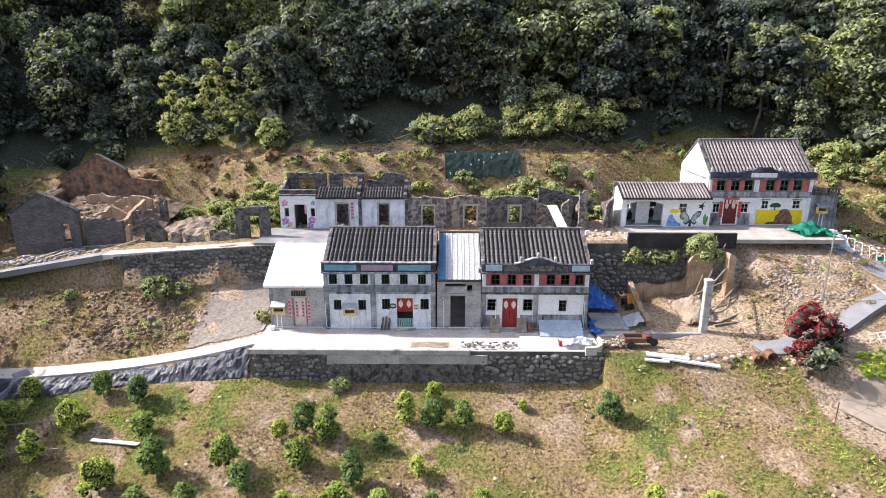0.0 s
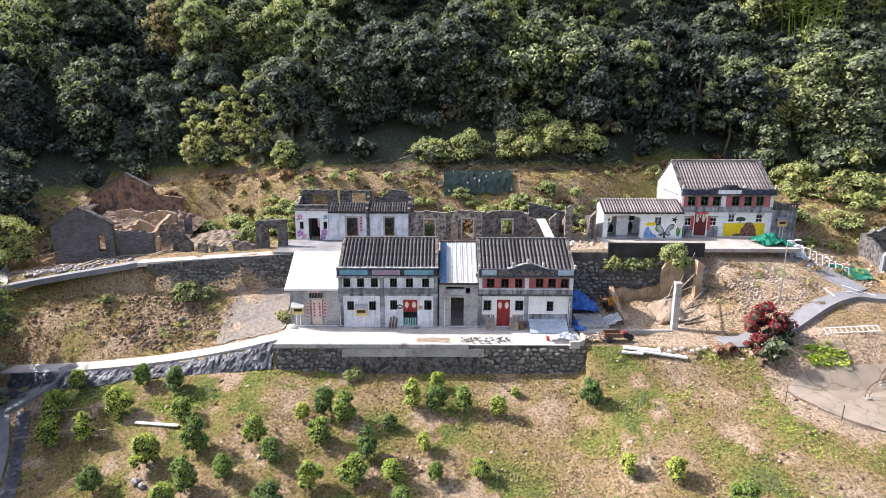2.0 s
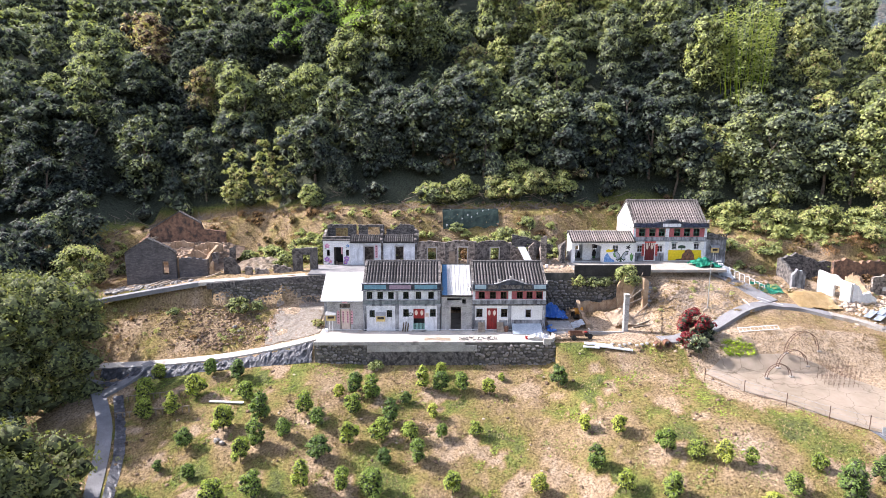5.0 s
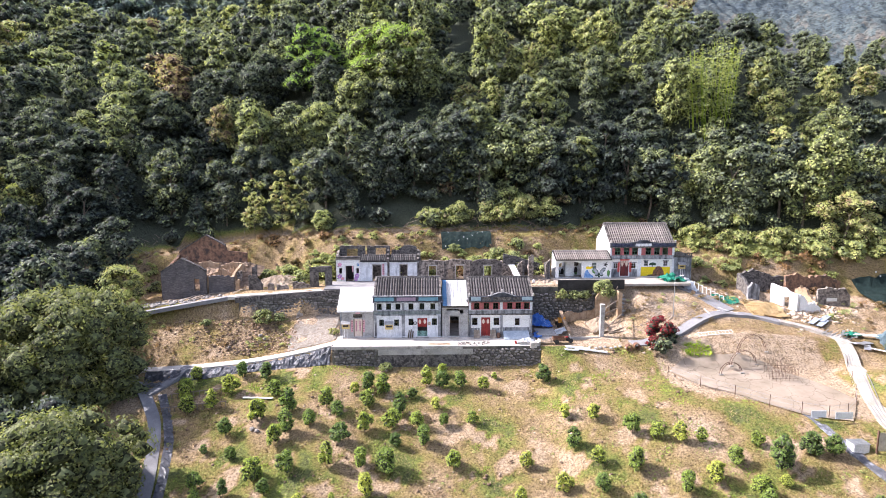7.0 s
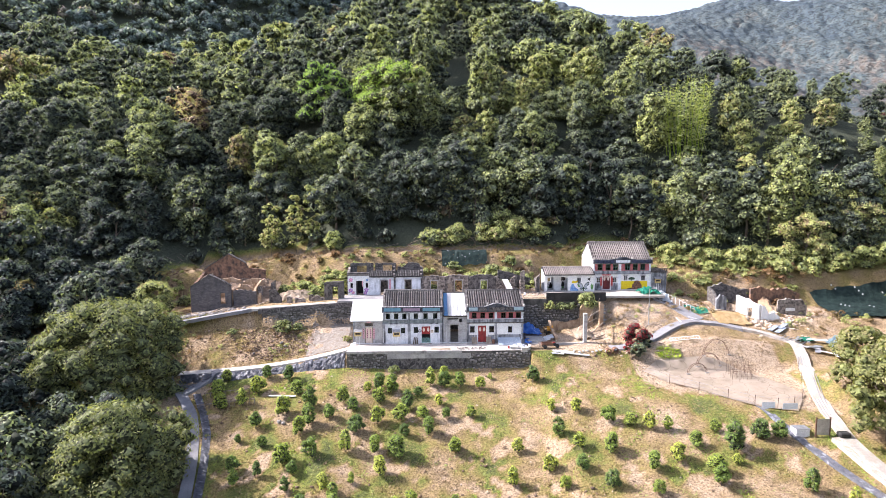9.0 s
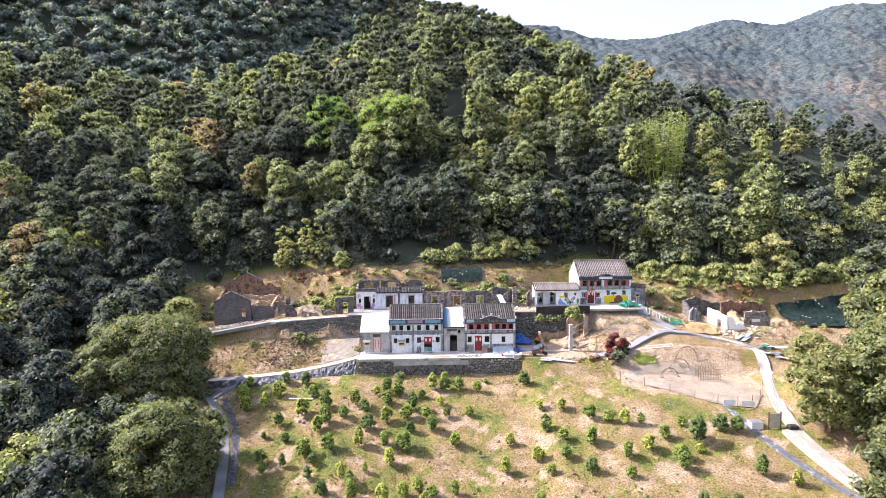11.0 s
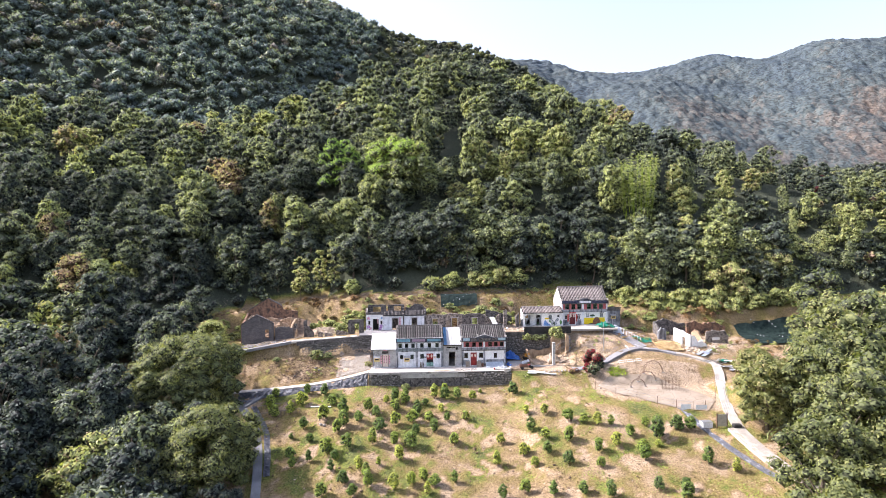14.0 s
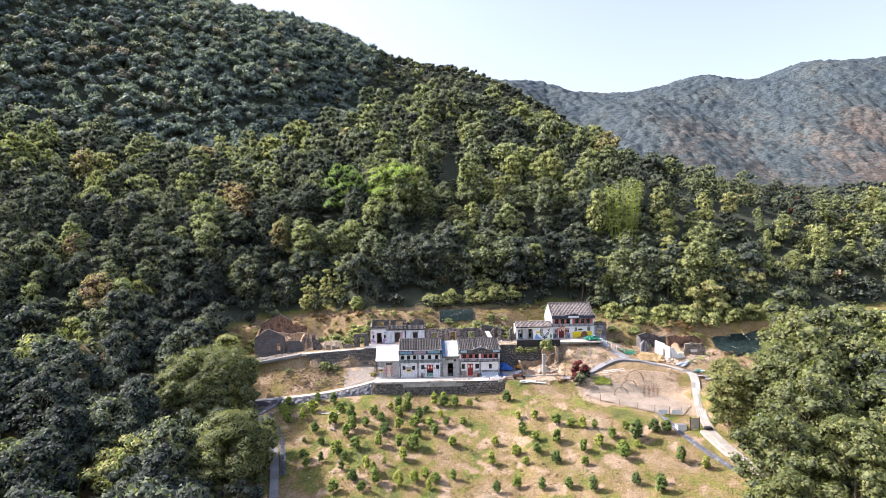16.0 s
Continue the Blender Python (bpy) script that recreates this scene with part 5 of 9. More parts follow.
def tufts(name, count, area, size, tint_of, keep, words, blades=4):
    """Grass and weeds too many to count: small fans of blades."""
    x0, x1, y0, y1 = area
    spots = []
    while len(spots) < count:
        x, y = spot_rng.uniform(x0, x1), spot_rng.uniform(y0, y1)
        if keep(x, y):
            spots.append((x, y, tint_of(x, y)))
    spots = np.repeat(np.array(spots, float), blades, 0)
    n = len(spots)
    s = (size * spot_rng.uniform(0.5, 1.4, n))[:, None]
    a, l = spot_rng.uniform(0, 6.283, n), spot_rng.uniform(0.2, 1.0, n)[:, None]
    d = np.stack([np.cos(a), np.sin(a), np.zeros(n)], 1)
    e = np.stack([-np.sin(a), np.cos(a), np.zeros(n)], 1) * s * 0.13
    root = np.stack([spots[:, 0], spots[:, 1], ground_height(spots[:, 0], spots[:, 1]) - 0.03], 1) + d * s * 0.2
    up = np.array([0, 0, 1.0])
    tip = root + d * s * l + up * s * (1.05 - 0.7 * l)
    midp = (root + tip) / 2 + up * s * 0.12
    v = np.stack([root - e, root + e, midp + e * 0.9, tip], 1).reshape(-1, 3)
    ob = new(name, arrays_mesh(name, v, np.arange(len(v)).reshape(-1, 4), GRASS, np.repeat(np.clip(spots[:, 2], 0, 1), 4)))
    tagged(ob, words, "grass", kind="stuff")


def slope_tint(x, y):
    green = max(0.0, patchy(x, y, 4.0, 7.0) - 0.42) * 1.6 + (0.3 if x < -4 and y > 34 else 0) + (0.12 if 0.6 < patchy(x, y, 7.0, 17.0) else 0) + (0.2 if x > 14 and y < 38 and patchy(x, y, 6, 2) > 0.55 else 0)
    return 0.06 + 0.38 * spot_rng.random() + 1.25 * green


tufts("orchard_grass", 21000, (-30, 46, 4, 38), 0.2, slope_tint, lambda x, y: not (x > 28 and y > 31.5 - 0.43 * (x - 27.5)) and patchy(x, y, 3.2, 4.0) < 0.7 and x > ramp(y, (4, -22), (24, -23), (36, -29)), "dry tan and green grass on the orchard slope")
tufts("bank_grass", 9000, (-46, 62, 56, 70), 0.32, lambda x, y: 0.12 + 0.6 * patchy(x, y, 5, 3) * spot_rng.random() + (0.12 if abs(y - bank_line(x) - 2.5) < 2.6 else -0.1), lambda x, y: -2.5 < y - bank_line(x) < 8.6 and patchy(x, y, 3, 6) < 0.75, "dry grass and weeds on the bank behind the ruins")
tufts("field_grass", 6000, (-44, -11, 40, 58), 0.22, lambda x, y: 0.2 + 0.5 * spot_rng.random() * patchy(x, y, 4, 8) + (0.3 if y > 50 and x > -24 else 0), lambda x, y: abs(y - road_line(x)[0]) > 1.0 and not (x > -16.5 and y < 49) and not (48 < y < 52.5) and not (-36 < x < -29.5 and y > 52), "sparse dry weeds on the fallow terraces")
tufts("east_grass", 5000, (24, 60, 36, 54), 0.22, lambda x, y: 0.15 + 0.5 * spot_rng.random() * patchy(x, y, 4, 8), lambda x, y: patchy(x, y, 3, 5) < 0.6 and not (y > 48.5 and x < 37), "sparse dry grass round the lane junction")


# ---- trees that stand out of the wood ----
def marked_tree(x, y, wide, high, tint, n, words, leaf=0.3, lift=0.5, puffs=34, size=0.26, category="tree", material=None):
    cm, co = crown_mesh("crown", plant_rng, material or LEAF, wide, high, puffs * 2, int(n * 2.2), leaf * 0.62, size * 0.74, tint=tint, low=0.7, plain=True)
    return tree_thing("tree", (x, y, ground_at(x, y) - 0.2), mesh_of("trunk", trunk_bm(high * 0.6, 0.2, 2, py_rng, 0.25), BARK), cm, co, words, category, lift=lift)


marked_tree(-7.5, 92.0, 16.0, 14.0, 0.6, 3400, "tall bright green spreading tree above the forest", 0.34, 3.0, material=FRESH)
marked_tree(-22.0, 96.0, 13.0, 17.0, 0.2, 3000, "tall green tree rising above the forest", 0.34, 2.0, material=FRESH)
marked_tree(-30.0, 82.0, 9.0, 15.0, 0.55, 2400, "tall green tree hung with creepers", 0.3)
marked_tree(22.0, 78.0, 8.0, 16.0, 0.5, 2400, "tall brownish creeper-hung tree in the forest", 0.3)
marked_tree(9.0, 74.0, 6.5, 15.0, 0.42, 2000, "tall narrow creeper-hung tree in the forest", 0.28)
marked_tree(16.0, 73.0, 5.0, 13.0, 0.3, 1700, "dark narrow tree in the forest", 0.28)
marked_tree(27.0, 72.0, 6.0, 12.0, 0.62, 1800, "green tree at the forest edge", 0.28)
marked_tree(38.0, 70.0, 7.0, 13.0, 0.4, 2000, "dark green tree behind the painted house", 0.28)
marked_tree(64.0, 58.0, 8.0, 9.0, 0.84, 2200, "pale yellow flowering shrub-hung tree", 0.26)
marked_tree(74.0, 62.0, 9.0, 9.0, 0.8, 2200, "pale yellow-green creeper-covered tree", 0.26)
bamboo = thing("bamboo_clump", (52.0, 79.0, ground_at(52, 79)), "tall feathery yellow-green bamboo clump in the forest", "bamboo")
for k in range(26):
    ang, rr = k * 2.4, 0.5 + 0.12 * k
    bx, by = 52.0 + rr * math.cos(ang), 79.0 + rr * math.sin(ang)
    top = Vector((bx + 1.8 * math.cos(ang), by + 1.8 * math.sin(ang), ground_at(52, 79) + 15.5 + (k % 4)))
    foot = Vector((bx, by, ground_at(52, 79) - 0.3))
    part("culm", tube(bmesh.new(), foot, top, 0.07, 0.02, 5), LIME, bamboo)
    c = np.array([foot.lerp(top, 0.35 + 0.65 * u) for u in plant_rng.random(130)]) + plant_rng.normal(size=(130, 3)) * np.array([0.55, 0.55, 0.4])
    q = leaf_quads(plant_rng, c, np.tile([0, 0, 1.0], (130, 1)), 0.36, 0.3)
    o = new("leaf_spray", arrays_mesh("leaf_spray", q - np.array(bamboo.location), np.arange(len(q)).reshape(-1, 3), LEAF, np.full(len(q), 0.62)))
    o.parent = bamboo
marked_tree(121.0, 116.0, 8.0, 8.0, 0.5, 900, "crimson-leaved tree on the wooded slope", 0.4, 2.5, 16, 0.36, material=REDLEAF)


# ---- house parts ----
def window(parent, x0, x1, z0, z1, y, material, bars=(1, 1), pane=True, depth=0.06):
    """A window part: its frame with bars, and a pane behind it."""
    bm = bmesh.new()
    w = 0.06
    box(bm, x0, x0 + w, y, y + depth, z0, z1), box(bm, x1 - w, x1, y, y + depth, z0, z1)
    box(bm, x0 + w, x1 - w, y, y + depth, z0, z0 + w), box(bm, x0 + w, x1 - w, y, y + depth, z1 - w, z1)
    for i in range(bars[0]):
        c = x0 + (x1 - x0) * (i + 1) / (bars[0] + 1)
        box(bm, c - 0.02, c + 0.02, y + 0.01, y + depth - 0.01, z0 + w, z1 - w)
    for i in range(bars[1]):
        c = z0 + (z1 - z0) * (i + 1) / (bars[1] + 1)
        box(bm, x0 + w, x1 - w, y + 0.015, y + depth - 0.015, c - 0.02, c + 0.02)
    ob = part("window", bm, material, parent)
    if pane:
        gl = part("pane", boxed(x0 + w, x1 - w, y + depth * 0.4, y + depth * 0.4 + 0.008, z0 + w, z1 - w), PANE, ob, "dusty window glass")
        gl.visible_shadow = False
    return ob


def tile_row_mesh(length, drop, radius, pieces, material):
    """One row of round cover tiles running down a roof: starts at the ridge, goes to -y."""
    bm = bmesh.new()
    rng = random.Random(int(length * 100))
    rings = []
    for k in range(pieces):
        for u, r in ((k / pieces, radius * 0.86), ((k + 1) / pieces, radius * 1.1)):
            rings.append([bm.verts.new((r * math.cos(math.pi * s / 4), -length * u, -drop * u + r * 1.45 * math.sin(math.pi * s / 4) + rng.uniform(-0.008, 0.008))) for s in range(5)])
    for up, low in zip(rings, rings[1:]):
        for s in range(4):
            bm.faces.new((up[s], up[s + 1], low[s + 1], low[s]))
    bm.faces.new(rings[-1])
    return mesh_of("roof_roll", bm, material)


def tiled_roof(parent, x0, x1, y_eave, z_eave, y_ridge, z_ridge, rows, material, pieces=14, back=None, caps=True):
    """roof > slab, tile rows, ridge cap, verges. The back slope falls to back = (y, z)."""
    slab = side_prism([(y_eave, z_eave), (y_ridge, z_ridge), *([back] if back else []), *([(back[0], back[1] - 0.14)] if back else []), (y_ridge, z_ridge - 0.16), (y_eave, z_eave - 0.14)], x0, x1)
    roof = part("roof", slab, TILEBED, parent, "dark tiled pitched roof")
    me = tile_row_mesh(y_ridge - y_eave, z_ridge - z_eave, (x1 - x0) / rows * 0.3, pieces, material)
    base = root_place(roof)
    margin = 0.28 if caps else 0.12
    for k in range(rows):
        x = x0 + margin + (x1 - x0 - 2 * margin) * (k + 0.5) / rows
        o = new("roof_roll", me)
        o.parent = roof
        o.location = Vector((x, y_ridge, z_ridge)) - base
    if back:
        me2 = tile_row_mesh(back[0] - y_ridge, z_ridge - back[1], (x1 - x0) / rows * 0.3, pieces, material)
        for k in range(rows):
            x = x0 + margin + (x1 - x0 - 2 * margin) * (k + 0.5) / rows
            o = new("roof_roll", me2)
            o.parent = roof
            o.location = Vector((x, y_ridge, z_ridge)) - base
            o.rotation_euler = (0, 0, math.pi)
    if caps:
        part("ridge_cap", boxed(x0 - 0.02, x1 + 0.02, y_ridge - 0.13, y_ridge + 0.13, z_ridge - 0.05, z_ridge + 0.2, bevel=0.04), material, roof)
        for a, b in ((x0 - 0.05, x0 + 0.22), (x1 - 0.22, x1 + 0.05)):
            part("verge", side_prism([(y_eave, z_eave - 0.02), (y_ridge, z_ridge - 0.02), *([(back[0], back[1] - 0.02), (back[0], back[1] + 0.16)] if back else []), (y_ridge, z_ridge + 0.16), (y_eave, z_eave + 0.16)], a, b), DARKWALL, roof)
    return roof


def shell(parent, x0, x1, y0, y1, z0, z_eave, y_ridge, z_ridge, material, inner=True):
    """Side and back walls with gables, a floor and a ceiling inside. The front wall is built apart."""
    for name, a, b in (("gable_wall", x0, x0 + 0.25), ("gable_wall", x1 - 0.25, x1)):
        part(name, side_prism([(y0, z0), (y0, z_eave), (y_ridge, z_ridge), (y1, z_eave), (y1, z0)], a, b), material, parent)
    part("back_wall", boxed(x0 + 0.25, x1 - 0.25, y1 - 0.25, y1, z0, z_eave - 0.1), material, parent)
    # Floor coloured near-black so that the rooms read as shaded.
    if inner:
        part("inner_floor", boxed(x0 + 0.25, x1 - 0.25, y0 + 0.25, y1 - 0.25, z0 - 0.05, z0 + 0.03), DARK, parent)


def double_door(parent, x0, x1, z0, z1, y, material, papers=True):
    m = (x0 + x1) / 2
    for a, b in ((x0, m - 0.008), (m + 0.008, x1)):
        leaf = part("door_leaf", boxed(a, b, y, y + 0.06, z0, z1, bevel=0.01), material, parent, "red painted plank door leaf")
        for k in (1, 2):
            part("plank_joint", boxed(a + (b - a) * k / 3 - 0.008, a + (b - a) * k / 3 + 0.008, y - 0.006, y - 0.001, z0 + 0.05, z1 - 0.05), DARKWOOD, leaf)
        if papers:
            c, h = (a + b) / 2, z1 - 0.55
            part("door_paper", prism([(c, h - 0.34), (c + 0.16, h - 0.12), (c + 0.16, h + 0.12), (c, h + 0.34), (c - 0.16, h + 0.12), (c - 0.16, h - 0.12)], y - 0.012, y - 0.002), PAPER, leaf, "bleached paper picture pasted on the leaf")
    part("lintel", boxed(x0 - 0.1, x1 + 0.1, y - 0.06, y + 0.12, z1, z1 + 0.12), DARKWOOD, parent)
    for a in (x0 - 0.1, x1):
        part("jamb", boxed(a, a + 0.1, y - 0.06, y + 0.12, z0, z1), DARKWOOD, parent)


def couplet(x, z0, z1, y, width=0.2, material=None, count=5, beside="door"):
    """A paper strip with a column of marks."""
    ob = thing("door_couplet", (x, y, z0), "pink paper couplet strip pasted beside the " + beside, "paper strip")
    part("strip", boxed(x - width / 2, x + width / 2, y - 0.006, y, z0, z1), material or PINK, ob)
    for k in range(count):
        z = z0 + (z1 - z0) * (k + 0.5) / count
        part("mark", boxed(x - width * 0.28, x + width * 0.28, y - 0.012, y - 0.007, z - 0.05, z + 0.05), DARKWOOD, ob)


def notice_box(x, y, z, width=0.9, ground=0.0):
    ob = thing("notice_box", (x, y, ground), "ochre glazed notice box with a slanted lid on two posts", "notice box", "notice boxes")
    part("cabinet", holed_wall(x - width / 2, x + width / 2, y, y + 0.22, z, z + 0.62, [(x - width / 2 + 0.12, x + width / 2 - 0.12, z + 0.22, z + 0.5)]), YELLOW, ob)
    part("back_panel", boxed(x - width / 2 + 0.02, x + width / 2 - 0.02, y + 0.14, y + 0.2, z + 0.05, z + 0.6), DARKWOOD, ob)
    part("lid", side_prism([(y - 0.18, z + 0.63), (y + 0.3, z + 0.92), (y + 0.3, z + 0.97), (y - 0.18, z + 0.68)], x - width / 2 - 0.08, x + width / 2 + 0.08), METAL, ob, "grey-blue sheet lid")
    for s in (-0.16, 0.16):
        part("post", tube(bmesh.new(), (x + s, y + 0.1, ground), (x + s, y + 0.1, z), 0.035), WHITEPAINT, ob)
    return ob


def pilaster(parent, x0, x1, z0, z1, y, material=None):
    part("pilaster", boxed(x0, x1, y - 0.1, y - 0.003, z0, z1, bevel=0.02), material or GREYWALL, parent)


# ---- front row: west house ----
def west_house():
    h = thing("village_house", (-1.65, 42, 0), "two-storey whitewashed village house with blue and mauve parapet panels", "house")
    x0, x1, y = -5.8, 2.5, 42.0
    low = [(-5.12, -4.55, 1.5, 2.3), (-3.28, -2.7, 1.5, 2.3), (-1.5, -0.9, 1.55, 2.4), (-0.4, 0.8, 0.12, 2.45), (1.38, 2.0, 1.55, 2.4)]
    part("front_wall", holed_wall(x0, x1, y, y + 0.25, 0, 2.82, low), WHITE, h, "stained whitewashed ground-floor wall")
    ups = [(c - 0.3, c + 0.3, 3.5, 4.3) for c in (-5.1, -3.95, -2.8, -1.2, 0.15, 1.5)]
    part("upper_wall", holed_wall(x0, x1, y + 0.08, y + 0.3, 3.38, 4.42, ups), WHITE, h, "whitewashed piers between upper windows")
    part("spandrel_band", boxed(x0, x1, y - 0.02, y + 0.3, 2.95, 3.38), GREYGREEN, h, "mouldy grey-green band under the upper windows")
    part("string_course", boxed(x0 - 0.05, x1 + 0.05, y - 0.12, y + 0.3, 2.82, 2.95, bevel=0.03), GREYWALL, h)
    part("sill_course", boxed(x0 - 0.02, x1 + 0.02, y - 0.1, y + 0.08, 3.38, 3.45, bevel=0.02), GREYWALL, h)
    part("cornice", boxed(x0 - 0.15, x1 + 0.1, y - 0.2, y + 0.3, 4.42, 4.54, bevel=0.03), GREYWALL, h)
    part("parapet", boxed(x0 - 0.1, x1 + 0.05, y - 0.1, y + 0.2, 4.54, 5.2), PARAPET, h)
    part("coping", boxed(x0 - 0.15, x1 + 0.1, y - 0.14, y + 0.24, 5.2, 5.28, bevel=0.02), GREYWALL, h)
    for a, b, mt in ((-5.65, -3.3, BLUEPANEL), (-2.95, -0.62, MAUVE), (-0.25, 2.15, BLUEPANEL)):
        part("parapet_panel", boxed(a, b, y - 0.135, y - 0.104, 4.64, 5.1, bevel=0.01), mt, h, "faded painted panel")
    for a, b in ((x0, x0 + 0.35), (-2.35, -1.95), (x1 - 0.35, x1)):
        pilaster(h, a, b, 0, 2.82, y)
    for a, b in ((x0, x0 + 0.3), (-2.3, -2.0), (x1 - 0.3, x1)):
        pilaster(h, a, b, 3.45, 4.42, y + 0.06)
    for b in low[:3] + low[4:]:
        window(h, *b, y + 0.05, DARKFRAME, (2, 0))
    for b in ups:
        window(h, *b, y + 0.14, DARKFRAME, (2, 0))
    # Dark sheet behind the door in place of the dim room.
    part("door_recess", boxed(-0.5, 0.9, y + 0.6, y + 0.66, 0, 2.6), DARK, h)
    for a, b in ((-0.4, 0.19), (0.21, 0.8)):
        leaf = part("door_leaf", boxed(a, b, y + 0.1, y + 0.16, 1.35, 2.45), RED, h, "red upper door leaf")
        c = (a + b) / 2
        part("door_paper", prism([(c, 1.65), (c + 0.16, 1.85), (c + 0.16, 2.1), (c, 2.3), (c - 0.16, 2.1), (c - 0.16, 1.85)], y + 0.085, y + 0.095), PAPER, leaf)
    gate = part("low_gate", boxed(-0.42, 0.82, y - 0.03, y + 0.03, 0.15, 0.2), GREENGATE, h, "pale green low slatted gate")
    for k in range(9):
        c = -0.38 + 1.16 * k / 8
        part("slat", boxed(c - 0.045, c + 0.045, y - 0.05, y - 0.032, 0.12, 0.86), GREENGATE, gate)
    part("door_step", boxed(-0.6, 1.0, y - 0.45, y - 0.1, 0.0, 0.12, bevel=0.02), OLDCONC, h)
    shell(h, x0, x1, y + 0.26, 49.4, 0, 4.9, 45.83, 6.68, GREYWALL)
    part("upper_floor", boxed(x0 + 0.25, x1 - 0.25, y + 0.31, 49.1, 2.84, 2.94), DARK, h)
    tiled_roof(h, x0, x1, 42.25, 4.95, 45.83, 6.85, 24, TILE, back=(49.5, 4.95))
    return h


west_house()
notice_box(-3.9, 41.6, 1.15, 0.95)
notice = thing("notice_board", (1.05, 41.97, 1.55), "yellowed paper notice board on the white wall", "notice board")
part("board", boxed(0.86, 1.24, 41.95, 41.994, 1.55, 2.0), PAPER, notice)
for k in range(3):
    part("text_bar", boxed(0.92, 1.18, 41.94, 41.948, 1.65 + k * 0.11, 1.69 + k * 0.11), DARKWOOD, notice)
wreath = bmesh.new()
for k in range(14):
    a, b = 2 * math.pi * k / 14, 2 * math.pi * (k + 1) / 14
    tube(wreath, (-0.68 + 0.22 * math.cos(a), 41.95, 1.85 + 0.16 * math.sin(a)), (-0.68 + 0.22 * math.cos(b), 41.95, 1.85 + 0.16 * math.sin(b)), 0.045, sides=6)
solo("coiled_hose", wreath, BLACK, "black coil hanging on the whitewashed wall", "hose")
for k, (x, hgt) in enumerate(((-1.55, 0.95), (-1.3, 1.05), (-1.05, 0.85))):
    solo("firewood_log", tube(bmesh.new(), (x, 41.7, 0), (x + 0.12, 41.95, hgt), 0.09, 0.06), BARK, "dark log leaning against the house wall", "log", "leaning logs")

# ---- front row: brick gateway bay ----
def gateway():
    h = thing("gateway_house", (4.25, 42, 0), "grey brick gateway bay with white sheet roof and open doorway", "house")
    x0, x1, y = 2.62, 5.9, 42.15
    part("front_wall", holed_wall(x0, x1, y, y + 0.3, 0, 3.75, [(3.62, 4.72, 0.15, 2.62), (4.85, 5.25, 2.95, 3.45), (3.2, 4.75, 3.3, 3.55)]), BRICK, h, "weathered grey brick wall")
    for a, b in ((3.48, 3.62), (4.72, 4.86)):
        part("jamb", boxed(a, b, y - 0.05, y + 0.2, 0, 2.76), OLDCONC, h)
    part("lintel", boxed(3.48, 4.86, y - 0.06, y + 0.2, 2.62, 2.8), OLDCONC, h)
    part("threshold", boxed(3.4, 4.95, y - 0.3, y + 0.3, 0, 0.15), OLDCONC, h)
    part("beam", boxed(x0 - 0.02, x1 + 0.05, y - 0.25, y + 0.25, 3.78, 3.95), DARKWOOD, h)
    part("side_wall", boxed(x0 + 0.0, x0 + 0.2, y + 0.3, 49.2, 0, 4.6), GREYWALL, h)
    part("side_wall", boxed(x1 - 0.2, x1, y + 0.3, 49.2, 0, 4.6), GREYWALL, h)
    part("back_wall", boxed(x0 + 0.2, x1 - 0.2, 48.9, 49.2, 0, 5.0), GREYWALL, h)
    part("inner_floor", boxed(x0 + 0.2, x1 - 0.2, y + 0.3, 48.9, -0.02, 0.05), OLDCONC, h)
    n, ya, za, yb, zb = 26, 41.85, 3.98, 46.3, 6.45
    for name, a, b, mt, words in (("roof_sheet", 2.72, 3.25, ROOFBLUE, "blue ribbed roof sheet"), ("roof_sheet", 3.25, 4.55, ROOFWHITE, "white ribbed roof sheet"), ("roof_sheet", 4.52, 5.86, ROOFWHITE, "white ribbed roof sheet")):
        bm = bmesh.new()
        cols = []
        k = max(4, int((b - a) / 0.09))
        for i in range(k + 1):
            x = a + (b - a) * i / k
            dz = 0.035 * (i % 4 == 1)
            cols.append([bm.verts.new((x, yy, zz + dz)) for yy, zz in ((ya, za), ((ya + yb) / 2, (za + zb) / 2 - 0.02), (yb, zb))])
        for c, d in zip(cols, cols[1:]):
            for r in range(2):
                bm.faces.new((c[r], d[r], d[r + 1], c[r + 1]))
        bmesh.ops.solidify(bm, geom=bm.faces[:], thickness=0.02)
        part(name, bm, mt, h, words)
    part("back_roof", side_prism([(46.3, 6.42), (49.4, 4.9), (49.4, 4.85), (46.3, 6.37)], 2.72, 5.86), ROOFWHITE, h)
    part("hinge_board", boxed(2.7, 5.88, 46.2, 46.4, 6.44, 6.52), DARKWOOD, h)


gateway()

# ---- front row: east house ----
def curved_top(c, half, z0, rise, n=12):
    """Outline points of a low curved pediment."""
    return [(c + half * (2 * i / n - 1), z0 + rise * (0.5 + 0.5 * math.cos(math.pi * (2 * i / n - 1))) ** 0.8) for i in range(n + 1)]


def finial(parent, x, y, z):
    bm = boxed(x - 0.09, x + 0.09, y - 0.09, y + 0.09, z, z + 0.16)
    ball(bm, (x, y, z + 0.26), 0.13, 1.0, 2)
    part("finial", bm, OLDCONC, parent, "pale stone ball finial")


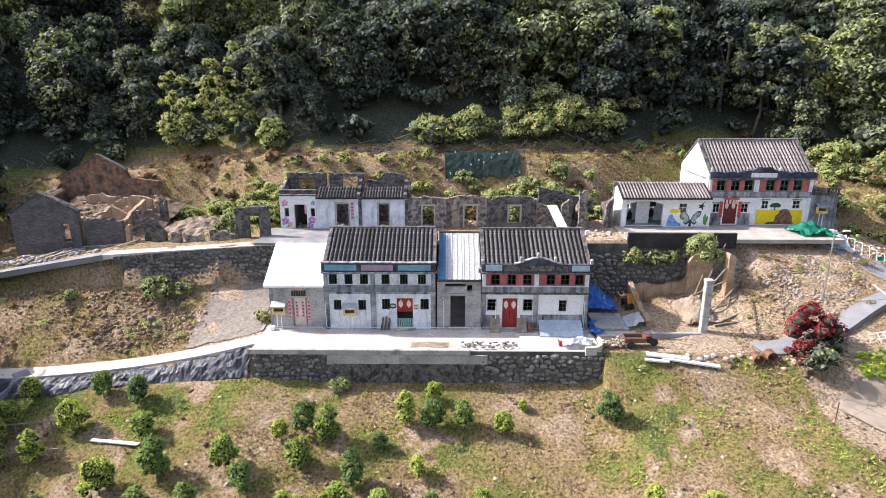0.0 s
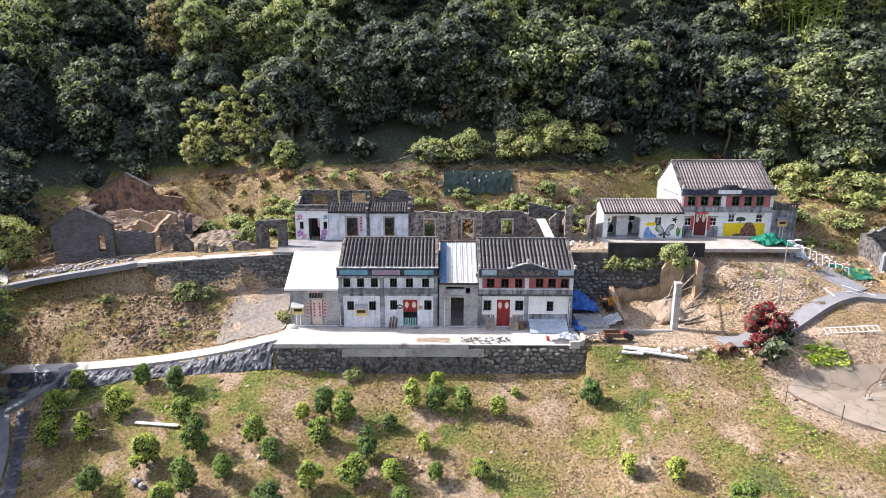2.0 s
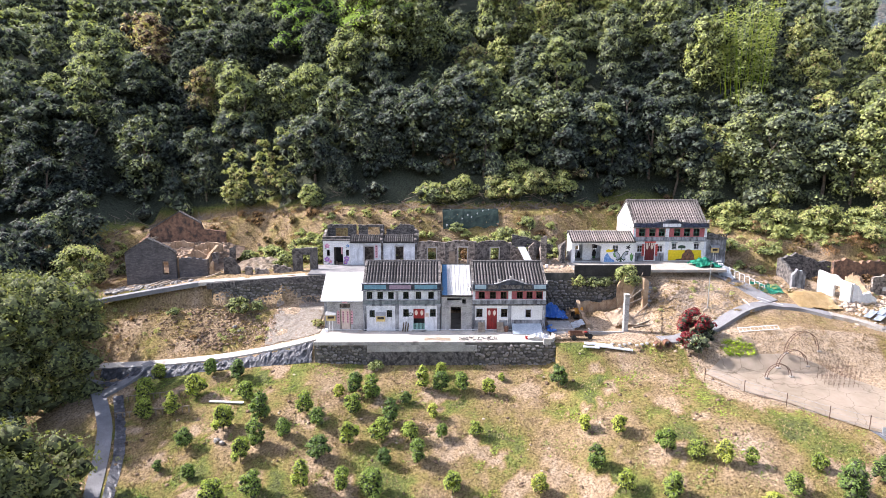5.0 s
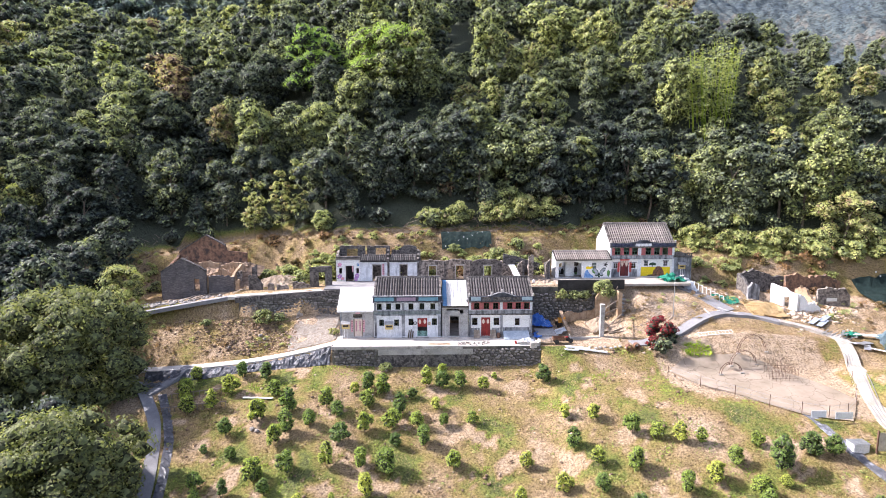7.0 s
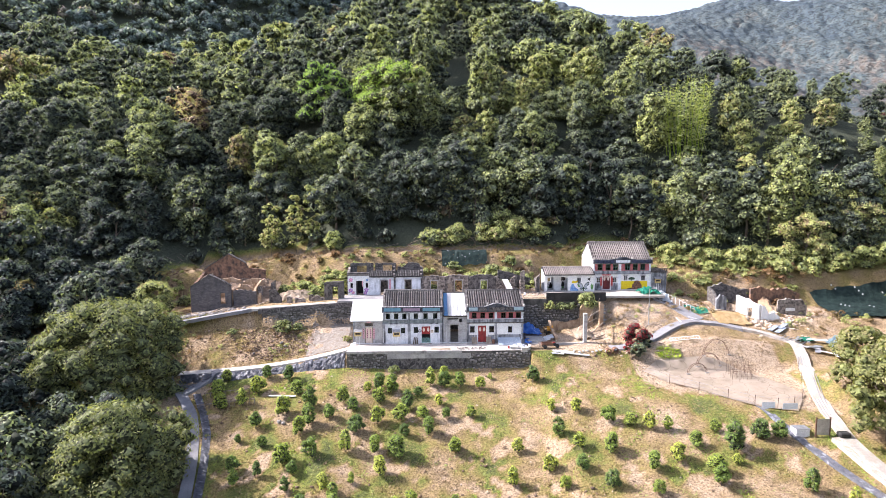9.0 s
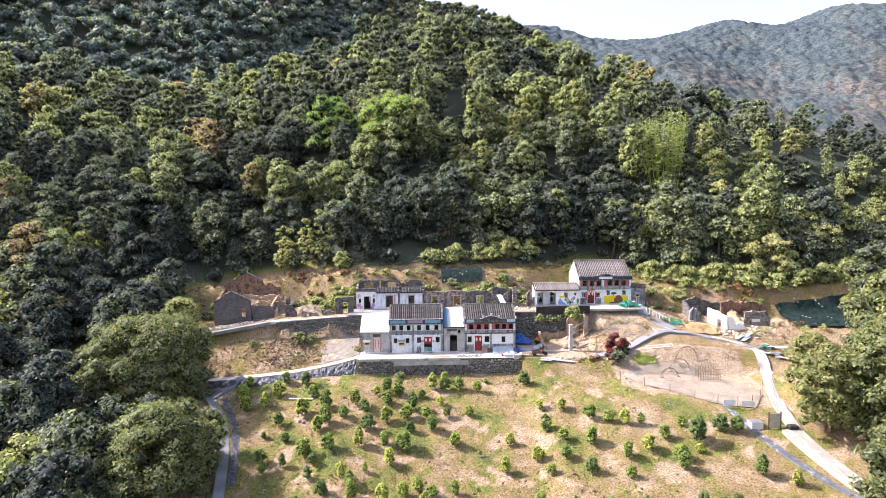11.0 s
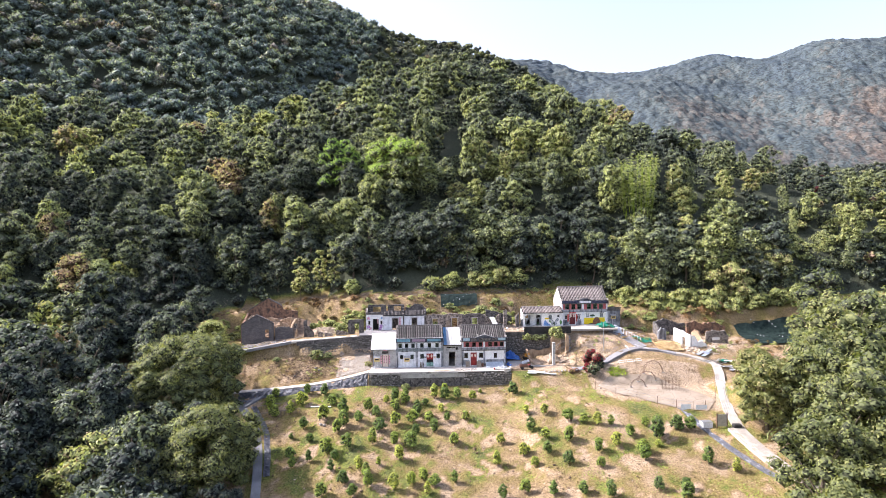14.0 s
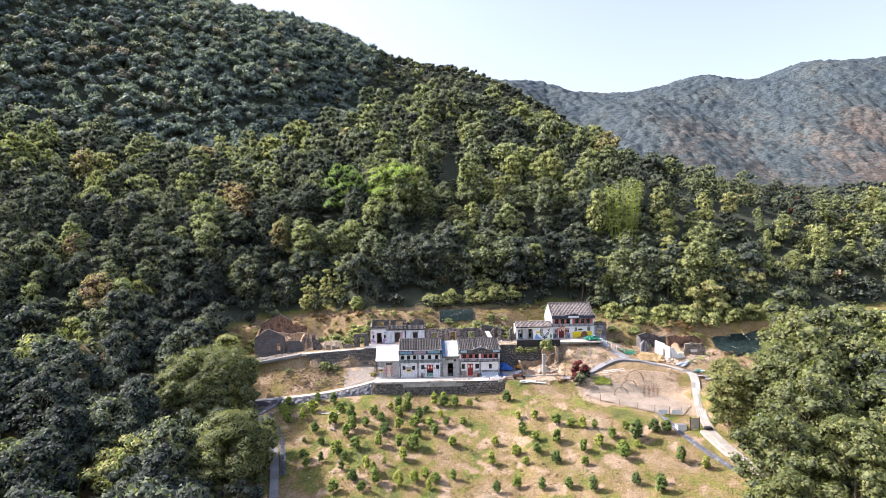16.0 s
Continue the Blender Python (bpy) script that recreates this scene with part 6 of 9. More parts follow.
def east_house():
    h = thing("village_house", (9.9, 42, 0), "two-storey village house with red panels and curved dark parapet", "house")
    x0, x1, y = 5.95, 13.85, 42.0
    low = [(6.38, 7.06, 1.5, 2.42), (7.5, 8.62, 0.1, 2.5), (9.05, 9.75, 1.5, 2.42), (11.7, 12.28, 1.45, 2.35)]
    part("front_wall", holed_wall(x0, x1, y, y + 0.25, 0, 2.82, low), CLEAN, h, "whitewashed ground-floor wall with grey lower half")
    part("dado", boxed(x0 + 0.3, 7.3, y - 0.012, y - 0.002, 0.02, 1.15), GREYWALL, h, "grey cement dado")
    part("dado", boxed(8.85, 9.75, y - 0.012, y - 0.002, 0.02, 1.15), GREYWALL, h)
    part("dado", boxed(10.2, 13.5, y - 0.012, y - 0.002, 0.02, 1.2), GREYWALL, h)
    ups = [(c - 0.33, c + 0.33, 3.5, 4.3) for c in (6.95, 8.15, 9.3, 11.05, 12.1, 13.15)]
    part("upper_wall", holed_wall(x0, x1, y + 0.1, y + 0.3, 3.4, 4.42, ups), REDWALL, h, "faded red panels between upper windows")
    part("spandrel_band", boxed(x0, x1, y - 0.02, y + 0.3, 2.95, 3.4), GREYWALL, h, "grey rendered band with panels")
    for k in range(6):
        a = 6.3 + k * 1.22 + (0.1 if k > 2 else 0)
        part("band_panel", boxed(a, a + 1.1, y - 0.05, y - 0.023, 3.0, 3.36, bevel=0.01), GREYWALL, h)
    part("string_course", boxed(x0 - 0.02, x1 + 0.05, y - 0.14, y + 0.3, 2.82, 2.95, bevel=0.03), DARKWALL, h)
    part("sill_course", boxed(x0 - 0.02, x1 + 0.02, y - 0.1, y + 0.1, 3.4, 3.46, bevel=0.02), WHITE, h)
    part("cornice", boxed(x0 - 0.05, x1 + 0.25, y - 0.22, y + 0.3, 4.42, 4.54, bevel=0.03), DARKWALL, h)
    top = [(x0 - 0.02, 4.54), (x1 + 0.2, 4.54), (x1 + 0.2, 5.15)] + curved_top(10.05, 1.75, 5.15, 0.45)[::-1] + [(x0 - 0.02, 5.15)]
    part("parapet", prism(top, y - 0.1, y + 0.2), PARAPET, h, "dark parapet with a low curved pediment")
    crest = curved_top(10.05, 1.75, 5.15, 0.45)
    part("pediment_coping", prism([(x, z + 0.0) for x, z in crest] + [(x, z + 0.07) for x, z in crest[::-1]], y - 0.14, y + 0.24), GREYWALL, h)
    for a, b, mt in ((6.2, 7.4, PALEBLUE), (7.6, 8.7, DARKWALL), (8.95, 11.2, DARKWALL), (11.4, 12.3, DARKWALL), (12.5, 13.8, PALEBLUE)):
        part("parapet_panel", boxed(a, b, y - 0.135, y - 0.104, 4.64, 5.08, bevel=0.01), mt, h, "tiled parapet panel")
    for x, z in ((x0 + 0.05, 5.15), (8.8, 5.35), (10.05, 5.66), (11.3, 5.35), (x1 + 0.1, 5.15)):
        finial(h, x, y + 0.05, z)
    for a, b in ((x0, x0 + 0.3), (9.8, 10.15), (x1 - 0.32, x1)):
        pilaster(h, a, b, 0, 2.82, y)
        pilaster(h, a, b, 3.46, 4.42, y + 0.08, WHITE)
    for b in low[:1] + low[2:]:
        window(h, *b, y + 0.06, DARKWOOD, (1, 2))
        part("window_surround", holed_wall(b[0] - 0.09, b[1] + 0.09, y - 0.04, y - 0.003, b[2] - 0.09, b[3] + 0.09, [b]), WHITE, h)
    for b in ups:
        window(h, *b, y + 0.16, DARKWOOD, (1, 1))
    double_door(h, 7.5, 8.62, 0.1, 2.5, y + 0.08, RED)
    part("door_surround", holed_wall(7.36, 8.76, y - 0.05, y - 0.013, 0, 2.62, [(7.5, 8.62, 0.0, 2.5)]), CLEAN, h)
    part("door_step", boxed(7.2, 8.95, y - 0.5, y - 0.1, 0, 0.1, bevel=0.02), OLDCONC, h)
    shell(h, x0, x1, y + 0.26, 49.4, 0, 4.9, 45.83, 6.6, GREYWALL)
    part("upper_floor", boxed(x0 + 0.25, x1 - 0.25, y + 0.31, 49.1, 2.84, 2.94), DARK, h)
    tiled_roof(h, x0, x1 + 0.1, 42.25, 4.95, 45.83, 6.78, 22, TILE, back=(49.5, 4.95))


east_house()
for x in (7.0, 9.0):
    bm = side_prism([(41.25, 0.02), (41.32, 0.02), (41.92, 0.95), (41.85, 0.95)], x - 0.42, x + 0.3)
    solo("wooden_board", bm, WOOD, "weathered wooden board leaning beside the red door", "board", "leaning boards")
bm = bmesh.new()
for z0, z1, r0, r1 in ((0, 0.3, 0.2, 0.24), (0.3, 0.62, 0.24, 0.2)):
    tube(bm, (9.62, 41.6, z0), (9.62, 41.6, z1), r0, r1, 12)
solo("clay_jar", bm, TERRACOTTA, "dark clay storage jar by the house wall", "jar")
bm = side_prism([(40.55, 0.02), (41.98, 0.72), (41.98, 0.78), (40.55, 0.08)], 10.2, 13.4)
solo("roof_sheet", bm, surface("blue_grey_sheet", (0.3, 0.36, 0.42), (0.42, 0.48, 0.54), 1, 8, 0.6, 0.1), "blue-grey sheet leaning against the house wall", "sheet")

# ---- brick shed at the terrace's west end ----
def shed():
    h = thing("brick_shed", (-8.0, 42.2, 0), "grey brick shed with a white sloping slab roof", "shed")
    x0, x1, y = -9.95, -5.85, 42.2
    part("front_wall", holed_wall(x0, x1, y, y + 0.25, 0, 3.3, [(-8.32, -7.18, 0.1, 2.35), (-8.35, -7.2, 2.5, 2.95)]), BRICK, h, "grey brick wall")
    part("corner_pier", boxed(x0 - 0.02, x0 + 0.25, y - 0.06, y + 0.01, 0, 3.3), GREYWALL, h)
    part("west_wall", side_prism([(y, 0), (y, 3.3), (46.0, 5.35), (46.0, 0)], x0, x0 + 0.25), GREYWALL, h)
    part("back_wall", boxed(x0, x1, 45.75, 46.0, 0, 5.2), GREYWALL, h)
    part("roof", side_prism([(41.85, 3.27), (41.85, 3.43), (46.0, 5.6), (46.0, 5.44)], -10.3, -5.82), ROOFWHITE, h, "white painted concrete roof slab")
    part("door_leaf", boxed(-8.2, -7.3, y + 0.1, y + 0.16, 0.1, 2.35), PAPER, h, "pale plank door")
    for a in (-8.32, -7.3):
        part("jamb", boxed(a, a + 0.12, y + 0.02, y + 0.2, 0.1, 2.35), WOOD, h)
    # Near-black sheet behind the bars stands for the unlit inside.
    grille = part("transom_grille", boxed(-8.35, -7.2, y + 0.08, y + 0.1, 2.5, 2.95), DARK, h)
    for k in range(9):
        part("bar", boxed(-8.3 + k * 0.13, -8.27 + k * 0.13, y + 0.03, y + 0.075, 2.5, 2.95), WOOD, grille)
    part("plaque", boxed(-8.05, -7.5, y - 0.02, y - 0.002, 3.02, 3.18), PINK, h)


shed()
for x in (-8.5, -7.05):
    couplet(x, 0.7, 2.2, 42.19, 0.24)
for x in (-7.98, -7.52):
    couplet(x, 0.8, 2.1, 42.29, 0.2)
notice_box(-9.25, 41.75, 1.2, 0.95)
bm = boxed(-9.9, -9.55, 41.5, 41.8, 0, 0.35, bevel=0.03)
solo("white_crate", bm, WHITEPAINT, "small white crate at the shed's corner", "crate")


# ---- terrace, walls and lanes ----
terrace = solo("terrace_floor", boxed(-10.35, 14.15, 38.25, 48.6, -0.3, 0.0, bevel=0.03), CONCRETE, "pale concrete house terrace slab", "terrace", kind="structure")
kerb = bmesh.new()
box(kerb, -10.45, 5.0, 38.05, 38.32, -0.28, 0.1, bevel=0.03)
solo("terrace_kerb", kerb, OLDCONC, "low worn concrete kerb along the terrace edge", "kerb", kind="structure")
bm = bmesh.new()
pts = [(13.0, 38.2), (13.8, 38.3), (14.2, 38.7), (14.35, 39.3), (14.3, 40.0)]
for (a, b), (c, d) in zip(pts, pts[1:]):
    q = strip([(a, b, 0.32), (c, d, 0.32)], 0.22, 0.6)
    me = bpy.data.meshes.new("tmp")
    q.to_mesh(me), q.free()
    bm.from_mesh(me)
    bpy.data.meshes.remove(me)
solo("terrace_end_kerb", bm, CONCRETE, "rounded pale concrete kerb at the terrace corner", "kerb", kind="structure")

stones_grey = stone_meshes(9, STONE)
stones_pale = stone_meshes(6, PALESTONE, 8)
stone_rng = random.Random(31)


def stone_face(wall, x0, x1, face_y, z_low, z_high, size, rng, meshes):
    """Stones laid in uneven courses on the face of a wall that looks to -y."""
    z = 0.0
    n = 0
    zs = []
    while z < 6:
        zs.append(z)
        z += size * rng.uniform(0.62, 0.8)
    for zz in zs:
        x = x0 + rng.uniform(0, size * 0.5)
        while x < x1:
            w = size * rng.uniform(0.55, 1.6)
            lo, hi = z_low(x), z_high(x)
            zc = lo + zz + size * 0.35
            if zc < hi - 0.05:
                lay_stone(meshes, (x + w / 2, face_y(x + w / 2) + rng.uniform(-0.05, 0.06), zc + rng.uniform(-0.11, 0.11)), (w * 1.1, size * rng.uniform(0.6, 1.0), size * rng.uniform(0.6, 1.15)), wall, rng).rotation_euler.z = rng.uniform(-0.35, 0.35)
                n += 1
            x += w
    return n


front = solo("wall_front", boxed(-10.4, 14.2, 38.22, 38.6, -3.2, -0.05), MORTAR, "retaining wall of field stones and old render under the terrace", "retaining wall", kind="structure")
part("render_facing", boxed(-5.0, 5.6, 38.1, 38.217, -3.0, -0.3), DARKWALL, front, "blackened cement render")
part("render_course", boxed(-5.0, 6.2, 38.04, 38.098, -0.95, -0.29), OLDCONC, front, "paler concrete course")
stone_face(front, -10.3, -5.1, lambda x: 38.2, lambda x: -2.9, lambda x: -0.2, 0.44, stone_rng, stones_grey)
stone_face(front, 5.6, 14.1, lambda x: 38.2, lambda x: -2.9, lambda x: -0.1, 0.46, stone_rng, stones_grey)
for k in range(8):
    ang = k * 0.36
    for j in range(6):
        lay_stone(stones_grey, (14.1 + 0.35 * math.sin(min(ang, 1.57)), 38.35 + 0.35 * (1 - math.cos(min(ang, 1.57))) + max(0, ang - 1.57) * 1.6, -2.6 + j * 0.42), (0.45, 0.45, 0.45), front, stone_rng)

west_wall = solo("wall_west", strip([(x, float(ramp(x, (-36, 47.2), (-25, 47.6), (-12, 48.6), (-10.5, 48.6))) + 0.25, upper_level(x) - 0.1) for x in (-24, -20, -16, -12, -10.4)], 0.4, 3.4), MORTAR, "dry stone retaining wall under the upper lane", "retaining wall", kind="structure")
part("lane_edge", strip([(x, float(ramp(x, (-36, 47.2), (-25, 47.6), (-12, 48.6), (-10.5, 48.6))) + 0.1, upper_level(x) - 0.02) for x in (-24.5, -20, -16, -12, -10.2)], 0.3, 0.7), DARKWALL, west_wall, "blackened concrete lane edge")
stone_face(west_wall, -23.8, -10.5, lambda x: float(ramp(x, (-25, 47.6), (-12, 48.6), (-10, 48.6))) + 0.02, lambda x: 0.95, lambda x: float(upper_level(x)) - 0.65, 0.44, stone_rng, stones_grey)
east_wall = solo("wall_east", boxed(13.9, 24.6, 48.62, 49.0, -0.3, 4.9), MORTAR, "field stone retaining wall behind the houses", "retaining wall", kind="structure")
stone_face(east_wall, 14.0, 24.3, lambda x: 48.6, lambda x: 0.0, lambda x: 4.3, 0.5, stone_rng, stones_grey)
back_wall = solo("wall_back", boxed(-10.4, 13.9, 48.62, 48.9, -0.2, 4.7), DARKWALL, "dark rendered retaining wall behind the house row", "retaining wall", kind="structure")
parapet_e = solo("terrace_parapet", boxed(18.4, 27.4, 48.45, 48.75, 4.55, 5.85, bevel=0.02), DARK, "long black-painted parapet wall on the upper terrace", "parapet", kind="structure")

upper = bmesh.new()
box(upper, -13.0, 18.4, 48.7, 53.8, 4.5, 4.82)
solo("upper_terrace", upper, DAMPCONC, "grey worn concrete floor before the ruined row", "pavement", kind="structure")
solo("upper_court", boxed(18.4, 36.6, 48.8, 54.0, 4.9, 5.24), LANECONC, "pale concrete court before the painted house", "pavement", kind="structure")

lower_lane = solo("lane_west", strip(along([(x, road_line(x)[0] - 0.15, float(road_line(x)[1]) + 0.12) for x in (-10.3, -14, -18, -22, -26, -30, -34)] ), 1.6, 0.5), CONCRETE, "pale concrete lane climbing to the terrace", "lane", kind="structure")
# These two lanes get the darker grey: tree shade put into their colour.
side_lane = solo("lane_down", strip(on_land(LANE_DOWN, 0.2), 1.25, 0.6), ASPHALT, "concrete lane going down beside the orchard, greyed as tree shade", "lane", kind="structure")
side_lane2 = solo("lane_down_west", strip(on_land(LANE_BRANCH, 0.18), 1.3, 0.6), ASPHALT, "grey concrete lane in the shade of trees", "lane", kind="structure")
upper_lane = solo("lane_upper", strip(along([(-10.6, 49.5, 4.74), (-18, 48.75, 4.42), (-25.5, 48.45, 3.98)]), 1.3, 0.4), CONCRETE, "pale concrete upper lane", "lane", kind="structure")
solo("lane_far_west", strip(on_land([(-58.0, 62.4), (-51.0, 61.0), (-47.6, 58.6), (-44.6, 55.6), (-41.4, 51.6), (-39.6, 47.6)], 0.25), 1.9, 0.6), CONCRETE, "pale concrete lane coming down past the creeper bush", "lane", kind="structure")
upper_lane2 = solo("lane_upper_west", strip(along([(-25.5, 48.45, 3.98), (-31, 48.0, 3.12), (-36, 47.5, 2.3), (-39.5, 47.0, 1.6)]), 1.05, 0.5), ASPHALT, "grey lane running down to the west", "lane", kind="structure")
path_w = solo("path_west", strip(along([(-38.6, 47.4, 1.9), (-39.8, 49.5, 2.2), (-42.2, 51.5, 2.2), (-45, 56, 2.4)]), 1.6, 0.4), CONCRETE, "pale concrete path past the yellow-green bush", "path", kind="structure")




east_lane = solo("lane_east", strip(on_land([(25.4, 39.1), (27.6, 39.3), (29.8, 40.0), (32.2, 41.2), (35.2, 42.9), (38.5, 44.2), (42.5, 44.2), (45.5, 42.6)], 0.14), 2.1, 0.6), ASPHALT, "grey lane curving up past the bougainvillea", "lane", kind="structure")
solo("lane_court", strip(on_land([(36.0, 50.6), (37.6, 48.9), (39.0, 46.6), (40.0, 44.8)], 0.16), 2.4, 0.6), ASPHALT, "grey lane down from the upper court", "lane", kind="structure")
solo("lane_foot", strip(on_land([(44.0, 19.0), (44.6, 15.6), (45.6, 11.6), (47.2, 7.4)], 0.13), 3.0, 0.6), GRAVEL, "wide pale dusty foot of the concrete lane", "lane", kind="structure")
solo("lane_south", strip(on_land(LANE_SOUTH, 0.2), 1.5, 0.7), LANECONC, "pale concrete lane beside the fenced yard", "lane", kind="structure")
for a, b in (((38.6, 45.3), (41.8, 43.6)), ((38.2, 44.3), (41.8, 43.6)), ((36.6, 44.6), (37.0, 42.6))):
    solo("road_marking", strip(on_land([a, b], 0.165), 0.12, 0.02), WHITEPAINT, "white painted line on the lane junction", "road marking", "junction markings", "structure")

for off in (-0.5, -0.17, 0.17, 0.5):
    solo("lane_seam", strip(on_land([(49.9 + off, 35.8), (48.6 + off, 32.8), (46.5 + off, 27.2), (44.5 + off, 21.8)], 0.215), 0.07, 0.02), ASPHALT, "dark seam along the ribbed concrete lane", "seam", "lane seams", "structure")

# cracked concrete yard
def yard_material():
    m, t, p = nodes_of("cracked_yard_concrete")
    v = coords(t)
    vor = t.nodes.new("ShaderNodeTexVoronoi")
    vor.feature = "DISTANCE_TO_EDGE"
    vor.inputs["Scale"].default_value = 0.5
    warp = t.nodes.new("ShaderNodeVectorMath")
    nz = node(t, "ShaderNodeTexNoise", Scale=0.9, Detail=4.0)
    t.links.new(v, nz.inputs["Vector"])
    t.links.new(v, warp.inputs[0])
    t.links.new(nz.outputs["Color"], warp.inputs[1])
    t.links.new(warp.outputs[0], vor.inputs["Vector"])
    crack = ramp_node(t, vor.outputs["Distance"], ((0.004, (0, 0, 0)), (0.018, (1, 1, 1)))).outputs[0]
    slab_col = ramp_node(t, noise_of(t, v, 0.5, 7), ((0.35, (0.4, 0.335, 0.255)), (0.7, (0.56, 0.475, 0.385)))).outputs[0]
    t.links.new(mixed(t, "MIX", crack, (0.3, 0.25, 0.19), slab_col), p.inputs["Base Color"])
    p.inputs["Roughness"].default_value = 0.95
    bumped(t, p, crack, 0.4, 0.03)
    return m


YARD = yard_material()
bm = bmesh.new()
front_pts = along([(28.3, 34.6, 0), (30.2, 31.4, 0), (33.5, 29.3, 0), (36.0, 26.6, 0), (37.8, 24.6, 0), (42.0, 23.6, 0)], 0.8)
back_pts = along([(30.4, 35.9, 0), (33.5, 36.1, 0), (38.0, 35.9, 0), (41.5, 34.0, 0), (44.0, 31.0, 0), (45.2, 27.6, 0)], 0.8)
n = 18
rows = []
for i in range(n + 1):
    a, b = front_pts[int(i * (len(front_pts) - 1) / n)], back_pts[int(i * (len(back_pts) - 1) / n)]
    row = [a.lerp(b, j / 10) for j in range(11)]
    rows.append([bm.verts.new((q.x, q.y, ground_at(q.x, q.y) + 0.16)) for q in row])
for r, s in zip(rows, rows[1:]):
    for j in range(10):
        bm.faces.new((r[j], s[j], s[j + 1], r[j + 1]))
bmesh.ops.solidify(bm, geom=bm.faces[:], thickness=0.25)
solo("yard", bm, YARD, "cracked pale concrete yard inside a wire fence", "yard", kind="structure")

# gravel forecourt west of the shed
solo("gravel_apron", drape(-16.5, -10.5, 41.6, 48.3, lambda x, y: ground_at(x, y), 0.05, (16, 16), 4, 0.05), GRAVEL, "pale gravel ground beside the shed", "gravel", kind="structure")


# ---- the ruined row on the upper terrace ----
def flower(thing_ob, x, y, z, r, petals, leaf=LEAFMURAL):
    """A painted flower: flat petals round a centre."""
    for k in range(5):
        a = k * 2 * math.pi / 5 + 0.3
        c = (x + r * 0.6 * math.cos(a), z + r * 0.6 * math.sin(a))
        part("petal", prism([(c[0] + r * 0.42 * math.cos(b * math.pi / 4), c[1] + r * 0.42 * math.sin(b * math.pi / 4)) for b in range(8)], y - 0.012 - 0.0015 * k, y - 0.002), petals, thing_ob)
    part("leaf", prism([(x - r * 1.2, z - r * 0.9), (x - r * 0.3, z - r * 1.1), (x - r * 0.5, z - r * 0.5)], y - 0.006, y - 0.002), leaf, thing_ob)


def mural_cell():
    h = thing("ruined_house", (-10.4, 54, 4.7), "whitewashed ruined house front painted with flowers", "ruin", "ruined row houses")
    part("front_wall", holed_wall(-12.05, -8.72, 53.9, 54.2, 4.6, 7.85, [(-10.75, -9.6, 4.75, 7.05), (-11.65, -11.25, 5.9, 6.7), (-9.25, -8.85, 5.9, 6.7)]), CLEAN, h)
    part("coping", boxed(-12.15, -8.65, 53.8, 54.35, 7.85, 8.0, bevel=0.03), DARKWALL, h)
    part("cornice", boxed(-12.1, -8.7, 54.15, 54.6, 8.0, 8.35, bevel=0.04), DARKWALL, h)
    part("door_leaf", boxed(-10.72, -10.62, 54.2, 55.0, 4.75, 7.0), DARKWOOD, h, "dark door leaf standing open")
    part("curtain", boxed(-9.85, -9.68, 54.15, 54.19, 6.1, 7.0), PINK, h, "pink cloth hanging in the doorway")
    # Near-black sheet behind the openings imitates shade indoors.
    part("inner_wall", boxed(-12.0, -8.75, 55.8, 56.0, 4.6, 7.2), DARK, h)
    for x, z, r, mt in ((-11.55, 7.2, 0.32, PINKMURAL), (-11.6, 5.5, 0.34, PURPLEMURAL), (-9.15, 5.6, 0.36, PURPLEMURAL), (-9.3, 5.1, 0.28, PURPLEMURAL), (-11.2, 5.2, 0.26, PINKMURAL), (-8.98, 7.2, 0.2, BLUEMURAL)):
        mural = part("painted_flower", boxed(x - 0.05, x + 0.05, 53.885, 53.898, z - 0.05, z + 0.05), YELLOWMURAL, h)
        flower(mural, x, 53.9, z, r, mt)
    return h


mural_cell()


def row_cell(x0, x1, tops, door, material, words, roof=False, seed=1, papers=False):
    h = thing("ruined_house", ((x0 + x1) / 2, 54, 4.7), words, "ruin", "ruined row houses")
    part("front_wall", ragged_wall(x0, x1, 53.9, 54.25, 4.6, tops, [door], 0.3, 0.04 if roof else 0.1, seed), material, h)
    part("pier", boxed(x1 - 0.22, x1 + 0.08, 53.8, 53.895, 4.6, tops[-1][1] - 0.1), DARKWALL, h)
    part("lintel", boxed(door[0] - 0.12, door[1] + 0.12, 53.86, 53.896, door[3], door[3] + 0.16), OLDCONC, h)
    for a in (door[0] - 0.12, door[1]):
        part("jamb", boxed(a, a + 0.12, 53.86, 53.896, door[2], door[3]), OLDCONC, h)
    if roof:
        tiled_roof(h, x0 + 0.02, x1 - 0.3, 53.6, 7.75, 55.0, 8.45, int((x1 - x0) / 0.3), TILE, 5, caps=False)
        part("step_gable", side_prism([(53.7, 7.6), (53.7, 8.05), (54.3, 8.15), (54.3, 8.5), (55.0, 8.65), (55.0, 9.0), (55.7, 9.1), (55.7, 7.6)], x1 - 0.3, x1 - 0.02), DARKWALL, h, "stepped dark fire wall")
    if papers:
        couplet(door[1] + 0.35, 5.7, 7.3, 53.89, 0.3, PINK, 5, "ruined doorway")
    return h


row_cell(-8.68, -4.6, ((-8.7, 7.7), (-4.6, 7.7)), (-6.9, -5.75, 4.75, 7.1), WHITE, "whitewashed ruined house front with a strip of roof tiles", True, 2, True)
row_cell(-4.55, -0.35, ((-4.6, 7.65), (-0.4, 7.6)), (-3.0, -2.05, 4.75, 7.1), WHITE, "stained white ruined house front with broken tile eaves", True, 3)
row_cell(-0.3, 3.45, ((-0.3, 7.75), (1.0, 7.8), (3.4, 7.7)), (1.05, 2.1, 4.75, 6.95), RUINWALL, "roofless grey ruined house front with an empty doorway", False, 4)
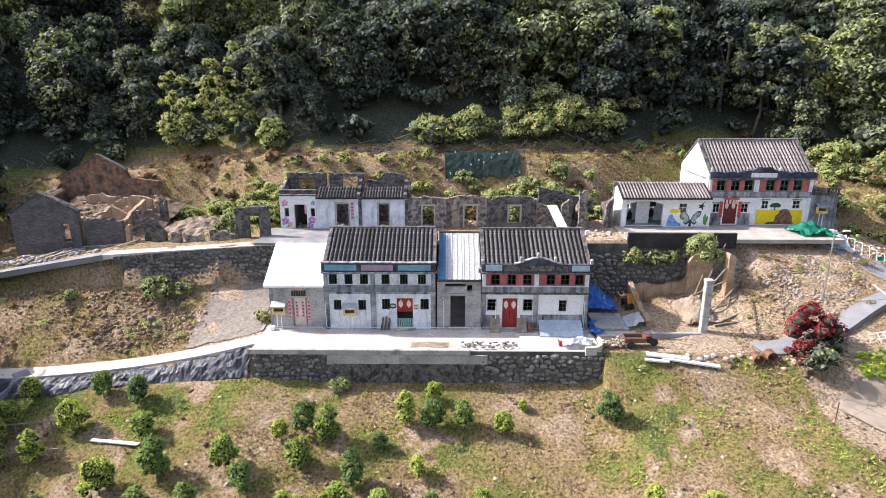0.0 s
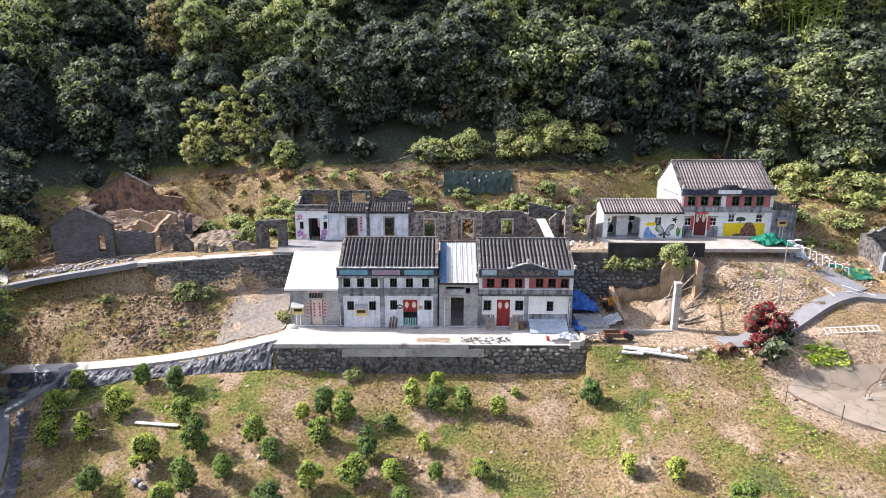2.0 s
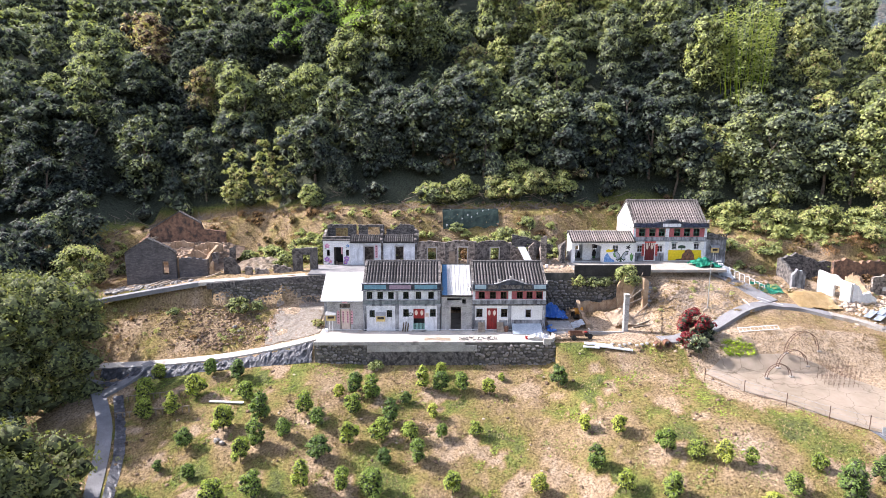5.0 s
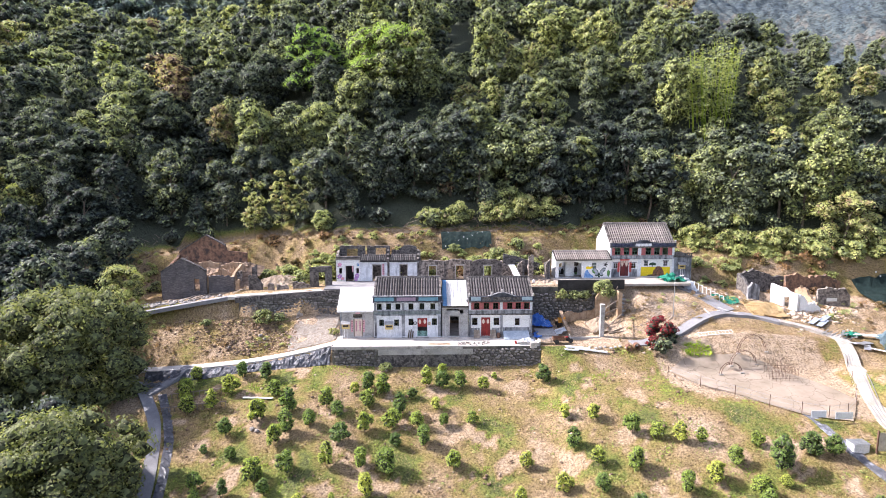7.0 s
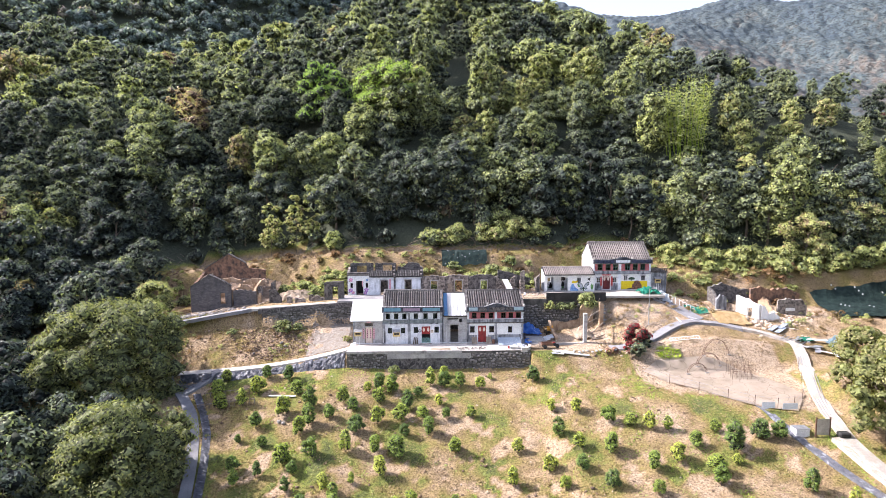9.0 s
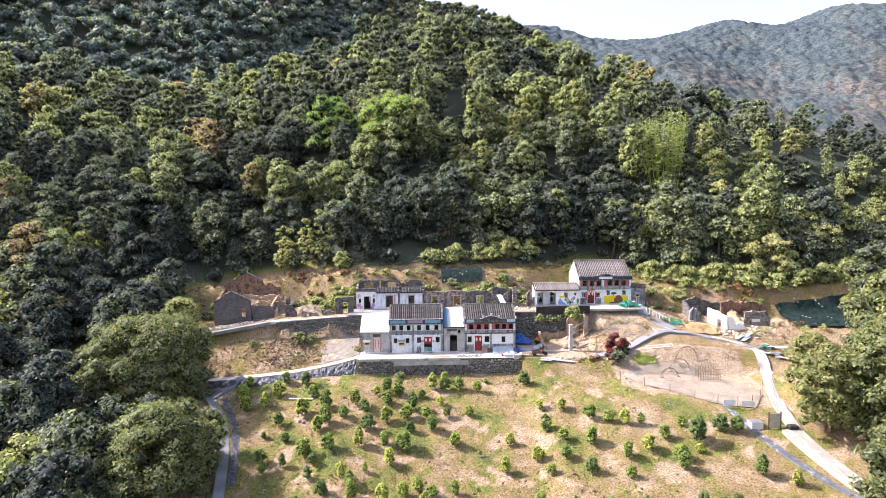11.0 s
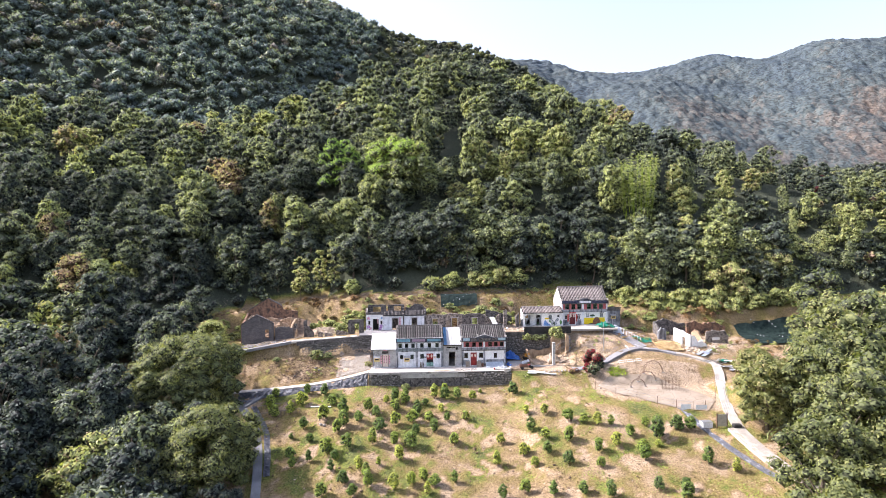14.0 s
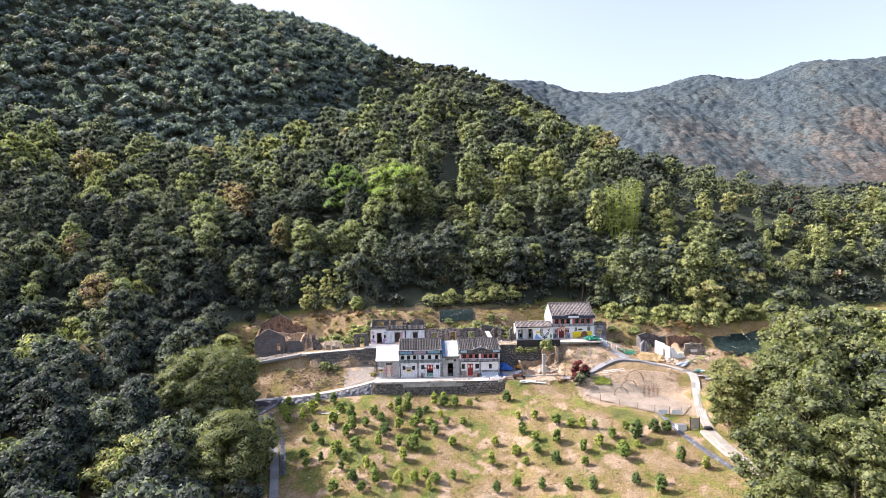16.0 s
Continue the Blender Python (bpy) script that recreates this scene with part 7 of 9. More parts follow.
row_cell(3.5, 7.15, ((3.5, 7.65), (5.0, 7.9), (7.1, 7.75)), (4.9, 6.0, 4.75, 7.0), RUINWALL, "roofless grey ruined house front with a wooden shutter", False, 5)
row_cell(7.2, 11.35, ((7.2, 7.4), (8.0, 7.85), (10.5, 7.85), (11.3, 7.6)), (8.95, 10.0, 5.2, 6.95), DARKWALL, "blackened roofless house front with a window hole", False, 6)
solo("wooden_shutter", boxed(3.75, 4.45, 53.75, 53.83, 4.83, 6.5), WOOD, "brown plank shutter leaning on the ruined front", "shutter")
for x, y0, y1, tops, seed in ((-12.0, 54.3, 56.6, (8.3, 8.9), 1), (-0.3, 54.3, 57.2, (7.7, 8.8), 2), (3.5, 54.3, 57.0, (7.5, 6.2), 3), (7.2, 54.3, 57.0, (7.4, 6.0), 4), (11.4, 53.9, 57.0, (7.6, 6.6), 5), (14.4, 53.0, 56.8, (7.8, 6.5), 6), (15.6, 52.6, 56.0, (8.6, 6.4), 7), (18.0, 53.0, 56.0, (7.8, 6.9), 8), (13.1, 53.6, 56.6, (7.0, 6.0), 9)):
    bm = ragged_wall(y0, y1, -0.16, 0.16, 4.6, ((y0, tops[0]), (y1, tops[1])), (), 0.3, 0.16, seed + 20)
    for v in bm.verts:
        v.co = Vector((x + v.co.y, v.co.x, v.co.z))
    solo("ruined_cross_wall", bm, RUINWALL if seed % 2 else DARKWALL, "broken cross wall of a roofless house", "ruin wall", "ruined cross walls")
for x0, x1, tops, holes, seed in ((-11.9, -8.2, ((-11.9, 9.5), (-8.2, 9.55)), [(-10.9, -9.3, 7.6, 9.1)], 1), (-7.9, -4.6, ((-7.9, 9.45), (-4.6, 9.5)), [(-6.7, -5.2, 7.7, 9.2)], 2), (-4.3, -0.2, ((-4.3, 8.9), (-3.4, 8.8), (-2.6, 9.6), (-0.8, 9.4), (-0.2, 8.2)), [(-2.3, -1.6, 7.9, 9.0)], 3), (12.0, 17.4, ((12, 8.3), (14, 7.8), (16, 7.2), (17.4, 6.8)), [(13.2, 14.2, 6.0, 7.4)], 4)):
    solo("ruined_back_wall", ragged_wall(x0, x1, 56.6, 56.95, 4.5, tops, holes, 0.3, 0.07, seed), DARKWALL, "blackened back wall with empty window holes", "ruin wall", "ruined back walls")
for x0, x1, y, tops, holes, words in ((11.5, 13.0, 53.9, ((11.5, 7.3), (13, 6.6)), [], "broken stub of a grey ruined wall"), (13.6, 14.3, 53.0, ((13.6, 7.2), (14.3, 7.7)), [], "jagged grey wall stub of a ruin"), (15.0, 15.7, 52.2, ((15, 8.5), (15.7, 8.8)), [], "tall narrow remnant of a grey wall"), (17.6, 18.2, 53.0, ((17.6, 7.2), (18.2, 7.9)), [], "grey wall stub beside the white annex")):
    solo("wall_stub", ragged_wall(x0, x1, y, y + 0.35, 4.6, tops, holes, 0.2, 0.12, int(x0)), RUINWALL, words, "ruin wall")
# small doorway ruin to the west
solo("ruined_doorway", ragged_wall(-15.3, -12.3, 51.2, 51.55, 4.3, ((-15.3, 7.2), (-14.8, 7.35), (-12.8, 7.45), (-12.3, 7.5)), [(-14.1, -13.2, 4.6, 6.6)], 0.25, 0.06, 12), DARKWALL, "small roofless grey doorway ruin with weeds inside", "ruin")
for x0, x1, z in ((-17.6, -15.4, 5.3), (-21.0, -20.2, 5.2), (-19.8, -18.2, 4.9)):
    solo("low_ruined_wall", ragged_wall(x0, x1, 51.0, 51.4, 3.8, ((x0, z), (x1, z - 0.2)), (), 0.25, 0.15, int(-x0)), RUINWALL, "low broken wall beside the upper lane", "ruin wall", "low ruined walls")
# white sheet sliding off a ruin
bm = side_prism([(51.0, 4.9), (51.08, 4.9), (53.6, 7.1), (53.5, 7.15)], 12.2, 13.1)
for v in bm.verts:
    v.co.x += (v.co.z - 5) * -0.45 + 1.1
solo("white_sheet", bm, WHITETARP, "white sheet leaning against the ruined wall", "sheet")
solo("solar_panel", side_prism([(51.9, 4.95), (51.95, 4.9), (52.6, 5.7), (52.55, 5.75)], 7.7, 10.2), DARK, "long black panel propped before the ruined front", "panel")
bm = boxed(15.35, 15.65, 50.6, 50.9, 4.82, 5.5, bevel=0.03)
solo("white_post_box", bm, WHITEPAINT, "small white box on the upper terrace", "box")

# ---- gabled ruin at the west end ----
def slanted(bm, ax, ay, bx, by):
    """Turn a wall drawn along x from 0 so that it runs from a towards b."""
    way = Vector((bx - ax, by - ay, 0)).normalized()
    for v in bm.verts:
        v.co = Vector((ax + v.co.x * way.x - v.co.y * way.y, ay + v.co.x * way.y + v.co.y * way.x, v.co.z))
    return bm


def ruin_floor(x, y):
    """The height of the fallen earth inside the gabled ruin."""
    return 4.0 + 0.24 * (y - 53) - 0.2 * max(0, x + 27) ** 1.2


def gabled_ruin():
    h = thing("gabled_ruin", (-32.8, 52.2, 3.8), "roofless grey gabled house with a brown back wall", "ruin")
    tops = ((-35.85, 6.55), (-35.2, 7.0), (-32.9, 8.4), (-30.6, 7.25), (-29.75, 6.65))
    part("front_gable", ragged_wall(-35.85, -29.75, 52.1, 52.5, 2.6, tops, [(-31.4, -30.65, 3.9, 5.6)], 0.12, 0.01, 3), MOULD, h, "mouldy grey gable wall with a small doorway")
    for (a, za), (b, zb) in zip(tops, tops[1:]):
        part("coping", prism([(a, za - 0.02), (b, zb - 0.02), (b, zb + 0.14), (a, za + 0.14)], 51.98, 52.62), DARKWALL, h)
    back = ((-37.3, 7.8), (-36.6, 8.4), (-33.1, 10.45), (-30.3, 8.9), (-30.0, 8.1), (-27.0, 7.75))
    part("back_gable", ragged_wall(-37.3, -27.0, 62.2, 62.6, 2.8, back, [(-34.4, -34.0, 7.7, 7.95), (-33.3, -32.9, 7.7, 7.95)], 0.12, 0.02, 4), REDEARTH, h, "brown mud-brick back gable")
    for (a, za), (b, zb) in zip(back[:4], back[1:4]):
        part("coping", prism([(a, za - 0.02), (b, zb - 0.02), (b, zb + 0.15), (a, za + 0.15)], 62.08, 62.75), DARKWALL, h)
    bm = ragged_wall(52.5, 62.2, -0.18, 0.18, 2.8, ((52.5, 6.4), (55, 6.6), (58, 6.9), (62.2, 7.6)), (), 0.3, 0.15, 6)
    for v in bm.verts:
        v.co = Vector((-35.9 + v.co.y - 0.14 * (v.co.x - 52.5), v.co.x, v.co.z))
    part("west_wall", bm, REDEARTH, h)
    part("rubble_floor", drape(-35.6, -24.2, 52.6, 62.1, ruin_floor, 0.2, (40, 34), 17, 0.5), EARTHSTONE, h, "fallen earth and bricks filling the rooms")
    for x0, y0, x1, y1, tops in ((-33.6, 60.2, -30.6, 60.2, (6.6, 6.9, 6.4)), (-30.2, 56.0, -27.2, 56.4, (5.6, 6.3, 5.4)), (-29.9, 58.8, -26.4, 59.2, (6.3, 6.9, 6.5)), (-27.0, 54.2, -26.8, 58.4, (5.2, 6.0, 6.6)), (-32.4, 55.0, -30.4, 55.2, (5.2, 5.6, 5.1))):
        length = math.hypot(x1 - x0, y1 - y0)
        part("room_wall", slanted(ragged_wall(0, length, -0.17, 0.17, 3.6, ((0, tops[0]), (length / 2, tops[1]), (length, tops[2])), (), 0.4, 0.1, int(-x0 * 7)), x0, y0, x1, y1), EARTHWALL, h, "stump of a fallen earthen room wall")
    bm = ragged_wall(52.5, 57.5, -0.16, 0.16, 3.2, ((52.5, 6.2), (55, 5.4), (57.5, 5.9)), (), 0.3, 0.2, 7)
    for v in bm.verts:
        v.co = Vector((-29.9 + v.co.y, v.co.x, v.co.z))
    part("east_wall", bm, EARTHWALL, h)
    for k in range(4):
        part("rafter", tube(bmesh.new(), (-36.2 + k * 0.35, 55.5 + k * 0.2, 6.6 + 0.1 * k), (-35.4 + k * 0.3, 58.5, 7.6), 0.05, sides=6), WOOD, h, "pale roof timber")
    part("rafter", tube(bmesh.new(), (-35.4, 57.2, 7.2), (-34.2, 57.6, 7.9), 0.05, sides=6), WOOD, h)
    return h


gabled_ruin()
for x0, x1, y, tops, mt, words in ((-29.5, -26.0, 52.4, ((-29.5, 5.9), (-27, 6.0), (-26, 5.7)), MOULD, "low brown-grey wall of a fallen house"), (-25.6, -25.2, 52.0, ((-25.6, 5.2), (-25.2, 5.6)), EARTHWALL, "earthen pier of a fallen doorway"), (-23.9, -22.0, 52.0, ((-23.9, 6.1), (-22.9, 6.0), (-21.6, 4.4)), DARKWALL, "slanting broken wall remnant"), (-28.6, -27.5, 57.0, ((-28.6, 5.6), (-27.5, 6.4)), EARTHWALL, "broken earthen wall piece among rubble"), (-26.6, -25.9, 55.6, ((-26.6, 6.0), (-25.9, 6.2)), RUINWALL, "grey pier of a fallen house wall"), (-25.0, -24.3, 57.6, ((-25, 6.2), (-24.3, 6.6)), DARKWALL, "dark broken pier of a ruined wall"), (-29.4, -28.4, 58.6, ((-29.4, 5.4), (-28.4, 6.2)), EARTHWALL, "crumbling earthen wall of a ruin")):
    solo("ruin_remnant", ragged_wall(x0, x1, y, y + 0.4, 3.0, tops, (), 0.2, 0.14, int(-x0 * 3)), mt, words, "ruin wall", "fallen house walls")
solo("earth_mound", drape(-24.5, -17.5, 53.0, 60.0, lambda x, y: ground_at(x, y) + 1.0 * max(0, 1 - ((x + 21) / 3.4) ** 2) * max(0, 1 - ((y - 56.5) / 3.4) ** 2) - 0.2, 0.26, (34, 34), 6, 0.1), SOIL, "pale mound of bare earth behind the fallen walls", "earth mound")
for x, y, dx, dy in ((-31.2, 51.6, 0.9, -1.6), (-30.8, 51.4, 0.5, -1.8), (-29.6, 51.7, -1.4, -2.2), (-29.0, 51.6, -1.2, -2.0)):
    solo("plank", strip([(x, y, ground_at(x, y) + 0.18), (x + dx, y + dy, ground_at(x + dx, y + dy) + 0.14)], 0.25, 0.06), WOOD, "grey plank lying by the ruin's door", "plank", "loose planks")

# ---- painted house on the east end of the upper terrace ----
def painted_house():
    h = thing("painted_house", (31.6, 54.1, 5.24), "two-storey white house with red panels and a yellow mural", "house")
    x0, x1, y, g = 27.0, 36.3, 54.1, 5.2
    low = [(27.55, 28.2, 6.35, 7.2), (28.55, 29.75, 5.3, 7.55), (30.1, 30.8, 6.35, 7.2), (31.95, 32.6, 6.7, 7.5), (34.75, 35.45, 6.7, 7.5)]
    part("front_wall", holed_wall(x0, x1, y, y + 0.25, g, 7.75, low), CLEAN, h)
    part("dado", boxed(27.25, 28.4, y - 0.012, y - 0.002, g, 6.3), GREYWALL, h, "grey cement dado")
    part("dado", boxed(29.9, 31.0, y - 0.012, y - 0.002, g, 6.3), GREYWALL, h)
    mural = part("yellow_mural", boxed(31.55, 35.75, y - 0.014, y - 0.002, 5.3, 6.62), YELLOWMURAL, h, "yellow painted field")
    part("brown_shape", prism([(33.15, 5.3), (33.3, 5.7), (33.35, 6.1), (33.6, 6.3), (33.7, 6.6), (33.95, 6.7), (34.25, 6.72), (34.5, 6.6), (34.65, 6.3), (34.85, 6.05), (34.9, 5.6), (35.1, 5.3)], y - 0.024, y - 0.016), BROWNMURAL, mural, "brown painted shape")
    for x, z, r in ((33.8, 6.4, 0.07), (34.22, 6.4, 0.07), (34.02, 6.1, 0.09), (33.62, 5.8, 0.08), (34.45, 5.8, 0.08), (33.75, 5.5, 0.09), (34.3, 5.5, 0.09)):
        part("dark_patch", prism([(x + r * math.cos(k * 1.047), z + 1.3 * r * math.sin(k * 1.047)) for k in range(6)], y - 0.03, y - 0.025), DARKWOOD, mural)
    part("dark_shape", prism([(32.4, 5.3), (32.7, 5.5), (33.2, 5.52), (33.35, 5.3)], y - 0.022, y - 0.016), DARKWOOD, mural)
    part("tree_shape", prism([(33.1, 6.62), (33.16, 6.85), (32.75, 6.86), (32.7, 7.05), (32.9, 7.22), (33.25, 7.28), (33.6, 7.2), (33.75, 7.0), (33.6, 6.86), (33.24, 6.85), (33.22, 6.62)], y - 0.016, y - 0.003), DARKLEAF, mural, "dark green painted tree shape")
    part("spandrel_band", boxed(x0, x1, y - 0.03, y + 0.3, 7.87, 8.3), GREYWALL, h)
    part("string_course", boxed(x0 - 0.03, x1 + 0.05, y - 0.14, y + 0.3, 7.75, 7.87, bevel=0.03), GREYWALL, h)
    ups = [(c - 0.4, c + 0.4, 8.36, 9.36) for c in (28.1, 29.4, 30.6, 32.55, 33.8, 35.0)]
    part("upper_wall", holed_wall(x0, x1, y + 0.08, y + 0.3, 8.3, 9.42, ups), REDWALL, h, "faded red panels between green windows")
    part("cornice", boxed(x0 - 0.05, x1 + 0.25, y - 0.22, y + 0.3, 9.42, 9.54, bevel=0.03), DARKWALL, h)
    c = 31.75
    waves = [(x0 - 0.02 + (x1 - x0 + 0.22) * k / 60, 10.02 + 0.1 * abs(math.sin(k * math.pi / 7.5)) + 0.34 * math.exp(-((k - 30) / 9) ** 2) + (0.12 if abs(k - 30) < 5 else 0)) for k in range(61)]
    top = [(x0 - 0.02, 9.54), (x1 + 0.2, 9.54)] + waves[::-1]
    part("parapet", prism(top, y - 0.1, y + 0.2), PARAPET, h, "dark parapet with a scalloped top")
    part("name_plaque", boxed(30.6, 32.9, y - 0.14, y - 0.104, 9.62, 10.02), WHITE, h, "blank pale plaque")
    for a, b in ((27.3, 30.3), (33.2, 36.2)):
        part("parapet_panel", boxed(a, b, y - 0.13, y - 0.104, 9.62, 10.02), NAVY, h)
    for x in (x0 + 0.1, 30.3, 33.2, x1 + 0.1):
        finial(h, x, y + 0.05, 10.1)
    for a, b in ((x0, x0 + 0.26), (31.05, 31.5), (x1 - 0.3, x1)):
        pilaster(h, a, b, g, 7.75, y, WHITE)
        pilaster(h, a, b, 8.3, 9.42, y + 0.06, WHITE)
    for b in low[:1] + low[2:]:
        window(h, *b, y + 0.06, WHITEPAINT, (1, 1))
        part("window_hood", boxed(b[0] - 0.08, b[1] + 0.08, y - 0.08, y - 0.003, b[3] + 0.03, b[3] + 0.12), GREYWALL, h)
    for b in ups:
        window(h, *b, y + 0.14, GREENPAINT, (1, 1))
    double_door(h, 28.55, 29.75, 5.3, 7.55, y + 0.08, MAROON)
    shell(h, x0, x1, y + 0.26, 61.2, g - 0.5, 9.95, 57.8, 12.35, CLEAN)
    part("upper_floor", boxed(x0 + 0.25, x1 - 0.25, y + 0.31, 60.9, 7.77, 7.86), DARK, h)
    tiled_roof(h, x0, x1, 54.35, 9.95, 57.8, 12.5, 28, TILEPALE, back=(61.3, 9.95))
    part("gable_band", side_prism([(55.0, 9.3), (55.0, 9.45), (60.0, 9.45), (60.0, 9.3)], x0 - 0.06, x0 - 0.002), GREYWALL, h)


painted_house()
for x in (28.3, 30.0):
    couplet(x, 5.9, 7.4, 54.08, 0.3, REDPAPER, 5)
solo("door_banner", boxed(28.45, 29.85, 54.0, 54.02, 7.58, 7.74), REDPAPER, "red paper banner over the door", "paper strip")
for x in (28.75, 29.05, 29.35, 29.6):
    solo("hanging_paper", boxed(x - 0.09, x + 0.09, 54.02, 54.03, 7.2, 7.56), PAPER, "small paper slip hanging over the red door", "paper slip", "hanging paper slips")


def west_annex():
    h = thing("open_annex", (23.0, 53.2, 5.24), "white open-fronted annex with painted walls and tiled eaves", "annex")
    y = 53.05
    bm = holed_wall(19.0, 26.95, y, y + 0.28, 5.0, 8.0, [(19.45, 22.7, 5.35, 7.6), (24.1, 24.85, 6.6, 7.45)])
    part("front_wall", bm, CLEAN, h)
    arch = [(19.45, 7.62)] + [(19.45 + 3.25 * i / 10, 7.62 - 0.32 * (abs(2 * i / 10 - 1)) ** 2.2) for i in range(11)] + [(22.7, 7.62)]
    part("arch_head", prism(arch, y + 0.01, y + 0.26), CLEAN, h)
    part("sill", boxed(19.3, 22.8, y - 0.05, y - 0.003, 5.26, 5.36), GREYWALL, h)
    part("back_wall", holed_wall(19.0, 26.95, 55.6, 55.85, 5.0, 8.6, [(19.8, 20.5, 6.4, 7.4), (22.0, 22.7, 6.5, 7.5)]), WHITE, h)
    part("west_wall", side_prism([(y + 0.28, 5.0), (y + 0.28, 8.0), (55.6, 8.8), (55.6, 5.0)], 19.0, 19.25), WHITE, h)
    part("partition", boxed(20.7, 21.9, 54.4, 54.5, 5.24, 7.5), CLEAN, h, "white inner partition")
    part("inner_floor", boxed(19.25, 26.9, y + 0.28, 55.6, 5.1, 5.26), OLDCONC, h)
    window(h, 24.1, 24.85, 6.6, 7.45, y + 0.08, WHITEPAINT, (1, 1))
    tiled_roof(h, 18.9, 26.9, 52.75, 7.95, 55.0, 8.95, 27, TILEPALE, 7, back=(56.0, 8.5), caps=False)
    wall_art = part("mural", boxed(22.95, 26.8, y - 0.008, y - 0.002, 5.3, 5.34), GREYMURAL, h, "painted mural of blue and grey shapes")
    def painted(name, outline, material, lift=0.016):
        part(name, prism(outline, y - lift, y - 0.003 - lift * 0.5), material, wall_art)

    painted("painted_hill", [(23.1, 5.3), (23.12, 5.9), (23.3, 6.35), (23.55, 6.45), (23.7, 6.1), (24.0, 5.75), (24.35, 5.55), (24.4, 5.3)], BLUEMURAL)
    painted("painted_cloud", [(23.35, 6.55), (23.3, 6.8), (23.6, 6.95), (23.9, 6.85), (24.2, 6.95), (24.3, 6.75), (24.0, 6.55)], YELLOWMURAL, 0.012)
    painted("painted_bird", [(25.75, 7.35), (26.05, 7.3), (26.35, 7.6), (26.2, 7.25), (26.45, 7.2), (26.2, 7.08), (26.3, 6.7), (26.05, 7.02), (25.8, 7.0), (25.95, 7.18)], DARK)
    painted("painted_leaves", [(24.3, 6.0), (24.2, 6.35), (24.4, 6.65), (24.5, 6.35), (24.7, 6.5), (24.6, 6.1), (24.75, 5.8), (24.5, 5.9)], LEAFMURAL, 0.014)
    painted("painted_shrub", [(26.4, 5.6), (26.3, 6.1), (26.5, 6.5), (26.65, 6.2), (26.8, 6.3), (26.75, 5.8), (26.6, 5.4)], LEAFMURAL, 0.014)
    painted("painted_stem", [(25.05, 5.3), (25.12, 5.7), (25.2, 6.0), (25.28, 5.7), (25.35, 5.3)], DARKLEAF, 0.02)
    for sd in (-1, 1):
        wing = [(25.2, 5.85), (25.2 + sd * 0.2, 6.35), (25.2 + sd * 0.62, 6.75), (25.2 + sd * 0.95, 6.7), (25.2 + sd * 0.85, 6.25), (25.2 + sd * 0.5, 5.98), (25.2 + sd * 0.62, 5.65), (25.2 + sd * 0.4, 5.45), (25.2 + sd * 0.12, 5.6)]
        painted("wing_edge", wing[::sd], DARKLEAF, 0.012)
        cx, cz = 25.2 + sd * 0.45, 6.15
        painted("painted_wing", [(cx + (px - cx) * 0.78, cz + (pz - cz) * 0.78) for px, pz in wing[::sd]], GREYMURAL, 0.02)
    for x0, z0 in ((19.6, 5.4), (22.2, 5.6), (20.2, 5.35), (22.35, 6.6)):
        part("inner_painting", prism([(x0, z0), (x0 + 0.5, z0), (x0 + 0.55, z0 + 0.5), (x0 + 0.3, z0 + 0.95), (x0 + 0.1, z0 + 0.6)], 55.575, 55.59), DARK, h)
    for x, w in ((19.65, 0.55), (22.3, 0.4)):
        part("inner_mural", prism([(x, 5.3), (x + w, 5.3), (x + w * 0.7, 6.2), (x + w * 0.3, 6.4)], 55.58, 55.597), LEAFMURAL, h)


west_annex()
east_annex = thing("side_annex", (37.7, 55.0, 5.0), "grey plastered lean-to beside the painted house", "annex")
part("wall", boxed(36.32, 39.0, 54.4, 58.5, 4.2, 7.95), GREYWALL, east_annex)
part("roof", boxed(36.32, 39.15, 54.25, 58.6, 7.95, 8.1), DARKWALL, east_annex)
for k in range(9):
    part("baluster", boxed(36.45 + k * 0.3, 36.58 + k * 0.3, 54.3, 54.42, 8.1, 8.5), DARKWALL, east_annex)
part("rail", boxed(36.35, 39.1, 54.27, 54.45, 8.5, 8.6), DARKWALL, east_annex)
notice_box(37.5, 54.0, 6.3, 0.95, 5.0)
solo("chimney", boxed(19.6, 20.3, 58.0, 58.7, ground_at(20, 58.3) - 0.2, ground_at(20, 58.3) + 3.2), DARKWALL, "square dark chimney stub behind the annex", "chimney")
solo("shade_shed", boxed(22.6, 26.4, 59.0, 62.0, ground_at(24.5, 60) - 1.0, ground_at(24.5, 60) + 1.6), DARKWALL, "low grey shed tucked under the bank", "shed")


# ---- east of the houses: dirt yard, fallen walls and clutter ----
def folded(name, x0, x1, y0, y1, height, material, words, category, folds=0.15, seed=3, cells=(34, 30)):
    ob = solo(name, drape(x0, x1, y0, y1, height, folds, cells, seed), material, words, category)
    for face in ob.data.polygons:
        face.use_smooth = True
    return ob


folded("blue_tarpaulin", 14.3, 17.1, 45.2, 48.4, lambda x, y: 0.15 + 1.3 * math.exp(-((x - 15.3) / 1.3) ** 2 - ((y - 47.0) / 1.3) ** 2), BLUETARP, "crumpled blue tarpaulin thrown over a heap", "tarpaulin", 0.28, 4)
folded("blue_tarpaulin", 14.0, 15.0, 40.9, 42.8, lambda x, y: 0.05, BLUETARP, "small crumpled blue tarpaulin on the slab", "tarpaulin", 0.3, 5, (10, 10))
solo("concrete_tank", boxed(14.5, 17.0, 41.6, 44.6, -0.3, 0.3, bevel=0.03), OLDCONC, "flat grey concrete tank cover", "tank")
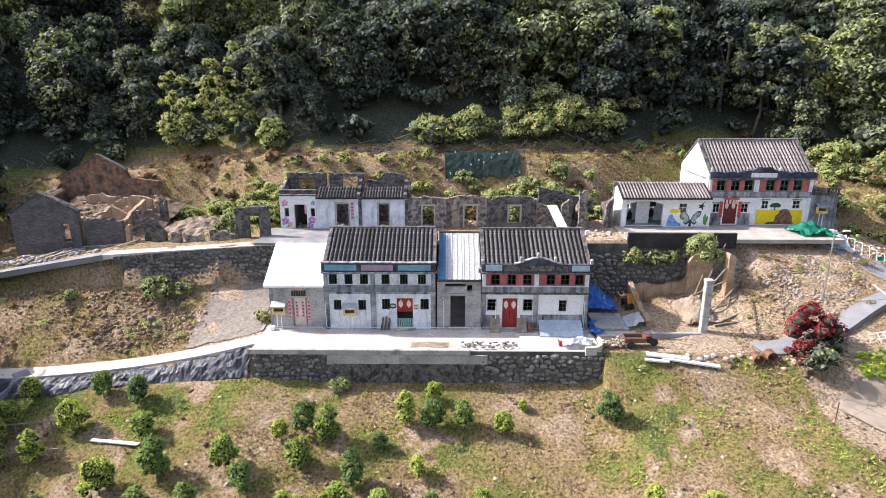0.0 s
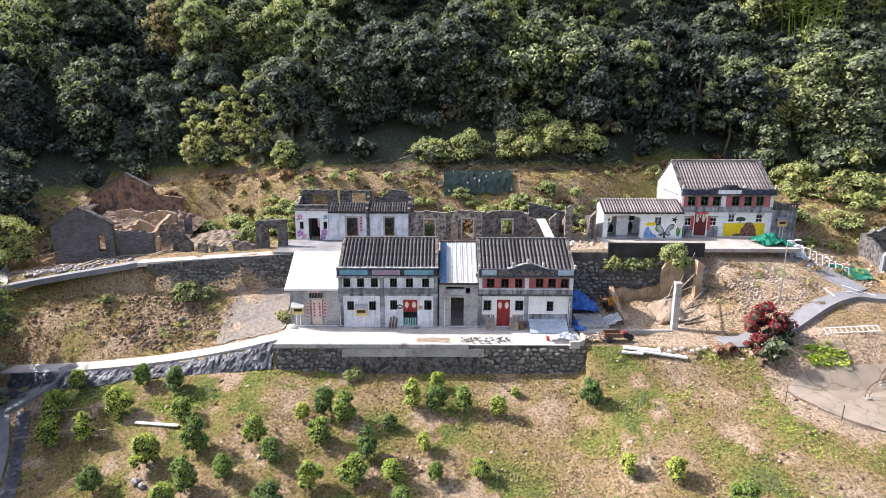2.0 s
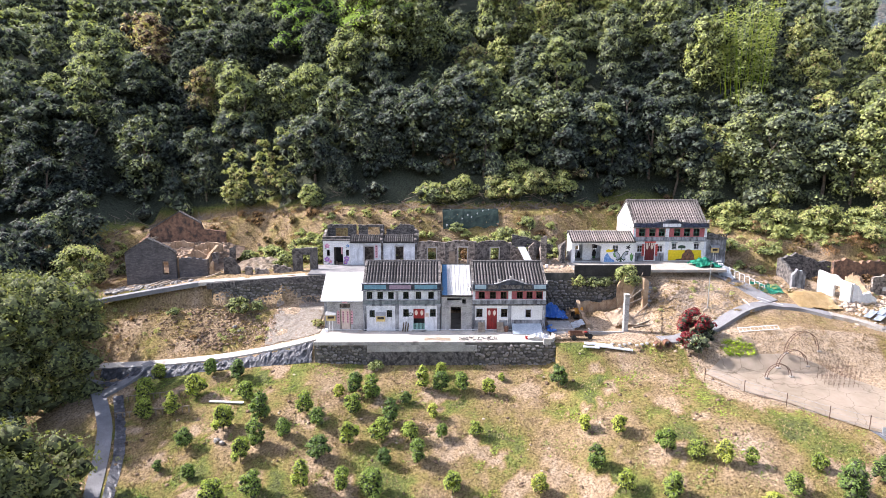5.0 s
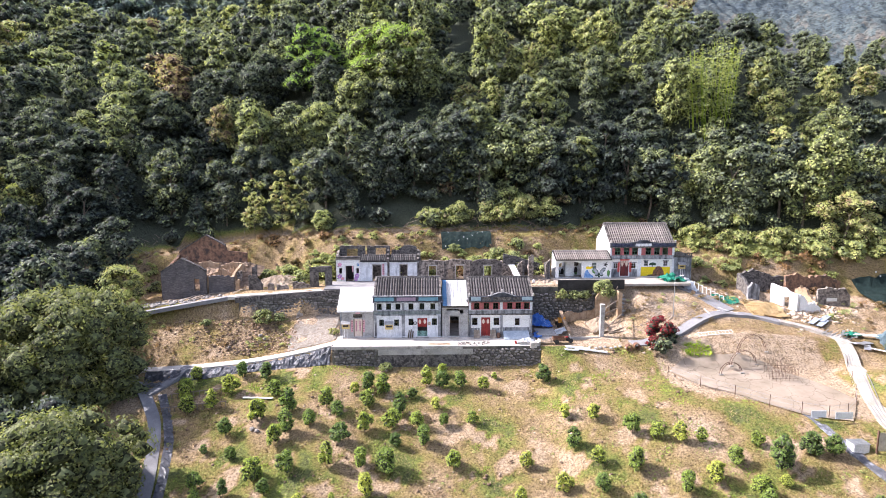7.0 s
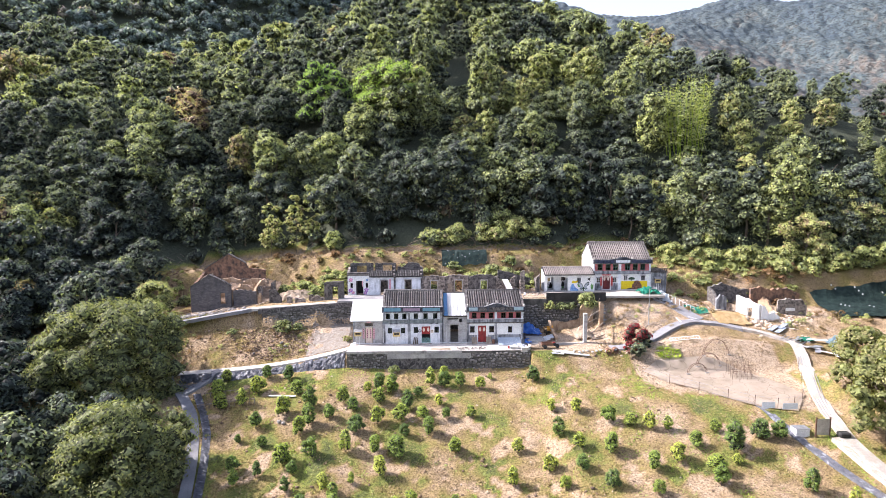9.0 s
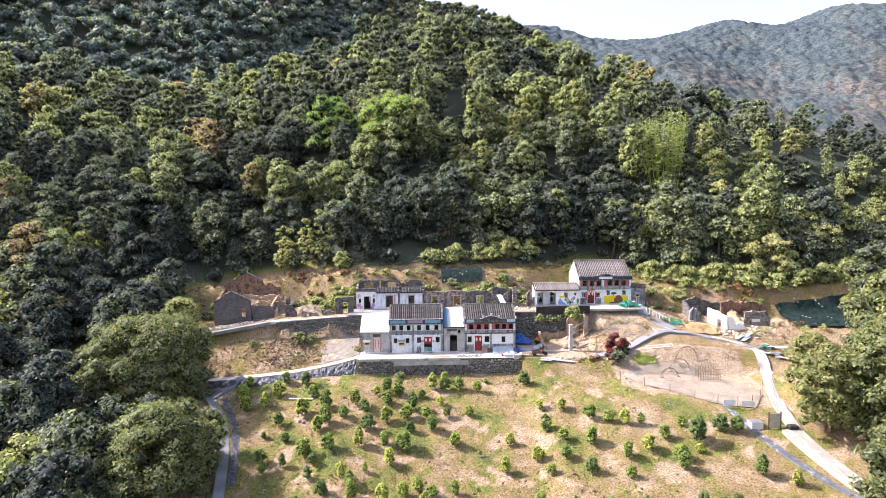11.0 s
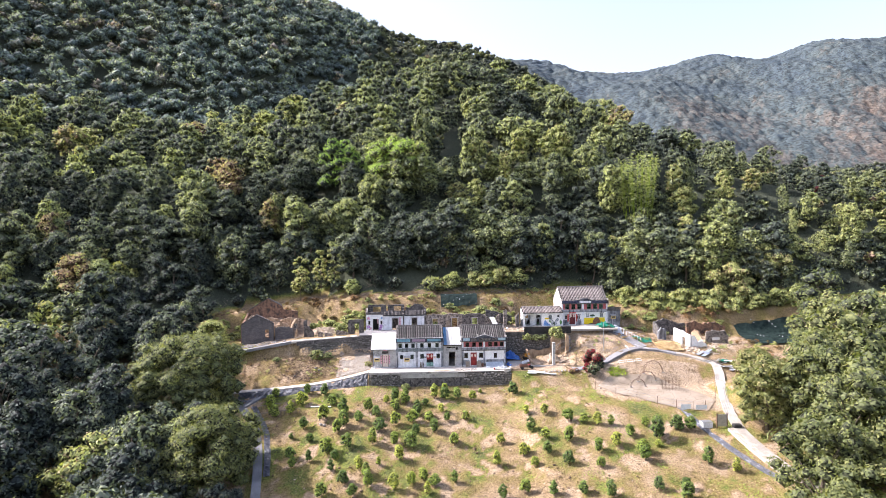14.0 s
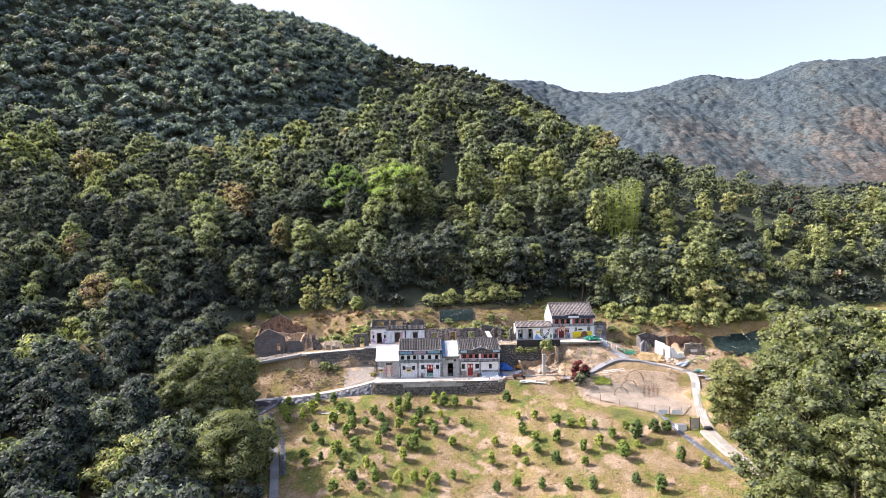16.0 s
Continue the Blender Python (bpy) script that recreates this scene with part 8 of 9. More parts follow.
solo("concrete_slab", boxed(14.4, 17.4, 40.7, 41.5, -0.3, 0.12, bevel=0.03), CONCRETE, "pale concrete slab step", "slab")
folded("white_sheet", 16.9, 18.3, 41.9, 43.9, lambda x, y: 0.05 + 0.35 * (x - 16.9), WHITETARP, "crumpled white plastic sheet on the ground", "sheet", 0.25, 7)
def barrow():
    h = thing("loaded_barrow", (18.4, 46.4, 0.1), "small cart under an orange tarpaulin", "cart")
    part("bed", boxed(18.0, 18.9, 45.6, 47.3, 0.35, 0.5), DARKWOOD, h)
    part("cover", drape(17.95, 18.95, 45.5, 47.4, lambda x, y: 0.55 + 0.5 * math.exp(-((y - 46.5) / 0.7) ** 2), 0.2, (10, 12), 8), ORANGE, h, "orange tarpaulin cover")
    for y in (45.9, 47.0):
        for x in (17.92, 18.98):
            part("wheel", tube(bmesh.new(), (x - 0.04, y, 0.3), (x + 0.04, y, 0.3), 0.26, sides=14), BLACK, h)


barrow()
earth = ragged_wall(18.6, 23.4, 47.9, 48.25, -0.2, ((18.6, 1.3), (19.4, 1.65), (21, 1.5), (22.6, 1.7), (23.4, 2.1)), (), 0.25, 0.12, 4)
solo("earthen_wall", earth, EARTHWALL, "broken tan rammed-earth wall at the back of the dirt yard", "ruin wall")
solo("earthen_wall", ragged_wall(23.3, 25.3, 47.6, 48.0, -0.2, ((23.3, 3.6), (24.0, 4.8), (25.3, 4.9)), (), 0.25, 0.12, 9), EARTHWALL, "tall earthen wall remnant under a mass of creeper", "ruin wall")
bm = ragged_wall(42.5, 47.8, -0.2, 0.2, -0.3, ((42.5, 0.5), (44, 0.7), (46, 1.1), (47.8, 1.9)), (), 0.3, 0.14, 5)
for v in bm.verts:
    v.co = Vector((18.7 + v.co.y, v.co.x, v.co.z))
solo("earthen_wall", bm, EARTHWALL, "low earthen side wall of a vanished room", "ruin wall")
creeper = thing("creeper", (24.4, 47.7, 3.8), "bright green creeper spilling over the earthen wall", "creeper")
cm, co = crown_mesh("leaves", plant_rng, LEAF, 3.6, 2.2, 34, 4200, 0.085, 0.27, tint=0.62, low=0.9, drip=0.3)
for me, nm in ((cm, "leaf_mass"), (co, "core")):
    o = new(nm, me)
    o.parent = creeper
pillar = solo("brick_pillar", boxed(22.25, 22.75, 41.45, 41.95, -0.3, 3.9, bevel=0.02), BRICK, "square grey brick pillar standing alone", "pillar")
solo("pillar_cap", boxed(22.2, 22.8, 41.4, 42.0, 3.9, 4.15, bevel=0.05), OLDCONC, "worn concrete block on the pillar", "block")
solo("earthen_pillar", ragged_wall(25.75, 26.3, 45.8, 46.5, 0.5, ((25.75, 4.9), (26.3, 4.6)), (), 0.2, 0.1, 3), EARTHWALL, "tall pale earthen pier with stepped bricks", "pillar")
for k in range(7):
    solo("brick_stub", boxed(26.3, 26.55 + 0.1 * (k % 3), 45.9, 46.4, 1.0 + k * 0.52, 1.26 + k * 0.52, bevel=0.02), BRICKDARK, "toothed brick end on the earthen pier", "brick", "toothed bricks")
for a, b, r in (((22.6, 41.9, 3.3), (25.8, 46.2, 3.6), 0.08), ((22.5, 44.2, 0.4), (26.4, 48.2, 5.0), 0.06), ((23.4, 43.4, 0.4), (28.4, 47.4, 3.0), 0.07), ((22.9, 45.2, 1.6), (25.9, 46.0, 2.6), 0.07), ((23.8, 44.8, 0.5), (27.6, 45.2, 1.4), 0.07), ((24.2, 42.8, 0.3), (27.4, 44.4, 0.9), 0.08), ((23.4, 46.4, 0.6), (24.4, 47.2, 2.6), 0.06), ((25.0, 43.6, 0.4), (26.6, 46.6, 1.6), 0.06), ((23.6, 42.3, 0.25), (26.0, 42.9, 0.35), 0.1)):
    solo("fallen_beam", tube(bmesh.new(), a, b, r, r * 0.8), WOOD, "grey wooden beam fallen among the ruins", "beam", "fallen beams")
solo("earth_block", drape(21.5, 24.0, 42.6, 46.6, lambda x, y: ground_at(x, y) + 1.0 * max(0, 1 - ((x - 22.9) / 1.2) ** 2) * max(0, 1 - ((y - 44.5) / 2.0) ** 2), 0.25, (14, 16), 5, 0.1), SOIL, "crumbled heap of fallen earth", "earth heap")
solo("stone_kerb", boxed(18.0, 22.2, 41.1, 41.35, -0.25, 0.12, bevel=0.03), OLDCONC, "low stone threshold across the dirt yard", "kerb")


def tricycle_cart():
    h = thing("cargo_tricycle", (16.9, 39.3, -0.1), "rusty red cargo tricycle parked on the lane", "cart")
    part("tray", boxed(15.9, 17.4, 38.9, 39.8, 0.35, 0.42), RUST, h)
    for x0, x1, y0, y1 in ((15.9, 17.4, 38.9, 38.95), (15.9, 17.4, 39.75, 39.8), (15.9, 15.95, 38.95, 39.75), (17.35, 17.4, 38.95, 39.75)):
        part("side_board", boxed(x0, x1, y0, y1, 0.42, 0.68), TERRACOTTA, h)
    for x, y in ((16.3, 38.84), (16.3, 39.86), (18.1, 39.35)):
        part("wheel", tube(bmesh.new(), (x, y - 0.05, 0.2), (x, y + 0.05, 0.2), 0.28, sides=14), BLACK, h)
    part("engine", boxed(17.55, 17.95, 39.15, 39.55, 0.2, 0.6, bevel=0.05), DARK, h)
    part("saddle", boxed(17.45, 17.8, 39.2, 39.5, 0.62, 0.75, bevel=0.05), RED, h)
    bm = tube(bmesh.new(), (18.1, 39.35, 0.4), (17.95, 39.35, 0.95), 0.03)
    tube(bm, (17.95, 39.0, 0.98), (17.95, 39.7, 0.98), 0.025)
    part("handlebar", bm, METAL, h)


tricycle_cart()
heap_rng = random.Random(41)
heap = thing("stone_heap", (15.1, 39.2, -0.1), "heap of pale stacked stones at the terrace corner", "stone heap")
for k in range(46):
    lay_stone(stones_pale, (15.1 + heap_rng.uniform(-0.75, 0.75), 39.2 + heap_rng.uniform(-0.45, 0.45), 0.0 + heap_rng.uniform(0, 0.5)), (0.34, 0.26, 0.14), heap, heap_rng)
row = thing("stone_row", (6.3, 38.7, 0.0), "row of loose grey stones along the terrace edge", "stone row")
for k in range(52):
    lay_stone(stones_grey, (heap_rng.uniform(4.4, 8.3), heap_rng.uniform(38.45, 39.3), 0.1 + heap_rng.uniform(0, 0.14)), (0.28, 0.2, 0.16), row, heap_rng)
folded("white_sack", 11.4, 13.6, 38.5, 39.7, lambda x, y: 0.1 + 0.45 * math.exp(-((x - 12.6) / 0.8) ** 2 - ((y - 39.1) / 0.4) ** 2), WHITETARP, "crumpled white plastic sacking on the terrace", "sacking", 0.22, 9)
solo("red_bucket", tube(bmesh.new(), (11.45, 39.1, 0.0), (11.45, 39.1, 0.32), 0.14, 0.18, 12), RED, "small red bucket beside the white sacking", "bucket")
solo("leaf_litter", drape(0.8, 3.6, 38.7, 39.6, lambda x, y: -0.045, 0.035, (22, 12), 11, 0.01), SOIL, "brown leaves drying on the terrace", "leaf litter")
for x0, y0, x1, y1, w in ((17.2, 38.1, 20.0, 37.7, 0.5), (18.2, 37.8, 21.9, 37.1, 0.4), (17.0, 37.7, 18.6, 37.5, 0.3)):
    solo("white_board", strip([(x0, y0, ground_at(x0, y0) + 0.28), (x1, y1, ground_at(x1, y1) + 0.3)], w, 0.12), WHITEPAINT, "long white board lying on the bank", "board", "white boards")
for x, y in ((24.6, 37.6), (25.6, 37.8)):
    bm = bmesh.new()
    z = ground_at(x, y) + 0.3
    for k in range(16):
        a, b = 2 * math.pi * k / 16, 2 * math.pi * (k + 1) / 16
        for y0, y1 in ((-0.35, 0.35),):
            vs = [bm.verts.new((x + r * math.cos(q), y + yy, z + r * math.sin(q))) for r, yy, q in ((0.38, y0, a), (0.38, y0, b), (0.38, y1, b), (0.38, y1, a), (0.31, y0, a), (0.31, y0, b), (0.31, y1, b), (0.31, y1, a))]
            for f in ((0, 1, 2, 3), (7, 6, 5, 4), (0, 4, 5, 1), (3, 2, 6, 7)):
                bm.faces.new([vs[i] for i in f])
    solo("clay_pipe", bm, TERRACOTTA, "short brown clay pipe lying by the lane", "pipe", "clay pipes")
for k in range(9):
    x = 19.5 + k * 0.6
    solo("concrete_lump", ball(bmesh.new(), (x, 37.9 + 0.3 * math.sin(k * 2.1), ground_at(x, 37.9) + 0.15), 0.22, 0.7, 1), OLDCONC, "grey lump of broken concrete beside the lane", "rubble", "concrete lumps")

# rubble too small to count
def rubble(name, count, spots, size, material, words, seed, height=ground_at):
    rng = np.random.default_rng(seed)
    vs, fs = [], []
    k = 0
    while k < count:
        x0, x1, y0, y1 = spots[rng.integers(len(spots))]
        x, y = rng.uniform(x0, x1), rng.uniform(y0, y1)
        s = size * (0.35 + 1.9 * rng.random() ** 4)
        if noise.noise(Vector((x / 1.1, y / 1.1, seed))) < rng.uniform(-0.5, 0.25):
            continue
        v = ICO_V * rng.uniform(0.6, 1.15, (12, 1)) * np.array([s, s * rng.uniform(0.5, 1), s * rng.uniform(0.35, 0.8)])
        a = rng.uniform(0, 6.28)
        v = v @ np.array([[math.cos(a), -math.sin(a), 0], [math.sin(a), math.cos(a), 0], [0, 0, 1]]).T
        vs.append(v + (x, y, height(x, y) + s * 0.1))
        fs.append(ICO_F + 12 * k)
        k += 1
    tagged(new(name, arrays_mesh(name, np.concatenate(vs), np.concatenate(fs), material)), words, "rubble", kind="stuff")


rubble("hillside_rubble", 3600, [(27.0, 34.0, 41.8, 48.4), (28.5, 34.5, 43, 47.5), (30, 36.5, 43.6, 46.5)], 0.095, PALESTONE, "pale broken stone rubble on the slope below the court", 5)
rubble("field_rubble", 2000, [(-24, -15.5, 42.2, 46.8), (-22, -16, 43, 46), (-40, -10.6, 42, 47.5), (-16.8, -15.8, 41.5, 47)], 0.09, EARTHSTONE, "scattered stones on the fallow field", 6)
rubble("field_clods", 1500, [(-38, -16, 42, 47.2), (-26, -17, 42.5, 46.5)], 0.14, DARKCLOD, "dark brown clods and dead weeds on the fallow field", 36)
rubble("orchard_clods", 1300, [(-26, 30, 10, 37.5)], 0.13, DARKCLOD, "brown clods and heaps of cut grass on the orchard slope", 37)
rubble("bank_clods", 1300, [(-44, 24, 57.5, 67)], 0.2, DARKCLOD, "brown earth clods and dead brush on the bank", 38)
rubble("lane_rubble", 700, [(-40, -27, 49.5, 51.5), (-37, -30, 48.6, 50.2)], 0.17, STONE, "dark field stones along the upper lane", 7)
rubble("ruin_rubble", 1900, [(-30, -18, 53, 60), (-28, -21, 54, 58), (-12, 11, 54.6, 56.4), (11, 19, 50, 56)], 0.17, PALESTONE, "fallen stones and bricks among the ruins", 8)
rubble("room_rubble", 900, [(-35.0, -26.5, 53.2, 61.8), (-31, -26, 53.5, 59)], 0.2, EARTHSTONE, "broken mud bricks strewn over the ruined rooms", 58, lambda x, y: ruin_floor(x, y) + 0.2)
rubble("bank_stones", 900, [(-27, -13, 53, 61), (-24.5, -17.5, 53.5, 59.5)], 0.12, EARTHSTONE, "brown stones on the bank behind the fallen walls", 59)
rubble("orchard_stones", 500, [(-24, 30, 10, 37.5)], 0.1, PALESTONE, "small stones on the orchard slope", 9)
rubble("junction_rubble", 1100, [(38.5, 46, 46, 51), (36.5, 41, 47, 51), (46, 56, 40, 46), (26, 34, 37, 39)], 0.15, PALESTONE, "pale rubble beside the lane junction", 10)
for x, y, s in ((-17.5, 30.2, 0.5), (-16.9, 30.6, 0.4), (-17.2, 28.4, 0.55), (-16.6, 28.1, 0.45), (-20.5, 44.6, 0.5), (-19.8, 44.0, 0.45), (-24.0, 43.0, 0.4)):
    ob = new("boulder", py_rng.choice(stones_grey))
    ob.location, ob.scale, ob.rotation_euler = (x, y, ground_at(x, y) + 0.15), (s * 1.5, s * 1.2, s), (0.2, 0.1, x)
    tagged(ob, "grey boulder half sunk in the slope", "boulder", "boulders")

# ---- bougainvillea, yard and its things ----
boug = thing("bougainvillea", (28.6, 38.6, ground_at(28.6, 38.6)), "crimson flowering bougainvillea bush beside the lane", "bush")
for nm, dx, dy, dz, w, hh, n, mt, tn in (("blossom_mass", 0.4, 0.4, 0.0, 3.8, 3.4, 1100, REDLEAF, 0.3), ("lower_branch", -0.9, -1.2, -0.8, 2.2, 2.2, 500, REDLEAF, 0.5), ("leaf_mass", 0.8, -0.4, -0.4, 2.8, 2.0, 400, LEAF, 0.3)):
    cm, co = crown_mesh(nm, plant_rng, mt, w, hh, 30, int(n * 1.6), 0.12, 0.26, tint=tn, low=0.6)
    a = new(nm, cm)
    b = new("core", co)
    a.parent, b.parent = boug, a
    a.location = (dx, dy, dz)
tree_thing("bush", (28.2, 36.2, ground_at(28.2, 36.2) - 0.1), citrus_trunk, *crown_mesh("crown", plant_rng, LEAF, 2.2, 2.4, 14, 400, 0.14, 0.4, tint=0.35, low=0.7), "grey-green shrub below the bougainvillea", "bush", lift=0.1)
plot = thing("garden_plot", (32.4, 36.6, ground_at(32.4, 36.6)), "small plot of lime-green vegetables", "garden plot")
part("soil_bed", drape(30.8, 34.0, 35.9, 37.9, lambda x, y: ground_at(x, y) + 0.05, 0.08, (12, 8), 3, 0.1), SOIL, plot)
for k in range(26):
    cm, co = (None, None)
    x, y = 31.1 + 0.42 * (k % 7) + heap_rng.uniform(-0.1, 0.1), 36.1 + 0.42 * (k // 7) + heap_rng.uniform(-0.1, 0.1)
    q = leaf_quads(plant_rng, np.array([x, y, ground_at(x, y) + 0.25]) + 0.14 * plant_rng.normal(size=(26, 3)), np.tile([0, 0, 1.0], (26, 1)), 0.14)
    o = new("vegetable", arrays_mesh("vegetable", q - np.array(root_place(plot)), np.arange(len(q)).reshape(-1, 3), LIME))
    o.parent = plot


def pole_path(bm, pts, r, sides=6):
    for a, b in zip(pts, pts[1:]):
        tube(bm, a, b, r, sides=sides)
    return bm


def trellis_arch(x, y, span, high, turn, words):
    z = ground_at(x, y) + 0.16
    h = thing("trellis_arch", (x, y, z), words, "trellis", "trellis arches")
    c, s = math.cos(turn), math.sin(turn)
    rails = []
    for off in (-0.16, 0.16):
        pts = [(x + c * (span / 2 * math.cos(math.pi * k / 12)) - s * off, y + s * (span / 2 * math.cos(math.pi * k / 12)) + c * off, z + high * math.sin(math.pi * k / 12)) for k in range(13)]
        rails.append(pts)
        part("rail", pole_path(bmesh.new(), pts, 0.03), RUST, h)
    for k in range(1, 12):
        part("rung", tube(bmesh.new(), rails[0][k], rails[1][k], 0.02, sides=5), RUST, h)
    for p in (rails[0][0], rails[0][-1]):
        part("foot", boxed(p[0] - 0.2, p[0] + 0.2, p[1] - 0.15, p[1] + 0.15, z - 0.02, z + 0.08), OLDCONC, h)


trellis_arch(35.0, 33.8, 2.6, 1.3, 0.15, "low rusty ladder-like trellis arch in the yard")
trellis_arch(36.9, 34.9, 3.2, 1.7, 0.15, "middle rusty ladder-like trellis arch in the yard")
trellis_arch(38.4, 36.0, 3.6, 2.1, 0.15, "tall rusty ladder-like trellis arch in the yard")
cage = thing("rebar_cage", (40.0, 32.6, -2.2), "cage of thin rusty reinforcing bars standing in the yard", "rebar cage")
for i in range(7):
    for j in range(4):
        x, y = 38.6 + i * 0.48, 31.8 + j * 0.55
        z = ground_at(x, y) + 0.1
        part("upright_bar", tube(bmesh.new(), (x, y, z), (x, y, z + 1.7 + 0.25 * ((i + j) % 2)), 0.016, sides=4), RUST, cage)
for hgt in (0.5, 1.2):
    for j in range(4):
        y = 31.8 + j * 0.55
        part("cross_bar", tube(bmesh.new(), (38.6, y, ground_at(38.6, y) + hgt), (41.5, y, ground_at(41.5, y) + hgt), 0.014, sides=4), RUST, cage)
# fence round the yard
fence = thing("wire_fence", (33.0, 28.8, -2.8), "wire fence on thin posts along the yard's edge", "fence")
fpts = along([(27.6, 33.2, 0), (29.9, 30.9, 0), (33.3, 28.9, 0), (35.8, 26.3, 0), (37.6, 24.2, 0), (42.4, 23.2, 0), (44.6, 26.0, 0), (46.0, 28.8, 0), (48.0, 33.4, 0)], 2.2)
heads = []
for q in fpts:
    z = ground_at(q.x, q.y)
    part("post", tube(bmesh.new(), (q.x, q.y, z - 0.2), (q.x, q.y, z + 1.35), 0.035, sides=6), RUST, fence)
    heads.append((q.x, q.y, z))
for a, b in zip(heads, heads[1:]):
    for hgt in (0.35, 0.8, 1.25):
        part("wire", tube(bmesh.new(), (a[0], a[1], a[2] + hgt), (b[0], b[1], b[2] + hgt), 0.012, sides=4), METAL, fence)
for x, y, w in ((38.7, 23.95, 1.5), (40.9, 23.5, 1.7)):
    z = ground_at(x, y)
    solo("white_banner", side_prism([(y - 0.06, z + 0.4), (y - 0.03, z + 0.4), (y - 0.03, z + 1.1), (y - 0.06, z + 1.1)], x - w / 2, x + w / 2), WHITETARP, "white banner tied to the wire fence", "banner", "fence banners")
# plastic-lined ditch
solo("plastic_ditch", strip(on_land([(38.3, 25.2), (39.1, 21.4), (40.2, 18.0), (41.4, 14.6), (43.0, 11.2), (44.6, 8.0)], 0.14), 0.95, 0.25), BLACKTARP, "ditch bank lined with dark plastic sheet", "ditch", kind="structure")
bank_rng = np.random.default_rng(5)
bm, rows = bmesh.new(), []
for i in range(191):
    x = -10.7 - 0.1 * i
    ry, rz = (float(v) for v in road_line(x))
    foot = ground_at(x, ry - 2.3)
    row = []
    for j in range(10):
        u = j / 9
        fold = 0.1 * noise.noise(Vector((x * 1.6 + u, u * 3, 4.0))) + 0.07 * noise.noise(Vector((x * 4.5, u * 7 + x, 8.0)))
        row.append(bm.verts.new((x, ry - 0.93 - 1.25 * u - fold, (rz - 0.02) * (1 - u) + (foot + 0.1) * u + fold + 0.2 * math.sin(3.1 * u))))
    rows.append(row)
for r, q in zip(rows, rows[1:]):
    for j in range(9):
        bm.faces.new((r[j], r[j + 1], q[j + 1], q[j]))
bmesh.ops.solidify(bm, geom=bm.faces[:], thickness=0.03)
solo("plastic_bank", bm, BLACKTARP, "lane bank covered with crumpled dark plastic sheet", "plastic sheet", kind="structure")
bm, rows = bmesh.new(), []
line = along([(x, y, 0) for x, y in ((-29.5, 36.0), (-27.0, 31.4), (-25.3, 27.5), (-24.1, 23.0), (-23.1, 18.0))], 0.25)
for q, n in zip(line, line[1:]):
    side = Vector((-(n - q).y, (n - q).x, 0)).normalized()
    rows.append([bm.verts.new((q.x + side.x * w, q.y + side.y * w, ground_at(q.x, q.y) + 0.12 + 0.22 * max(0, noise.noise(Vector((q.x * 2, q.y * 2, w * 3)))))) for w in (-0.45, -0.22, 0, 0.22, 0.45)])
for r, q in zip(rows, rows[1:]):
    for j in range(4):
        bm.faces.new((r[j], r[j + 1], q[j + 1], q[j]))
bmesh.ops.solidify(bm, geom=bm.faces[:], thickness=0.08)
solo("plastic_edge", bm, BLACKTARP, "dark plastic sheet along the orchard's edge", "plastic sheet", kind="structure")
solo("pool_sheet", drape(-33.0, -29.3, 37.6, 40.1, lambda x, y: ground_at(x, y) - 0.02, 0.12, (26, 18), 23), BLACKTARP, "dark plastic sheet lining the hollow between the lanes", "plastic sheet", kind="structure")
# small things at the gate
tank = thing("water_tank", (40.4, 20.4, ground_at(40.4, 20.4)), "white box-shaped water tank by the ditch", "tank")
part("body", boxed(39.4, 40.9, 19.8, 20.9, ground_at(40.4, 20.4) - 0.3, ground_at(40.4, 20.4) + 0.6, bevel=0.05), WHITEPAINT, tank)
part("lid", boxed(39.35, 40.95, 19.75, 20.95, ground_at(40.4, 20.4) + 0.6, ground_at(40.4, 20.4) + 0.66, bevel=0.02), METAL, tank)
gatepost = thing("metal_gate", (42.2, 19.6, ground_at(42.2, 19.6)), "grey metal gate leaf standing open beside the lane", "gate")
gz = ground_at(42.2, 19.6)
part("leaf", boxed(41.4, 42.8, 19.5, 19.56, gz + 0.15, gz + 1.9), METAL, gatepost)
for x in (41.32, 42.82):
    part("post", boxed(x - 0.06, x + 0.06, 19.46, 19.6, gz - 0.2, gz + 2.1), RUST, gatepost)
solo("dark_barrow", boxed(43.4, 44.6, 18.6, 19.4, ground_at(44, 19) + 0.1, ground_at(44, 19) + 0.6, bevel=0.1), BLACK, "dark covered barrow on the lane", "barrow")

# ---- round the painted house and the junction ----
folded("green_netting", 33.2, 36.4, 49.6, 52.2, lambda x, y: 5.24 + 0.7 * math.exp(-((x - 34.6) / 1.2) ** 2 - ((y - 51) / 0.9) ** 2), GREENTARP, "heap of green construction netting on the court", "netting", 0.35, 12)
folded("plastic_sacking", 36.0, 38.0, 49.0, 52.0, lambda x, y: ground_at(x, y) + 0.6 * math.exp(-((x - 36.9) / 0.7) ** 2 - ((y - 50.6) / 1.0) ** 2), WHITETARP, "pile of white plastic sacks beside the court", "sacks", 0.35, 13)
folded("green_netting", 39.5, 43.0, 47.0, 49.2, lambda x, y: ground_at(x, y) + 0.05, GREENTARP, "flat green netting among rubble", "netting", 0.12, 14)
scaf = thing("scaffold_frame", (38.6, 49.0, ground_at(38.6, 49.0)), "white scaffold frames lying in a row", "scaffold")
for k in range(7):
    x, y = 37.6 + k * 0.42, 49.9 - k * 0.36
    z = ground_at(x, y) + 0.1
    part("frame_bar", pole_path(bmesh.new(), [(x, y, z), (x + 0.1, y + 0.3, z + 0.75), (x + 0.5, y - 0.05, z + 0.7), (x + 0.4, y - 0.35, z)], 0.03), WHITEPAINT, scaf)
